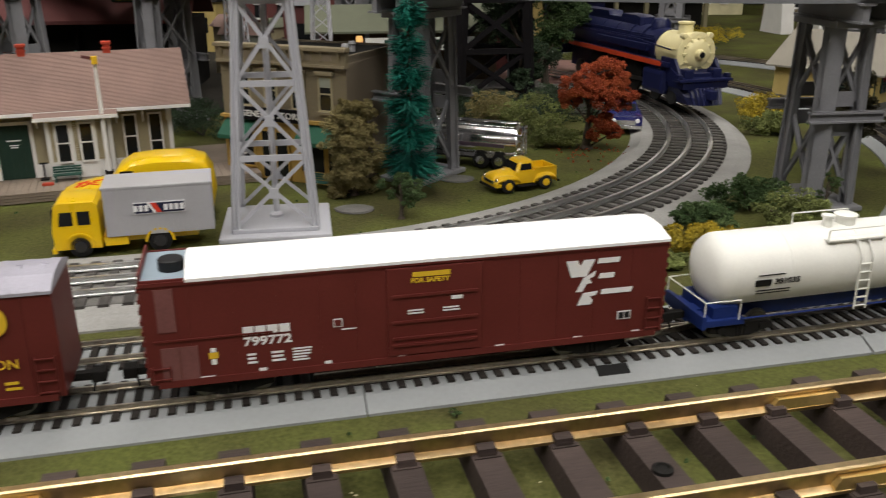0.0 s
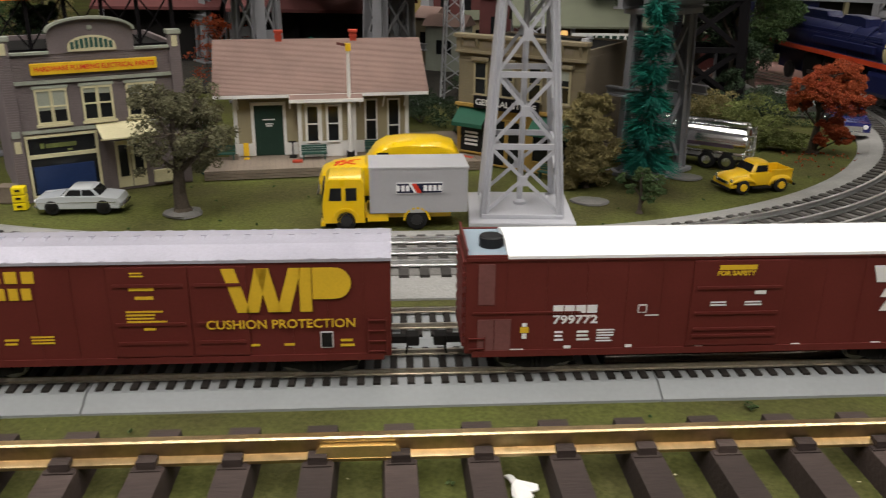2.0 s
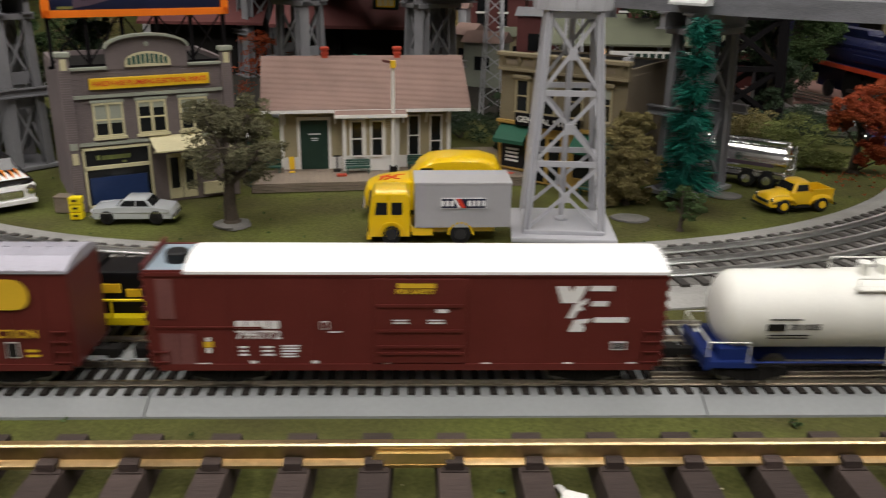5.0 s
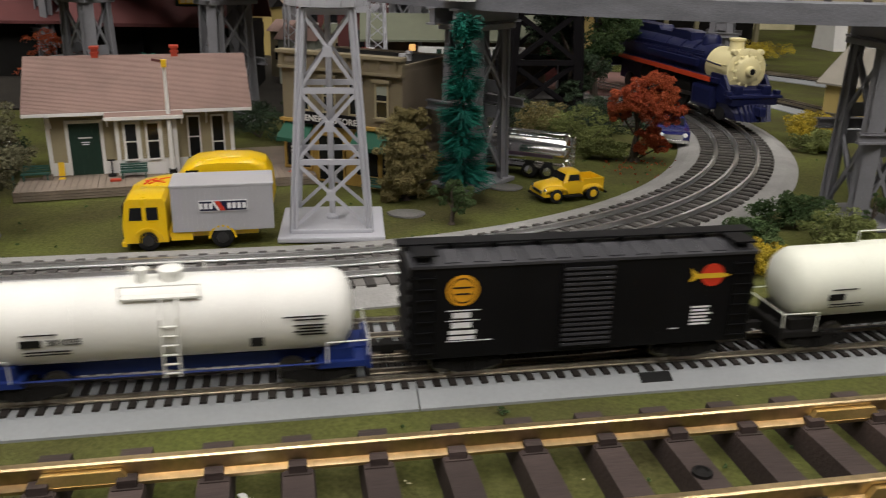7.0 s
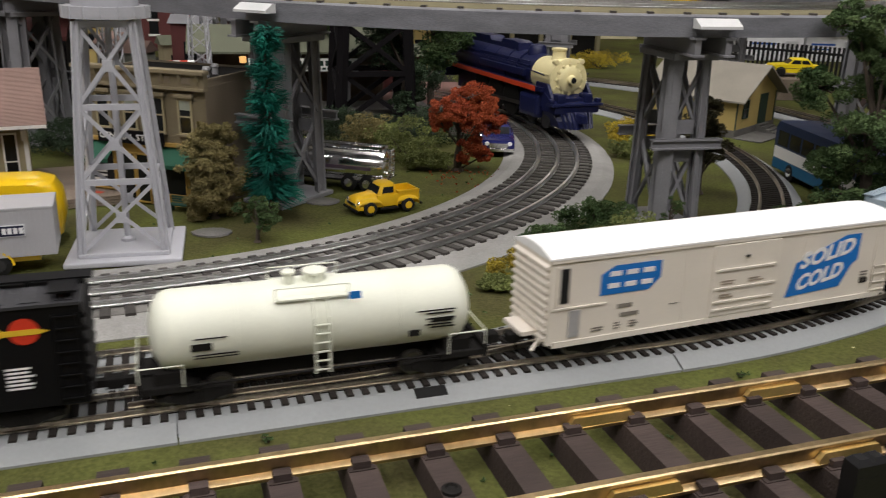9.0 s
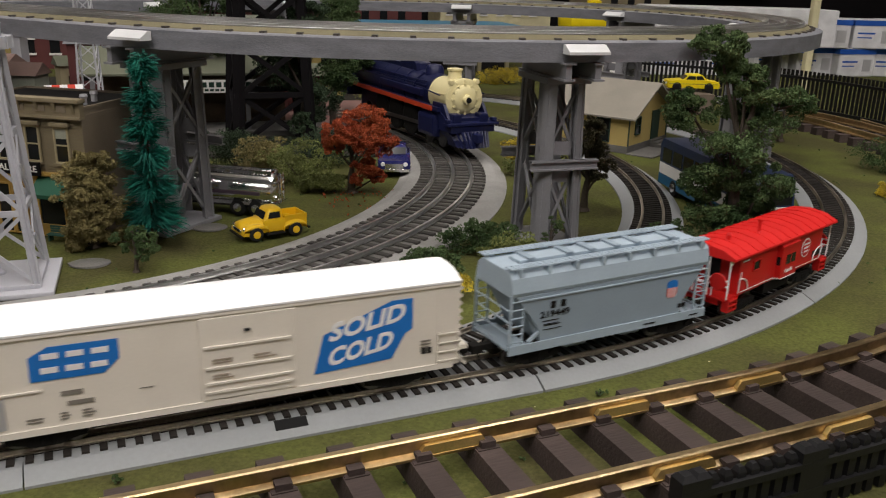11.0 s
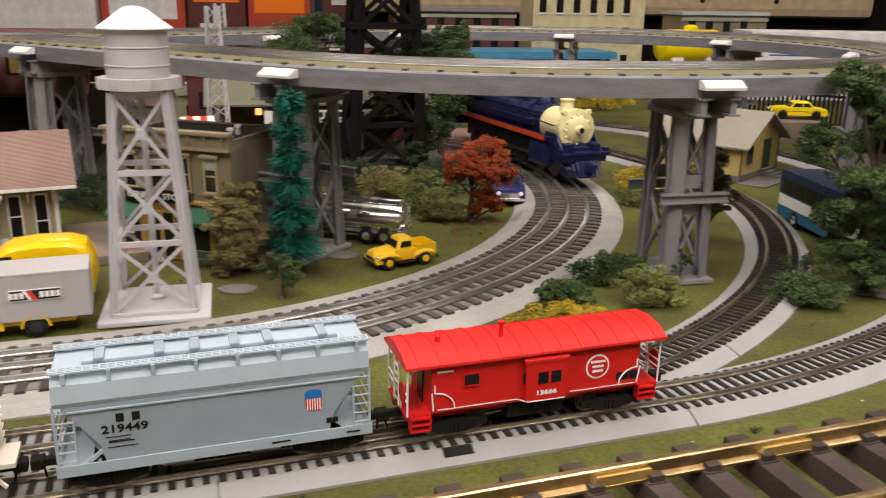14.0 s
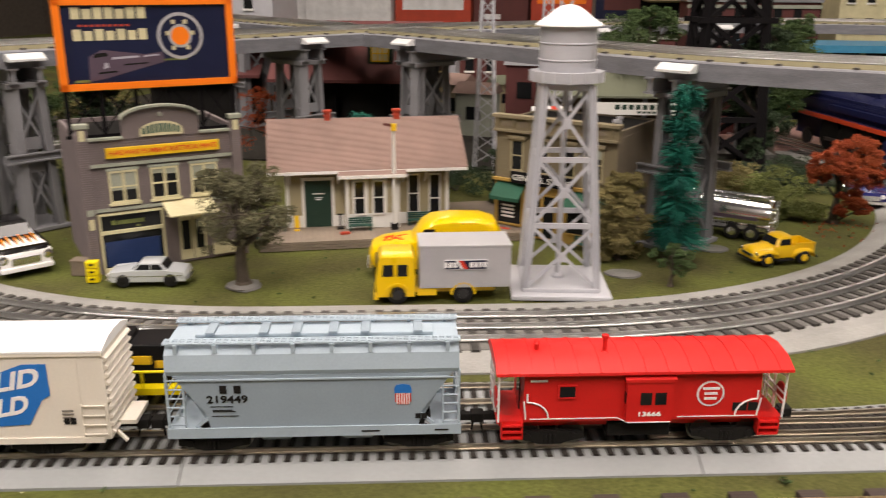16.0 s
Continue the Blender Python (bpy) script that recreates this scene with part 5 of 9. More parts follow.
def sash(parent, x0, x1, z0, z1, y, frame_mat, pane_mat="glass_dark", bars_x=1, bars_z=1, fw=0.0012, name="window", blind=0.0):
    """A window on the plane y facing -y: pane, frame, glazing bars; blind: share of the height that a pale blind hides."""
    w = part(name, bx(x0, x1, y - 0.0004, y + 0.0006, z0, z1), pane_mat, parent)
    bm = bmesh.new()
    box(bm, x0 - fw, x1 + fw, y - 0.0014, y, z0 - fw, z0)
    box(bm, x0 - fw, x1 + fw, y - 0.0014, y, z1, z1 + fw)
    box(bm, x0 - fw, x0, y - 0.0014, y, z0, z1)
    box(bm, x1, x1 + fw, y - 0.0014, y, z0, z1)
    for i in range(1, bars_x + 1):
        x = x0 + (x1 - x0) * i / (bars_x + 1)
        box(bm, x - fw * 0.4, x + fw * 0.4, y - 0.0010, y, z0, z1)
    for i in range(1, bars_z + 1):
        z = z0 + (z1 - z0) * i / (bars_z + 1)
        box(bm, x0, x1, y - 0.0011, y, z - fw * 0.4, z + fw * 0.4)
    part("window_frame", bm, frame_mat, w)
    if blind:
        part("blind", bx(x0, x1, y - 0.0007, y - 0.0003, z1 - (z1 - z0) * blind, z1), "trim_sage", w)
    return w


# --- country depot: wall front from its left corner, x along the wall
dep = thing("depot", pose(-0.3427, 0.6047, 0, 0, 0, 20.6), "country railway depot with brown shingle roof, tan siding and white trim", "station building")
L, Dp, Z0, Z1 = 0.140, 0.070, 0.0075, 0.0560
part("wall", bx(0, L, 0, Dp, 0.0, Z1), "siding_tan", dep)
bm = bmesh.new()
courses(bm, 0.001, L - 0.001, Z0, Z1, 0.0019, 0.0)
tagged(part("siding", bm, "siding_tan", dep), kind="stuff")
bm = bmesh.new()
courses(bm, 0.001, Dp - 0.001, Z0, Z1, 0.0019, 0.0)
ob = part("siding", bm, "siding_tan", dep, m=pose(L, 0, 0, 0, 0, 90))
tagged(ob, kind="stuff")
for x in (0.0, L - 0.003):
    part("corner_board", bx(x, x + 0.003, -0.0012, 0.002, Z0, Z1), "trim_white", dep)
bay = part("bay", bx(0.050, 0.096, -0.011, 0.002, Z0, Z1 - 0.002), "trim_white", dep)
bm = bmesh.new()
for x0, x1 in ((0.053, 0.0555), (0.0665, 0.072), (0.083, 0.0925)):
    courses(bm, x0, x1, 0.0205, 0.0505, 0.0017, -0.011)
tagged(part("siding", bm, "siding_tan", bay), kind="stuff")
for x0, x1 in ((0.0575, 0.0655), (0.0738, 0.0818)):
    sash(bay, x0, x1, 0.0205, 0.0480, -0.0113, "trim_white", bars_x=0)
bm = bmesh.new()
for x in (0.0505, 0.0665, 0.0825, 0.0935):
    box(bm, x, x + 0.0022, -0.0122, -0.0108, Z0, Z1 - 0.003)
part("mullion", bm, "trim_white", bay)
door = part("door", bx(0.0160, 0.0385, -0.0012, 0.001, Z0, 0.0480), "door_green", dep)
for a in ((0.0135, 0.0160, Z0, 0.0500), (0.0385, 0.0410, Z0, 0.0500), (0.0135, 0.0410, 0.0480, 0.0505)):
    part("door_frame", bx(a[0], a[1], -0.0018, 0.001, a[2], a[3]), "trim_white", door)
bm = bmesh.new()
for i in range(5):
    box(bm, 0.0168 + 0.0043 * i, 0.0200 + 0.0043 * i, -0.0016, -0.0011, Z0 + 0.001, 0.0472)
part("door_board", bm, "door_green", door)
pr = bars("sign_print", [(0.0225, 0.0325, 0.0362, 0.0372), (0.0245, 0.0305, 0.0328, 0.0336), (0.0250, 0.0300, 0.0312, 0.0320)], "white_print", dep)
pr.matrix_basis = pose(0, -0.0017, 0)
for x0, x1 in ((0.1050, 0.1130), (0.1235, 0.1315)):
    sash(dep, x0, x1, 0.0180 if x0 < 0.12 else Z0 + 0.001, 0.0500, -0.0006, "trim_white", bars_x=0)
for x0, x1 in ((0.000, 0.0135), (0.041, 0.0495), (0.0965, 0.1035), (0.1145, 0.122), (0.133, 0.140)):
    part("wainscot", bx(x0, x1, -0.0011, 0.0005, Z0, 0.0175), "trim_white", dep)
bm = bmesh.new()
ez, rz, fy, by, my = 0.0585, 0.0950, -0.0135, Dp + 0.0135, Dp / 2
xa, xb = -0.0135, L + 0.0140
poly(bm, [(fy, ez - 0.0016), (my, rz - 0.0016), (by, ez - 0.0016), (by, ez), (my, rz), (fy, ez)], 0, xa, xb)
rf = part("roof", bm, "shingle", dep)
bm = bmesh.new()
rows_n = 44
for i in range(rows_n):
    for sgn in (0, 1):
        f0, f1 = i / rows_n, (i + 1.12) / rows_n
        y0, y1 = (fy + (my - fy) * f0, fy + (my - fy) * min(f1, 1)) if sgn == 0 else (by + (my - by) * f0, by + (my - by) * min(f1, 1))
        za, zb = ez + (rz - ez) * f0, ez + (rz - ez) * min(f1, 1)
        poly(bm, [(y0, za), (y0, za + 0.00045), (y1, zb + 0.0001), (y1, zb)], 0, xa - 0.0004, xb + 0.0004)
tagged(part("shingling", bm, "shingle", rf), kind="stuff")
bm = bmesh.new()
poly(bm, [(fy - 0.0015, ez - 0.0010), (-0.0190, 0.0535), (-0.0190, 0.0548), (fy + 0.0130, ez + 0.0085)], 0, 0.044, 0.101)
part("bay_roof", bm, "shingle", rf)
part("bay_fascia", bx(0.0435, 0.1015, -0.0198, -0.0186, 0.0525, 0.0550), "trim_white", rf)
part("fascia", bx(xa, xb, fy - 0.0008, fy + 0.0002, ez - 0.0026, ez - 0.0002), "trim_white", rf)
for x in (xa, xb - 0.0010):
    bm = bmesh.new()
    for sgn in (0, 1):
        beam(bm, (x + 0.0005, fy if sgn == 0 else by, ez - 0.0022), (x + 0.0005, my, rz - 0.0022), 0.0010, 0.0026)
    part("barge_board", bm, "trim_white", rf)
for x in (0.0040, 0.0445, 0.1000, 0.1190, 0.1365):
    bm = bmesh.new()
    beam(bm, (x, -0.0005, 0.0450), (x, -0.0115, 0.0548), 0.0012, 0.0012)
    part("bracket", bm, "trim_white", dep)
for x in (0.0385, 0.0990):
    ch = part("chimney", bx(x - 0.0026, x + 0.0026, my - 0.0026, my + 0.0026, rz - 0.006, rz + 0.0050), "chimney_red", dep)
    bm = bmesh.new()
    box(bm, x - 0.0036, x + 0.0036, my - 0.0036, my + 0.0036, rz + 0.0050, rz + 0.0072, bevel=0.0004)
    box(bm, x - 0.0032, x + 0.0032, my - 0.0032, my + 0.0032, rz + 0.0015, rz + 0.0026)
    part("chimney_cap", bm, "chimney_red", ch)
plat = thing("platform", pose(-0.3427, 0.6047, 0, 0, 0, 20.6), "brown plank platform in front of the depot", "platform", kind="structure")
part("deck", bx(-0.022, L + 0.060, -0.043, -0.0002, 0.0, 0.0066), "plank_brown", plat)
part("deck", bx(L + 0.0002, L + 0.060, 0.0, Dp, 0.0, 0.0066), "plank_brown", plat)
bm = bmesh.new()
for i in range(46):
    x = -0.022 + i * (L + 0.082) / 46
    box(bm, x, x + (L + 0.082) / 46 * 0.9, -0.0440, -0.0008, 0.0064, 0.0072)
tagged(part("planks", bm, "plank_brown", plat), kind="stuff")
bm = bmesh.new()
for i in range(3):
    box(bm, -0.022, L + 0.060, -0.0442, -0.0428, 0.0002 + 0.0021 * i, 0.0018 + 0.0021 * i)
part("skirt", bm, "plank_brown", plat)
mast = thing("semaphore", pose(-0.3427, 0.6047, 0.0072, 0, 0, 20.6) @ pose(0.0905, -0.0165, 0), "white semaphore mast with red and yellow arm", "signal")
bm = bmesh.new()
rod(bm, (0, 0, 0), (0, 0, 0.090), 0.0019, 0.0012, 10)
part("mast", bm, "trim_white", mast)
part("mast_base", bx(-0.003, 0.003, -0.003, 0.003, 0, 0.005), "soot", mast)
bm = bmesh.new()
beam(bm, (-0.001, -0.002, 0.0885), (-0.0085, -0.002, 0.0902), 0.0008, 0.0020)
part("signal_arm", bm, "barn_red", mast)
part("signal_lamp", bx(-0.002, 0.002, -0.0035, 0.001, 0.0845, 0.0900), "sign_yellow", mast)


def bench(m, label="dark green wooden bench on the platform"):
    t = thing("bench", m, label, "bench", "benches")
    part("seat", bx(-0.010, 0.010, -0.004, 0.001, 0.0045, 0.0055), "bench_green", t)
    bm = bmesh.new()
    for z in (0.0060, 0.0078, 0.0096):
        box(bm, -0.010, 0.010, 0.0010, 0.0016, z, z + 0.0014)
    part("backrest", bm, "bench_green", t)
    for x in (-0.009, 0.008):
        part("leg", bx(x, x + 0.001, -0.0038, 0.0010, 0.0, 0.0046), "bench_green", t)
    return t


DM = pose(-0.3427, 0.6047, 0.0072, 0, 0, 20.6)
bench(DM @ pose(0.0615, -0.0165, 0))
bench(DM @ pose(0.1130, -0.0055, 0))
bench(DM @ pose(-0.010, -0.008, 0))


def small(name, m, label, category, builder):
    t = thing(name, m, label, category)
    builder(t)
    return t


def hand_truck(t):
    part("board", bx(-0.0022, 0.0022, 0.0, 0.0008, 0.002, 0.0125), "sign_yellow", t, m=pose(0, 0, 0, -14))
    part("toe_plate", bx(-0.0022, 0.0022, -0.003, 0.0, 0.0, 0.001), "sign_yellow", t)


small("hand_truck", DM @ pose(0.0085, -0.0085, 0), "yellow hand truck leaning on the depot wall", "hand truck", hand_truck)


def crate(t):
    part("crate_body", bx(-0.0035, 0.0035, -0.0025, 0.0025, 0, 0.0035, bevel=0.0004), "plank_brown", t)


small("luggage", DM @ pose(-0.0015, -0.008, 0), "small brown trunk on the platform", "luggage", crate)
small("luggage", DM @ pose(0.0480, -0.0260, 0), "low reddish bundle on the platform", "luggage", lambda t: part("bundle", bx(-0.004, 0.004, -0.002, 0.002, 0, 0.002, bevel=0.0006), "chimney_red", t))


def scale_stand(t):
    bm = bmesh.new()
    box(bm, -0.003, 0.003, -0.003, 0.003, 0, 0.001)
    rod(bm, (0, 0.002, 0.001), (0, 0.002, 0.012), 0.0006, seg=6)
    rod(bm, (-0.003, 0.002, 0.012), (0.003, 0.002, 0.012), 0.0006, seg=6)
    part("scale_body", bm, "soot", t)


small("platform_scale", DM @ pose(0.0450, -0.0085, 0), "dark iron platform scale by the depot", "scale", scale_stand)


def lamp_post(p, height=0.05):
    t = thing("lamp_post", Matrix.Translation(p), "dark green post with a round pale globe", "lamp post", "lamp posts")
    bm = bmesh.new()
    turned(bm, [(0.0022, 0), (0.0022, 0.002), (0.0008, 0.004), (0.0006, height - 0.004), (0.0012, height - 0.003)], None, 10)
    part("post", bm, "bench_green", t)
    bm = bmesh.new()
    turned(bm, [(0.0006, 0), (0.0022, 0.0014), (0.0026, 0.003), (0.0018, 0.0048), (0.0004, 0.0056)], pose(0, 0, height - 0.003), 12)
    part("globe", bm, "roof_white", t, smooth=True)


lamp_post(Vector((-0.165, 0.668, 0.0)), 0.047)
lamp_post(Vector((-0.357, 0.575, 0.0)), 0.040)

# --- brick hardware shop, facade from its left corner
har = thing("hardware_shop", pose(-0.4460, 0.4780, 0, 0, 0, 41.0), "two-storey mauve brick hardware shop with cream windows", "shop building")
W, HT = 0.1165, 0.1020
part("wall", bx(0.0, W, 0.0008, 0.10, 0, HT - 0.004), "brick_mauve", har)
bm = bmesh.new()
pitch = 0.00165
courses(bm, 0.0075, W - 0.0075, 0.046, 0.0995, pitch, 0.0008, 0.0005, 0.28)
courses(bm, 0.0540, 0.0600, 0.0, 0.046, pitch, 0.0008, 0.0005, 0.28)
courses(bm, 0.0880, W - 0.0075, 0.012, 0.046, pitch, 0.0008, 0.0005, 0.28)
tagged(part("brickwork", bm, "brick_mauve", har), kind="stuff")
bm = bmesh.new()
courses(bm, 0.0, 0.10, 0.002, 0.0995, pitch, 0.0, 0.0005, 0.28)
tagged(part("brickwork", bm, "brick_mauve", har, m=pose(0, 0.10, 0, 0, 0, -90)), kind="stuff")
for x in (-0.0005, W - 0.0070):
    p = part("pilaster", bx(x, x + 0.0075, -0.0022, 0.003, 0, 0.1085), "brick_mauve", har)
    bm = bmesh.new()
    courses(bm, x, x + 0.0075, 0.001, 0.100, pitch, -0.0022, 0.0004, 0.28)
    tagged(part("brickwork", bm, "brick_mauve", p), kind="stuff")
    part("pilaster_cap", bx(x - 0.0012, x + 0.0087, -0.0034, 0.0042, 0.1085, 0.1118, bevel=0.0006), "trim_sage", p)
    part("pilaster_panel", bx(x + 0.0018, x + 0.0057, -0.0030, -0.0018, 0.1000, 0.1075), "cream_frame", p)
    part("pilaster_block", bx(x + 0.0012, x + 0.0063, -0.0032, -0.0018, 0.0455, 0.0500), "trim_sage", p)
    part("pilaster_panel", bx(x + 0.0018, x + 0.0057, -0.0030, -0.0018, 0.0350, 0.0430), "cream_frame", p)
bm = bmesh.new()
pts = [(0.0310, 0.0990), (0.0860, 0.0990), (0.0860, 0.1130)]
pts += [(0.0585 + 0.0275 * math.cos(a), 0.1130 + 0.0085 * math.sin(a)) for a in [math.pi * k / 12 for k in range(1, 12)]]
pts += [(0.0310, 0.1130)]
poly(bm, pts, 1, 0.0, 0.004)
par = part("parapet", bm, "brick_mauve", har)
bm = bmesh.new()
prev = None
for k in range(13):
    a = math.pi - math.pi * k / 12
    q = (0.0585 + 0.0280 * math.cos(a), -0.0005, 0.1132 + 0.0088 * math.sin(a))
    if prev:
        beam(bm, prev, q, 0.0060, 0.0016)
    prev = q
part("coping", bm, "trim_sage", par)
bm = bmesh.new()
box(bm, 0.0070, 0.0310, -0.0014, 0.004, 0.0992, 0.1008)
box(bm, 0.0860, 0.1095, -0.0014, 0.004, 0.0992, 0.1008)
part("coping", bm, "trim_sage", har)
bm = bmesh.new()
pts = [(0.0430, 0.1000), (0.0740, 0.1000)] + [(0.0585 + 0.0155 * math.cos(a), 0.1035 + 0.0068 * math.sin(a)) for a in [math.pi * k / 10 for k in range(0, 11)]]
poly(bm, pts, 1, -0.0012, 0.0)
nm = part("name_panel", bm, "cream_frame", par)
ob = bars("name_print", [(0.0448 + 0.0031 * i, 0.0470 + 0.0031 * i, 0.1015 + 0.0008 * (1 - abs(i - 4) / 4), 0.1062 + 0.0026 * (1 - (abs(i - 4) / 4) ** 2)) for i in range(9)], "bench_green", nm)
ob.matrix_basis = pose(0, -0.0012, 0)
bm = bmesh.new()
turned(bm, [(0.0018, 0), (0.0016, 0.0008), (0.0006, 0.0012)], pose(0.0585, 0.0, 0.1152, 90), 12)
part("boss", bm, "trim_sage", par)
sg = part("sign", bx(0.0180, 0.1000, -0.0020, 0.0, 0.0858, 0.0935, bevel=0.0004), "sign_yellow", har)
lettering("sign_lettering", "HARDWARE PLUMBING ELECTRICAL PAINTS", 0.0046, pose(0.0590, -0.0021, 0.0896), "red_print", sg, 0.0775, 0.00008)
for z in (0.0800, 0.0470):
    part("string_course", bx(0.0072, W - 0.0072, -0.0016, 0.001, z, z + 0.0022), "trim_sage", har)
for i, x in enumerate((0.0195, 0.0490, 0.0785)):
    for j in range(2):
        bl = (0.62, 0.62) if i == 0 else ((0.15, 0.2) if i == 1 else (0.55, 0.2))
        sash(har, x + 0.0098 * j, x + 0.0078 + 0.0098 * j, 0.0540, 0.0750, 0.0004, "cream_frame", bars_x=0, bars_z=1, fw=0.0014, blind=bl[j])
    part("lintel", bx(x - 0.0025, x + 0.0202, -0.0012, 0.001, 0.0766, 0.0786), "trim_sage", har)
    part("sill", bx(x - 0.0025, x + 0.0202, -0.0020, 0.001, 0.0508, 0.0525), "cream_frame", har)
sh = part("shopfront", bx(0.0095, 0.0525, -0.0002, 0.001, 0.004, 0.0440), "glass_dark", har)
bm = bmesh.new()
for a in ((0.0078, 0.0095, 0.0, 0.0452), (0.0525, 0.0542, 0.0, 0.0452), (0.0078, 0.0542, 0.0440, 0.0456), (0.0078, 0.0542, 0.0300, 0.0325), (0.0078, 0.0542, 0.0, 0.004)):
    box(bm, a[0], a[1], -0.0020, 0.0008, a[2], a[3])
part("shop_frame", bm, "cream_frame", sh)
part("window_display", bx(0.0110, 0.0500, -0.0008, -0.0003, 0.0050, 0.0240), mat("display_blue", (0.02, 0.04, 0.12), 0.3), sh)
ob = bars("window_sign", [(0.0170, 0.0195, 0.0365, 0.0400), (0.0205, 0.0400, 0.0365, 0.0395), (0.0340, 0.0370, 0.0335, 0.0350)], "leaf_light", sh)
ob.matrix_basis = pose(0, -0.0006, 0)
for x0 in (0.0650, 0.0755):
    dr = part("door", bx(x0, x0 + 0.0098, 0.0, 0.001, 0.002, 0.0360), "cream_frame", har)
    part("door_pane", bx(x0 + 0.0020, x0 + 0.0080, -0.0005, 0.0005, 0.010, 0.0330), "glass_dark", dr)
bm = bmesh.new()
poly(bm, [(0.0005, 0.0500), (-0.0235, 0.0435), (-0.0235, 0.0425), (0.0005, 0.0488)], 0, 0.0540, 0.0905)
cn = part("canopy", bm, "cream_frame", har)
for x in (0.0565, 0.0880):
    bm = bmesh.new()
    beam(bm, (x, 0, 0.0380), (x, -0.0195, 0.0435), 0.0010, 0.0010)
    part("canopy_stay", bm, "cream_frame", cn)
part("window_bed", bx(0.0900, 0.1085, -0.0025, 0.001, 0.003, 0.0120), "cream_frame", har)
bm = bmesh.new()
box(bm, 0.0, W, 0.003, 0.10, HT - 0.004, HT - 0.0035)
part("roof", bm, "soot", har)
bm = bmesh.new()
for a in ((0.0, 0.003, 0.004, 0.10), (W - 0.003, W, 0.004, 0.10), (0.0, W, 0.097, 0.10)):
    box(bm, *a, HT - 0.004, HT)
part("parapet_wall", bm, "brick_mauve", har)

bill = thing("billboard", pose(-0.4460, 0.4780, HT - 0.0035, 0, 0, 41.0) @ pose(-0.004, 0.016, 0), "rooftop billboard, orange frame round a navy poster with a steam engine", "billboard")
bw, b0, b1 = 0.126, 0.0345, 0.0980
bm = bmesh.new()
for a in ((0, bw, b0, b0 + 0.0048), (0, bw, b1 - 0.0048, b1), (0, 0.0052, b0, b1), (bw - 0.0052, bw, b0, b1)):
    box(bm, a[0], a[1], -0.002, 0.003, a[2], a[3])
part("frame", bm, "orange", bill)
pan = part("poster", bx(0.0052, bw - 0.0052, 0.0, 0.002, b0 + 0.0048, b1 - 0.0048), "navy", bill)
ob = bars("poster_print", [(0.012 + 0.0074 * i, 0.0178 + 0.0074 * i, 0.0690, 0.0768 - 0.0012 * (i % 2)) for i in range(7)] + [(0.012 + 0.0074 * i, 0.0180 + 0.0074 * i, 0.0838, 0.0918 - 0.0012 * (i % 3 == 1)) for i in range(7)], "cream_frame", pan)
ob = bars("poster_print", [(0.016 + 0.0040 * i, 0.0185 + 0.0040 * i, 0.0785, 0.0800) for i in range(9)], "chimney_red", pan)
disc("roundel", 0.0860, 0.0710, 0.0168, "box_silver", pan, -0.0001, "silver round emblem")
disc("roundel_ring", 0.0860, 0.0710, 0.0145, "navy", pan, -0.0003, inner=0.0085)
disc("roundel_core", 0.0860, 0.0710, 0.0066, "orange", pan, -0.0004)
ob = bars("roundel_print", [(0.0755, 0.0785, 0.0715, 0.0745), (0.0800, 0.0830, 0.0795, 0.0825), (0.0885, 0.0915, 0.0795, 0.0825), (0.0935, 0.0965, 0.0715, 0.0745), (0.0790, 0.0820, 0.0610, 0.0640), (0.0895, 0.0925, 0.0610, 0.0640)], "cream_frame", pan)
ob.matrix_basis = pose(0, -0.0004, 0)
bm = bmesh.new()
poly(bm, [(0.020, 0.0405), (0.030, 0.0420), (0.074, 0.0530), (0.072, 0.0600), (0.060, 0.0585), (0.030, 0.0625), (0.021, 0.0580)], 1, -0.00015, 0)
part("engine_picture", bm, "mauve", pan)
for i, (x0, x1, z0, z1) in enumerate(((0.024, 0.034, 0.0570, 0.0600), (0.036, 0.056, 0.0555, 0.0572), (0.026, 0.040, 0.0455, 0.0470), (0.030, 0.034, 0.0490, 0.0530), (0.044, 0.062, 0.0510, 0.0522), (0.058, 0.070, 0.0565, 0.0578))):
    bm = bmesh.new()
    poly(bm, [(x0, z0), (x1, z0 + 0.0010), (x1 - 0.001, z1 + 0.0006), (x0 + 0.001, z1)], 1, -0.0003, -0.00015)
    part("engine_highlight", bm, "roof_galv" if i % 2 else "soot", pan)
ob = bars("engine_stripe", [(0.010, 0.0200, 0.0400, 0.0418), (0.0715, 0.0900, 0.0535, 0.0548)], "leaf_light", pan)
for i in range(6):
    bm = bmesh.new()
    x = 0.003 + i * (bw - 0.006) / 5
    box(bm, x - 0.0012, x + 0.0012, 0.003, 0.0055, 0, b0 + 0.004)
    part("post", bm, "timber_black", bill)
for i in range(5):
    for q in (0, 1):
        bm = bmesh.new()
        xa_, xb_ = 0.003 + i * (bw - 0.006) / 5, 0.003 + (i + 1) * (bw - 0.006) / 5
        beam(bm, (xa_ if q else xb_, 0.0062, 0.002), (xb_ if q else xa_, 0.0062, b0 + 0.002), 0.0010, 0.0010)
        part("brace", bm, "timber_black", bill)
part("rail", bx(0, bw, 0.003, 0.0058, 0.0, 0.002), "timber_black", bill)

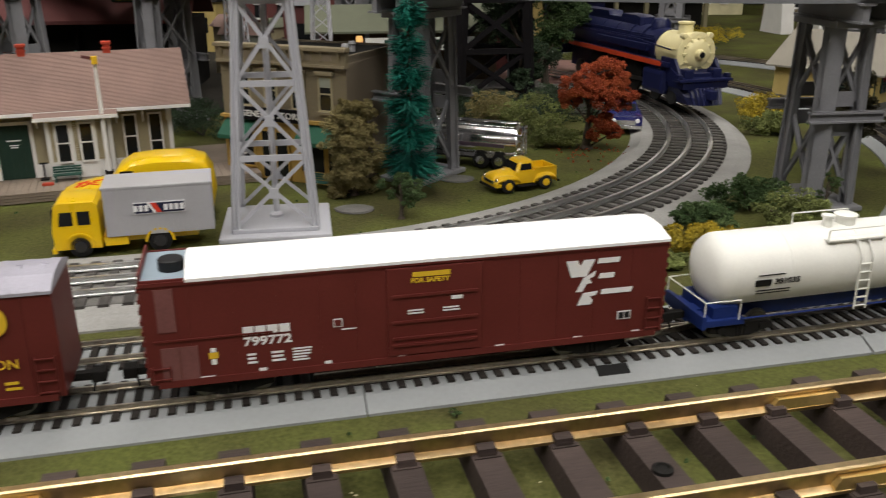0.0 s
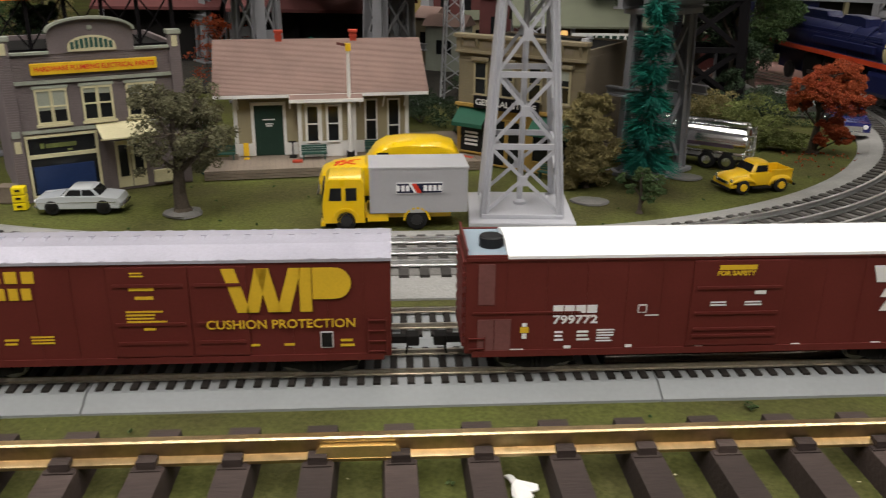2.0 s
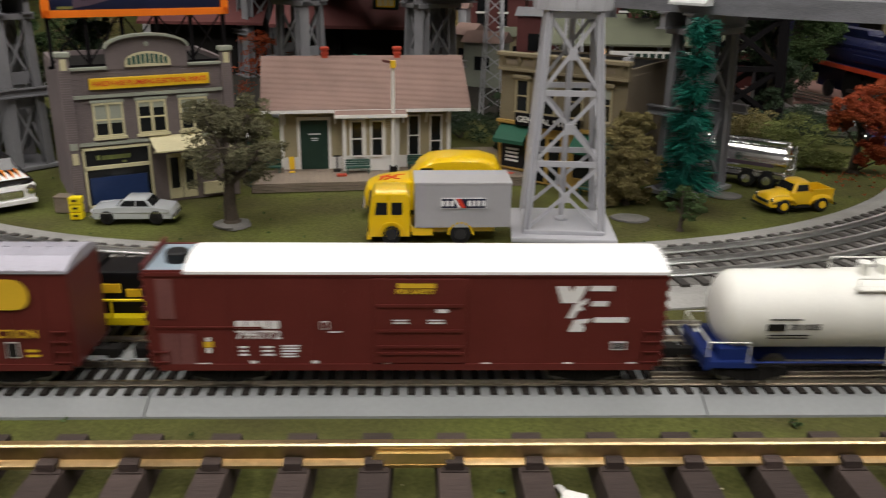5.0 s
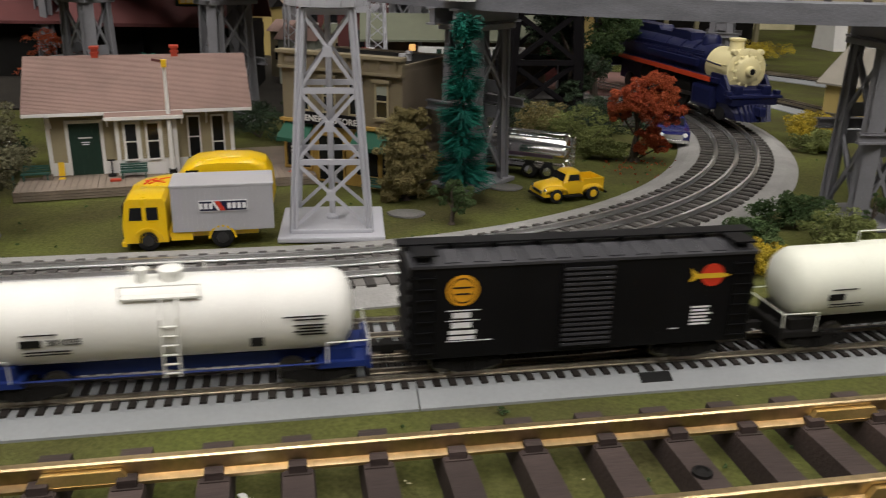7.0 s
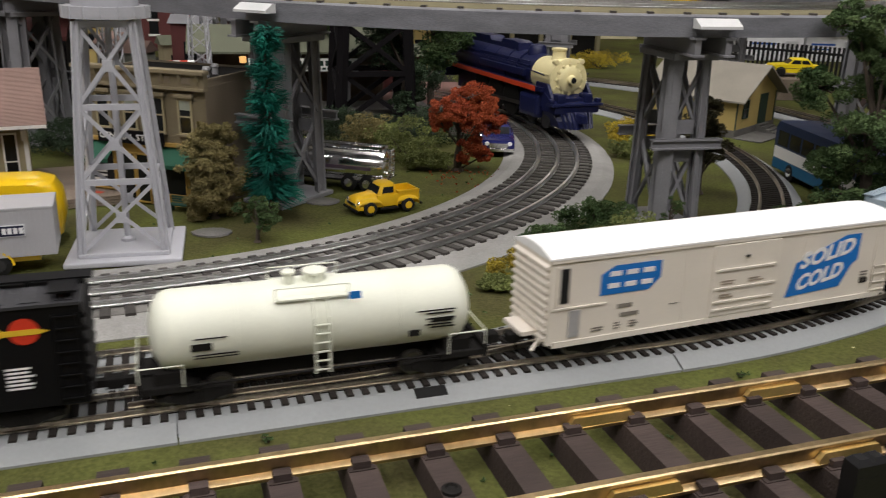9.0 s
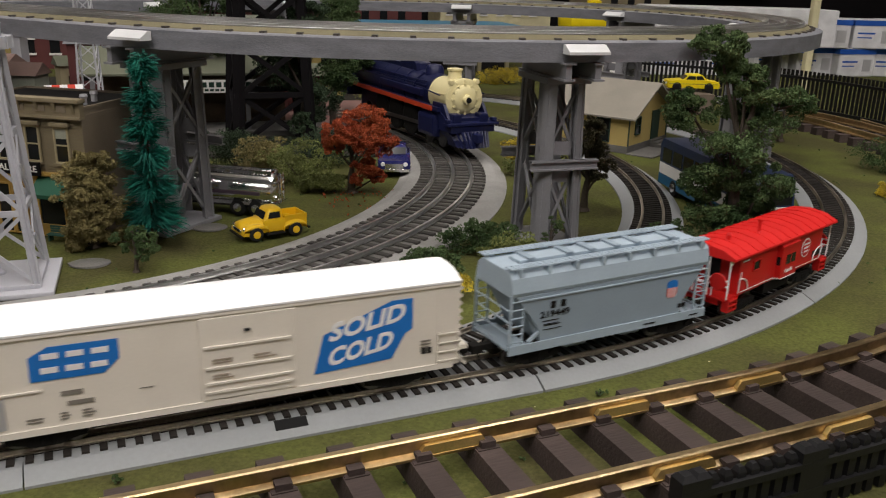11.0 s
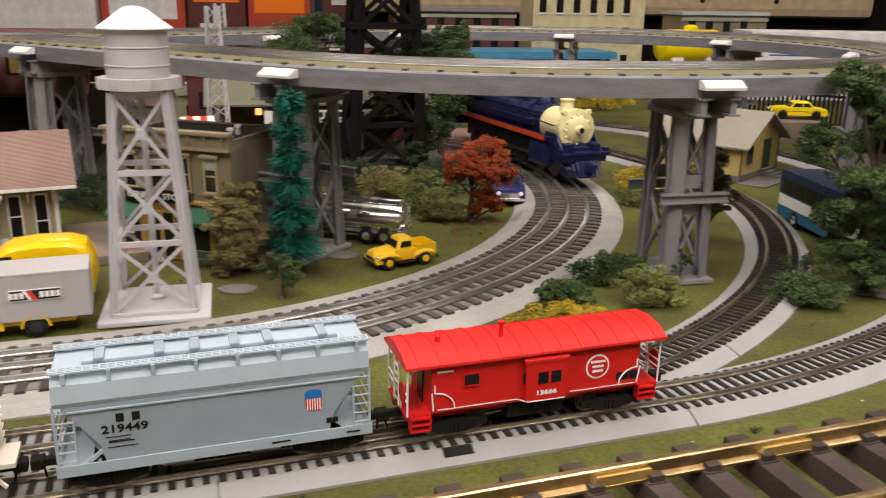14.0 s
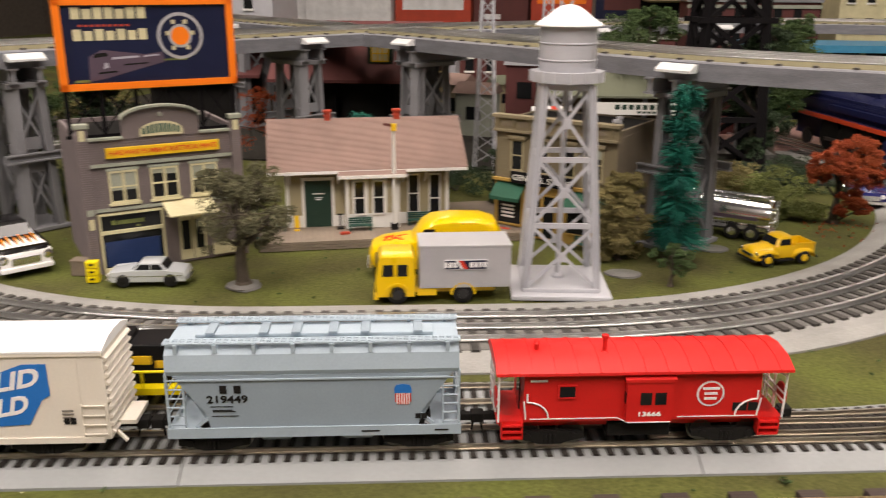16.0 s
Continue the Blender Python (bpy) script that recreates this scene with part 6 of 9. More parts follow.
# --- general store: facade ends at its right front corner; x along the facade towards that corner
st = thing("general_store", pose(-0.0700, 0.6150, 0, 0, 0, -23.0), "tan two-storey general store with bracketed cornice and green awnings", "shop building")
W, HT = 0.1100, 0.1035
part("wall", bx(-W, 0, 0.001, 0.085, 0, HT - 0.008), "store_side", st)
bm = bmesh.new()
courses(bm, -W, 0, 0.0490, 0.0900, 0.0020, 0.001, 0.0004, 0.22)
tagged(part("siding", bm, "store_tan", st), kind="stuff")
bm = bmesh.new()
courses(bm, 0.0, 0.085, 0.002, 0.0925, 0.0016, 0.0, 0.0004, 0.25)
tagged(part("brickwork", bm, "store_side", st, m=pose(0, 0, 0, 0, 0, 90)), kind="stuff")
part("cornice", bx(-W - 0.002, 0.002, -0.0050, 0.004, HT - 0.0030, HT, bevel=0.0006), "store_tan", st)
part("frieze", bx(-W - 0.001, 0.001, -0.0022, 0.003, HT - 0.0125, HT - 0.0028), "store_tan", st)
part("cornice_rail", bx(-W - 0.001, 0.001, -0.0036, 0.003, HT - 0.0145, HT - 0.0125), "store_tan", st)
for i in range(8):
    x = -W + 0.004 + i * (W - 0.008) / 7
    bm = bmesh.new()
    poly(bm, [(-0.0020, HT - 0.0115), (-0.0032, HT - 0.0080), (-0.0046, HT - 0.0032), (-0.0020, HT - 0.0032)], 0, x - 0.0012, x + 0.0012)
    part("cornice_bracket", bm, "store_tan", st)
for i in range(6):
    ob = part("dentil", bx(-W + 0.0065 + i * 0.0167, -W + 0.0165 + i * 0.0167, -0.0028, -0.0020, HT - 0.0098, HT - 0.0052), "store_side", st)
for i, x in enumerate((-0.0940, -0.0700, -0.0460, -0.0222)):
    sash(st, x, x + 0.0095, 0.0575, 0.0815, 0.0003, "siding_tan", bars_x=0, bars_z=1, fw=0.0013, blind=0.3 if i % 2 else 0.0)
    part("window_hood", bx(x - 0.0030, x + 0.0125, -0.0030, 0.001, 0.0832, 0.0862, bevel=0.0006), "store_tan", st)
    part("sill", bx(x - 0.0022, x + 0.0117, -0.0026, 0.001, 0.0548, 0.0563), "store_tan", st)
part("belt", bx(-W - 0.001, 0.001, -0.0030, 0.001, 0.0468, 0.0490), "store_trim", st)
part("lower_front", bx(-W, 0, -0.0004, 0.001, 0.0, 0.0468), "store_trim", st)
sg = part("sign", bx(-0.0925, -0.0350, -0.0052, -0.0030, 0.0465, 0.0565, bevel=0.0004), "timber_black", st)
lettering("sign_lettering", "GENERAL STORE", 0.0066, pose(-0.0637, -0.0053, 0.0515), "trim_white", sg, 0.0535, 0.0001)
for x0, x1 in ((-W + 0.002, -0.0800), (-0.0400, -0.0050)):
    bm = bmesh.new()
    poly(bm, [(-0.0005, 0.0455), (-0.0130, 0.0350), (-0.0130, 0.0320), (-0.0125, 0.0320), (-0.0125, 0.0346), (-0.0005, 0.0445)], 0, x0, x1)
    part("awning", bm, "awning_green", st)
for x0, x1, z0 in ((-0.1060, -0.0830, 0.010), (-0.0750, -0.0650, 0.002), (-0.0620, -0.0520, 0.002), (-0.0400, -0.0200, 0.010), (-0.0165, -0.0060, 0.004)):
    sash(st, x0, x1, z0, 0.0380, -0.0010, "store_trim", bars_x=0, bars_z=0, fw=0.0012, name="shop_window")
part("roof", bx(-W + 0.002, -0.002, 0.004, 0.083, HT - 0.0082, HT - 0.0075), "soot", st)
bm = bmesh.new()
for a in ((-W, -W + 0.002, 0.004, 0.085), (-0.002, 0.0, 0.004, 0.085), (-W, 0, 0.083, 0.085)):
    box(bm, *a, HT - 0.009, HT - 0.006)
part("parapet_wall", bm, "store_side", st)
for x, y in ((-0.012, 0.022), (-0.016, 0.040)):
    bm = bmesh.new()
    turned(bm, [(0.0022, 0), (0.0022, 0.005), (0.0030, 0.006), (0.0026, 0.008)], pose(x, y, HT - 0.0078), 10)
    part("roof_vent", bm, "box_silver", st)
SM = pose(-0.0700, 0.6150, 0, 0, 0, -23.0)
ob = bars("window_print", [(-0.1010, -0.0890, 0.0250 - 0.0032 * k, 0.0268 - 0.0032 * k) for k in range(4)], "trim_white", st)
ob.matrix_basis = pose(0, -0.0032, 0)
bench(SM @ pose(-0.020, -0.008, 0.0), "dark green bench outside the store")
small("goods_crate", SM @ pose(-0.094, -0.010, 0), "wooden crates of produce outside the store", "crate", lambda t: [part("crate_body", bx(-0.006 + 0.0, 0.006, -0.003, 0.003, 0, 0.006), "plank_brown", t), part("produce", bx(-0.005, 0.005, -0.0025, 0.0025, 0.006, 0.0075, bevel=0.0007), "chimney_red", t)])

# --- silver water tower
TW = pose(-0.1085, 0.5275, 0, 0, 0, 9.0)
tw = thing("water_tower", TW, "silver lattice water tower with conical roof", "water tower")
part("base", bx(-0.0345, 0.0345, -0.0345, 0.0345, 0.0, 0.0035, bevel=0.001), "tower_grey", tw)
part("base_step", bx(-0.0265, 0.0265, -0.0265, 0.0265, 0.0034, 0.0062, bevel=0.0006), "tower_grey", tw)
LV = (0.0060, 0.0500, 0.0950, 0.1425)


def leg_at(z):
    return 0.0240 - (0.0240 - 0.0148) * (z - 0.006) / 0.1365


for sx in (-1, 1):
    for sy in (-1, 1):
        bm = bmesh.new()
        a, b = leg_at(0.004), leg_at(0.1440)
        beam(bm, (sx * a, sy * a, 0.004), (sx * b, sy * b, 0.1440), 0.0042, 0.0016)
        beam(bm, (sx * (a + 0.0013), sy * a, 0.004), (sx * (b + 0.0013), sy * b, 0.1440), 0.0014, 0.0042)
        part("leg", bm, "tower_grey", tw)
for za, zb in zip(LV, LV[1:]):
    ka, kb = leg_at(za), leg_at(zb)
    for rot in range(4):
        R = Matrix.Rotation(rot * math.pi / 2, 4, "Z")
        bm = bmesh.new()
        for q in (-1, 1):
            beam(bm, R @ Vector((q * ka, -ka, za + 0.001)), R @ Vector((-q * kb, -kb, zb - 0.001)), 0.0012, 0.0022)
        part("brace", bm, "tower_grey", tw)
        km = (ka + kb) / 2
        bm = bmesh.new()
        box(bm, -0.0028, 0.0028, -km - 0.0012, -km + 0.0006, (za + zb) / 2 - 0.0032, (za + zb) / 2 + 0.0032, R)
        part("gusset", bm, "tower_grey", tw)
        bm = bmesh.new()
        box(bm, -kb, kb, -kb - 0.0010, -kb + 0.0010, zb - 0.0018, zb + 0.0018, R)
        part("girder", bm, "tower_grey", tw)
bm = bmesh.new()
rod(bm, (0, 0, 0.005), (0, 0, 0.150), 0.0020, 0.0020, 10)
turned(bm, [(0.0045, 0.0062), (0.0045, 0.008), (0.0025, 0.0095)], None, 14)
part("riser", bm, "tower_grey", tw)
bm = bmesh.new()
turned(bm, [(0.0100, 0.1430), (0.0165, 0.1450), (0.0190, 0.1490), (0.0190, 0.1590), (0.0195, 0.1593), (0.0195, 0.1599), (0.0190, 0.1602), (0.0190, 0.1698), (0.0195, 0.1701), (0.0195, 0.1707), (0.0190, 0.1710), (0.0190, 0.1805), (0.0194, 0.1815)], None, 36)
part("tank", bm, "tower_grey", tw, smooth=True)
bm = bmesh.new()
prof = [(0.0226, 0.1812), (0.0226, 0.1820), (0.0150, 0.1872), (0.0092, 0.1918), (0.0055, 0.1938), (0.0020, 0.1946)]
turned(bm, prof, None, 14)
part("roof", bm, "roof_white", tw)
bm = bmesh.new()
turned(bm, [(0.0180, 0.1455), (0.0245, 0.1455), (0.0245, 0.1467), (0.0180, 0.1467)], None, 16)
bal = part("balcony", bm, "tower_grey", tw)
bm = bmesh.new()
turned(bm, [(0.0242, 0.1467), (0.0246, 0.1467), (0.0246, 0.1523), (0.0242, 0.1523)], None, 16)
for i in range(16):
    a = 2 * math.pi * i / 16
    rod(bm, (0.0248 * math.cos(a), 0.0248 * math.sin(a), 0.1455), (0.0248 * math.cos(a), 0.0248 * math.sin(a), 0.1527), 0.0006, seg=5)
part("railing", bm, "tower_grey", bal)

# --- yellow farm house with a grey roof
ho = thing("yellow_house", pose(0.4600, 0.9070, 0, 0, 0, 43.0), "small yellow house with grey-brown gable roof and steps", "house")
gw, gl = 0.112, 0.112
bm = bmesh.new()
poly(bm, [(0, 0.008), (gw, 0.008), (gw, 0.0460), (gw / 2, 0.0740), (0, 0.0460)], 1, 0.0, gl)
part("wall", bm, "house_yellow", ho)
part("foundation", bx(-0.001, gw + 0.001, -0.001, gl, 0, 0.0085), "rock", ho)
bm = bmesh.new()
poly(bm, [(-0.009, 0.0405), (gw / 2, 0.0765), (gw + 0.009, 0.0405), (gw + 0.009, 0.0425), (gw / 2, 0.0788), (-0.009, 0.0425)], 1, -0.012, gl + 0.008)
part("roof", bm, "house_roof", ho)
sash(ho, 0.018, 0.030, 0.0210, 0.0400, -0.0004, "door_green", bars_x=0)
d = part("door", bx(0.064, 0.086, -0.0010, 0.001, 0.009, 0.0440), "door_green", ho)
bm = bmesh.new()
for i in range(4):
    box(bm, 0.060, 0.090, -0.0060 * (4 - i), -0.0002, 0.0022 * i, 0.0022 * (i + 1))
part("steps", bm, "rock", ho)
part("doorstep_slab", bx(-0.004, 0.100, -0.034, -0.001, 0, 0.0010), "rock", ho)
for x in (0.0012, gw - 0.0012):
    part("corner_board", bx(x - 0.0012, x + 0.0012, -0.0009, 0.0, 0.008, 0.0445), "door_green", ho)
w = sash(ho, 0.02, 0.036, 0.012, 0.0380, 0.0, "door_green", bars_x=0)
w.matrix_basis = pose(0, 0.060, 0, 0, 0, -90)

# ---- road vehicles ----


def side_shell(bm, prof, hw, tuck=0.9, round_=0.06):
    """A body from its side profile (x, z): four rings across the width, the outer ones drawn in."""
    cx = sum(p[0] for p in prof) / len(prof)
    cz = sum(p[1] for p in prof) / len(prof)
    rings = []
    for y, k in ((-hw, 1 - round_), (-hw * tuck, 1.0), (hw * tuck, 1.0), (hw, 1 - round_)):
        rings.append([Vector((cx + (p[0] - cx) * k, y, cz + (p[1] - cz) * k)) for p in prof])
    loft(bm, rings)


def wheels(t, xs, hw, r, w=0.0035, hub="chrome", group=None):
    for x in xs:
        for sy in (-1, 1):
            bm = bmesh.new()
            ya, yb = sy * (hw - w), sy * hw
            turned(bm, [(r * 0.8, 0), (r, w * 0.2), (r, w * 0.8), (r * 0.85, w)], Matrix.Translation((x, ya, r)) @ Matrix.Rotation(radians(90 if sy < 0 else -90), 4, "X"), 20)
            wh = part("wheel", bm, "tyre", t, smooth=True)
            bm = bmesh.new()
            turned(bm, [(r * 0.55, 0), (r * 0.5, w * 0.25), (r * 0.15, w * 0.3)], Matrix.Translation((x, sy * hw * 0.985, r)) @ Matrix.Rotation(radians(90 if sy < 0 else -90), 4, "X"), 14)
            part("hub", bm, hub, wh)


def arch(t, x, z, r, y, material, w=0.0012):
    """A wheel-arch lip."""
    bm = bmesh.new()
    prev = None
    for k in range(9):
        a = math.pi * k / 8
        q = (x + r * math.cos(a), y, z + r * math.sin(a))
        if prev:
            beam(bm, prev, q, w * 1.6, w)
        prev = q
    return part("wheel_arch", bm, material, t)


def panes(t, quads, y, material="glass_dark", name="side_window"):
    for q in quads:
        for sy in (-1, 1):
            bm = bmesh.new()
            poly(bm, q, 1, min(sy * y, sy * (y + 0.0004)), max(sy * y, sy * (y + 0.0004)))
            part(name, bm, material, t)


# yellow cab-over truck with a silver container; x points forward (to the left of the street)
tr = thing("box_truck", pose(-0.1843, 0.4885, 0, 0, 0, 195.0), "yellow cab-over toy truck carrying a ribbed silver box", "truck")
bm = bmesh.new()
side_shell(bm, [(0.0205, 0.0050), (0.0465, 0.0050), (0.0472, 0.0165), (0.0448, 0.0315), (0.0425, 0.0338), (0.0225, 0.0338), (0.0205, 0.0315)], 0.0150, 0.92, 0.03)
cab = part("cab", bm, "truck_yellow", tr, smooth=True)
panes(cab, [[(0.0350, 0.0200), (0.0430, 0.0200), (0.0418, 0.0282), (0.0350, 0.0282)], [(0.0255, 0.0200), (0.0325, 0.0200), (0.0325, 0.0282), (0.0255, 0.0282)]], 0.0147)
bm = bmesh.new()
poly(bm, [(-0.0120, 0.0190), (0.0120, 0.0190), (0.0115, 0.0290), (-0.0115, 0.0290)], 0, 0.0456, 0.0468)
part("windscreen", bm, "glass_dark", cab)
part("grille", bx(0.0462, 0.0476, -0.0105, 0.0105, 0.0075, 0.0150), "soot", cab)
part("bumper", bx(0.0455, 0.0482, -0.0148, 0.0148, 0.0035, 0.0062), "truck_yellow", cab)
part("chassis", bx(-0.0340, 0.0250, -0.0100, 0.0100, 0.0070, 0.0110), "truck_yellow", tr)
part("fuel_tank", bx(0.0060, 0.0190, -0.0145, 0.0145, 0.0060, 0.0110), "truck_yellow", tr)
part("exhaust", bx(0.0205, 0.0228, -0.0140, -0.0115, 0.0100, 0.0280), "soot", tr)
wheels(tr, (0.0325, -0.0120), 0.0150, 0.0068, hub="steel_dark")
arch(tr, 0.0325, 0.0068, 0.0080, -0.0150, "truck_yellow"), arch(tr, 0.0325, 0.0068, 0.0080, 0.0150, "truck_yellow")
arch(tr, -0.0120, 0.0068, 0.0080, -0.0150, "truck_yellow"), arch(tr, -0.0120, 0.0068, 0.0080, 0.0150, "truck_yellow")
cont = part("container", bx(-0.0440, 0.0175, -0.0158, 0.0158, 0.0115, 0.0408, bevel=0.0006), "box_silver", tr)
for i in range(21):
    x = -0.0425 + i * 0.00285
    for sy in (-1, 1):
        part("container_rib", bx(x - 0.0006, x + 0.0006, min(sy * 0.0157, sy * 0.0163), max(sy * 0.0157, sy * 0.0161), 0.0130, 0.0390), "box_silver", cont)
part("container_roof", bx(-0.0445, 0.0180, -0.0162, 0.0162, 0.0398, 0.0415, bevel=0.0005), "box_silver", cont)
part("sign_panel", bx(-0.0280, 0.0010, 0.0163, 0.0167, 0.0245, 0.0315), "white_print", cont)
part("sign_panel", bx(-0.0276, 0.0006, 0.0166, 0.0169, 0.0250, 0.0310), "navy", cont)
bm = bmesh.new()
for x in (-0.0262, -0.0232, -0.0202, -0.0172, -0.0062, -0.0032, -0.0002):
    box(bm, x - 0.0011, x + 0.0011, 0.0169, 0.0171, 0.0262, 0.0298)
part("sign_print", bm, "white_print", cont)
bm = bmesh.new()
poly(bm, [(-0.0150, 0.0250), (-0.0120, 0.0250), (-0.0085, 0.0310), (-0.0115, 0.0310)], 1, 0.0169, 0.0171)
part("sign_slash", bm, "red_print", cont)
bm = bmesh.new()
poly(bm, [(-0.0118, 0.0250), (-0.0102, 0.0250), (-0.0067, 0.0310), (-0.0083, 0.0310)], 1, 0.0169, 0.0171)
part("sign_slash", bm, "white_print", cont)

# round yellow delivery van behind it
va = thing("delivery_van", pose(-0.1950, 0.5420, 0, 0, 0, 195.0) @ Matrix.Diagonal((1.22, 1.06, 1.0, 1.0)), "rounded yellow 1950s toy delivery van", "van")
bm = bmesh.new()
VAN = [(-0.0330, 0.0060), (0.0420, 0.0060), (0.0452, 0.0100), (0.0455, 0.0170), (0.0435, 0.0225), (0.0380, 0.0255), (0.0300, 0.0270), (0.0195, 0.0285), (0.0165, 0.0330), (0.0130, 0.0390), (0.0070, 0.0430), (-0.0050, 0.0445), (-0.0230, 0.0440), (-0.0310, 0.0410), (-0.0345, 0.0340), (-0.0358, 0.0200)]
cx, cz = 0.0, 0.018
loft(bm, [[Vector((cx + (x - cx) * k, y, cz + (z - cz) * k)) for x, z in VAN] for y, k in ((-0.0165, 0.80), (-0.0160, 0.90), (-0.0135, 0.965), (-0.0080, 0.995), (0.0, 1.0), (0.0080, 0.995), (0.0135, 0.965), (0.0160, 0.90), (0.0165, 0.80))])
vb = part("body", bm, "truck_yellow", va, smooth=True)
panes(va, [[(0.0060, 0.0290), (0.0150, 0.0290), (0.0125, 0.0375), (0.0060, 0.0375)]], 0.0163)
wheels(va, (0.0290, -0.0190), 0.0170, 0.0075, hub="car_silver")
for x, y, g in ((0.031, 0.004, 40), (0.029, 0.001, -25), (0.033, -0.003, 30), (0.027, 0.006, -50), (0.035, 0.002, 70), (0.025, -0.002, 10)):
    part("bonnet_flame", bx(-0.0035, 0.0035, -0.0006, 0.0006, -0.0002, 0.0003, pose(x, y, 0.0272 - (x - 0.029) * 0.14, 0, 5, g)), "red_print", va)
part("bumper", bx(0.0440, 0.0465, -0.0150, 0.0150, 0.0060, 0.0085), "chrome", va)

# yellow 1950s pickup
pk = thing("pickup_truck", pose(0.0580, 0.6180, 0, 0, 0, 205.0) @ Matrix.Scale(0.92, 4), "yellow 1950s toy pickup truck with chrome grille", "pickup truck")
bm = bmesh.new()
for x0, x1, hw in ((-0.0085, 0.0105, 0.0112), (-0.0275, -0.0085, 0.0098)):
    box(bm, x0, x1, -hw, hw, 0.0060, 0.0160 if x0 > -0.02 else 0.0100, bevel=0.0008)
part("body", bm, "pickup_yellow", pk, smooth=True)
bm = bmesh.new()
loft(bm, [[Vector((x, w * math.cos(a), z0 + (z1 - z0) * max(math.sin(a), 0) ** 0.45)) for a in [math.pi * k / 14 for k in range(15)]] for x, w, z0, z1 in ((0.0095, 0.0108, 0.0070, 0.0176), (0.0150, 0.0096, 0.0070, 0.0172), (0.0220, 0.0086, 0.0070, 0.0164), (0.0262, 0.0080, 0.0070, 0.0152), (0.0282, 0.0074, 0.0072, 0.0130), (0.0287, 0.0066, 0.0075, 0.0115))])
hd = part("bonnet", bm, "pickup_yellow", pk, smooth=True)
bm = bmesh.new()
loft(bm, [[Vector((cx + a * math.copysign(abs(math.cos(u)) ** 0.5, math.cos(u)), bw * math.copysign(abs(math.sin(u)) ** 0.5, math.sin(u)), z)) for u in [2 * math.pi * k / 24 for k in range(24)]] for cx, a, bw, z in ((0.0012, 0.0096, 0.0112, 0.0155), (0.0008, 0.0090, 0.0108, 0.0172), (-0.0002, 0.0074, 0.0100, 0.0215), (-0.0006, 0.0064, 0.0090, 0.0238), (-0.0008, 0.0045, 0.0065, 0.0249))])
part("cab", bm, "pickup_yellow", pk, smooth=True)
bm = bmesh.new()
poly(bm, [(-0.0090, 0), (0.0090, 0), (0.0078, 0.0062), (-0.0078, 0.0062)], 0, -0.0003, 0.0005, pose(0.0101, 0, 0.0170, 0, -26, 0))
part("windscreen", bm, "glass_dark", pk)
for sy in (-1, 1):
    bm = bmesh.new()
    poly(bm, [(-0.0042, 0), (0.0062, 0), (0.0045, 0.0050), (-0.0042, 0.0050)], 1, -0.0004, 0.0004, Matrix.Translation((0, sy * 0.0107, 0.0172)) @ Matrix.Rotation(radians(12 * sy), 4, "X"))
    part("side_window", bm, "glass_dark", pk)
    part("running_board", bx(-0.0075, 0.0085, min(sy * 0.0100, sy * 0.0138), max(sy * 0.0100, sy * 0.0138), 0.0042, 0.0054), "soot", pk)
    bm = bmesh.new()
    beam(bm, (-0.0280, sy * 0.0102, 0.0172), (-0.0085, sy * 0.0102, 0.0172), 0.0012, 0.0016)
    box(bm, -0.0278, -0.0085, min(sy * 0.0092, sy * 0.0102), max(sy * 0.0092, sy * 0.0102), 0.0098, 0.0172)
    part("bed_side", bm, "pickup_yellow", pk)
    rings = []
    for f in range(13):
        u = math.pi * f / 12
        rings.append([Vector((0.0175 + 0.0112 * math.cos(u), sy * y, 0.0060 + (0.0080 + dz) * math.sin(u) ** 0.6)) for y, dz in ((0.0080, 0.0), (0.0105, 0.0), (0.0122, -0.0008), (0.0130, -0.0020), (0.0128, -0.0034), (0.0080, -0.0034))])
    bm = bmesh.new()
    loft(bm, rings)
    mg = part("front_mudguard", bm, "pickup_yellow", pk, smooth=True)
    bm = bmesh.new()
    loft(bm, [[Vector((-0.0170 + (v.x - 0.0175) * 0.92, v.y, v.z - 0.0004)) for v in ring] for ring in rings])
    part("rear_mudguard", bm, "pickup_yellow", pk, smooth=True)
    bm = bmesh.new()
    turned(bm, [(0.0019, 0), (0.0017, 0.0006), (0.0008, 0.0010)], Matrix.Translation((0.0272, sy * 0.0106, 0.0108)) @ Matrix.Rotation(radians(90), 4, "Y"), 14)
    part("headlight", bm, "chrome", mg)
part("tailgate", bx(-0.0285, -0.0275, -0.0100, 0.0100, 0.0080, 0.0176), "pickup_yellow", pk)
part("bed_head", bx(-0.0092, -0.0084, -0.0100, 0.0100, 0.0100, 0.0176), "pickup_yellow", pk)
part("bed_floor", bx(-0.0275, -0.0090, -0.0092, 0.0092, 0.0101, 0.0108), "truck_yellow", pk)
part("front_apron", bx(0.0225, 0.0282, -0.0120, 0.0120, 0.0050, 0.0078, bevel=0.0006), "pickup_yellow", pk)
wheels(pk, (0.0175, -0.0170), 0.0136, 0.0058, hub="pickup_yellow")
part("bumper", bx(0.0290, 0.0304, -0.0132, 0.0132, 0.0040, 0.0058, bevel=0.0004), "soot", pk)
part("rear_bumper", bx(-0.0304, -0.0288, -0.0128, 0.0128, 0.0048, 0.0066, bevel=0.0004), "soot", pk)
gr = part("grille", bx(0.0278, 0.0292, -0.0088, 0.0088, 0.0078, 0.0104, bevel=0.0003), "chrome", pk)
part("grille_slot", bx(0.0289, 0.0294, -0.0050, 0.0050, 0.0082, 0.0098), "soot", gr)


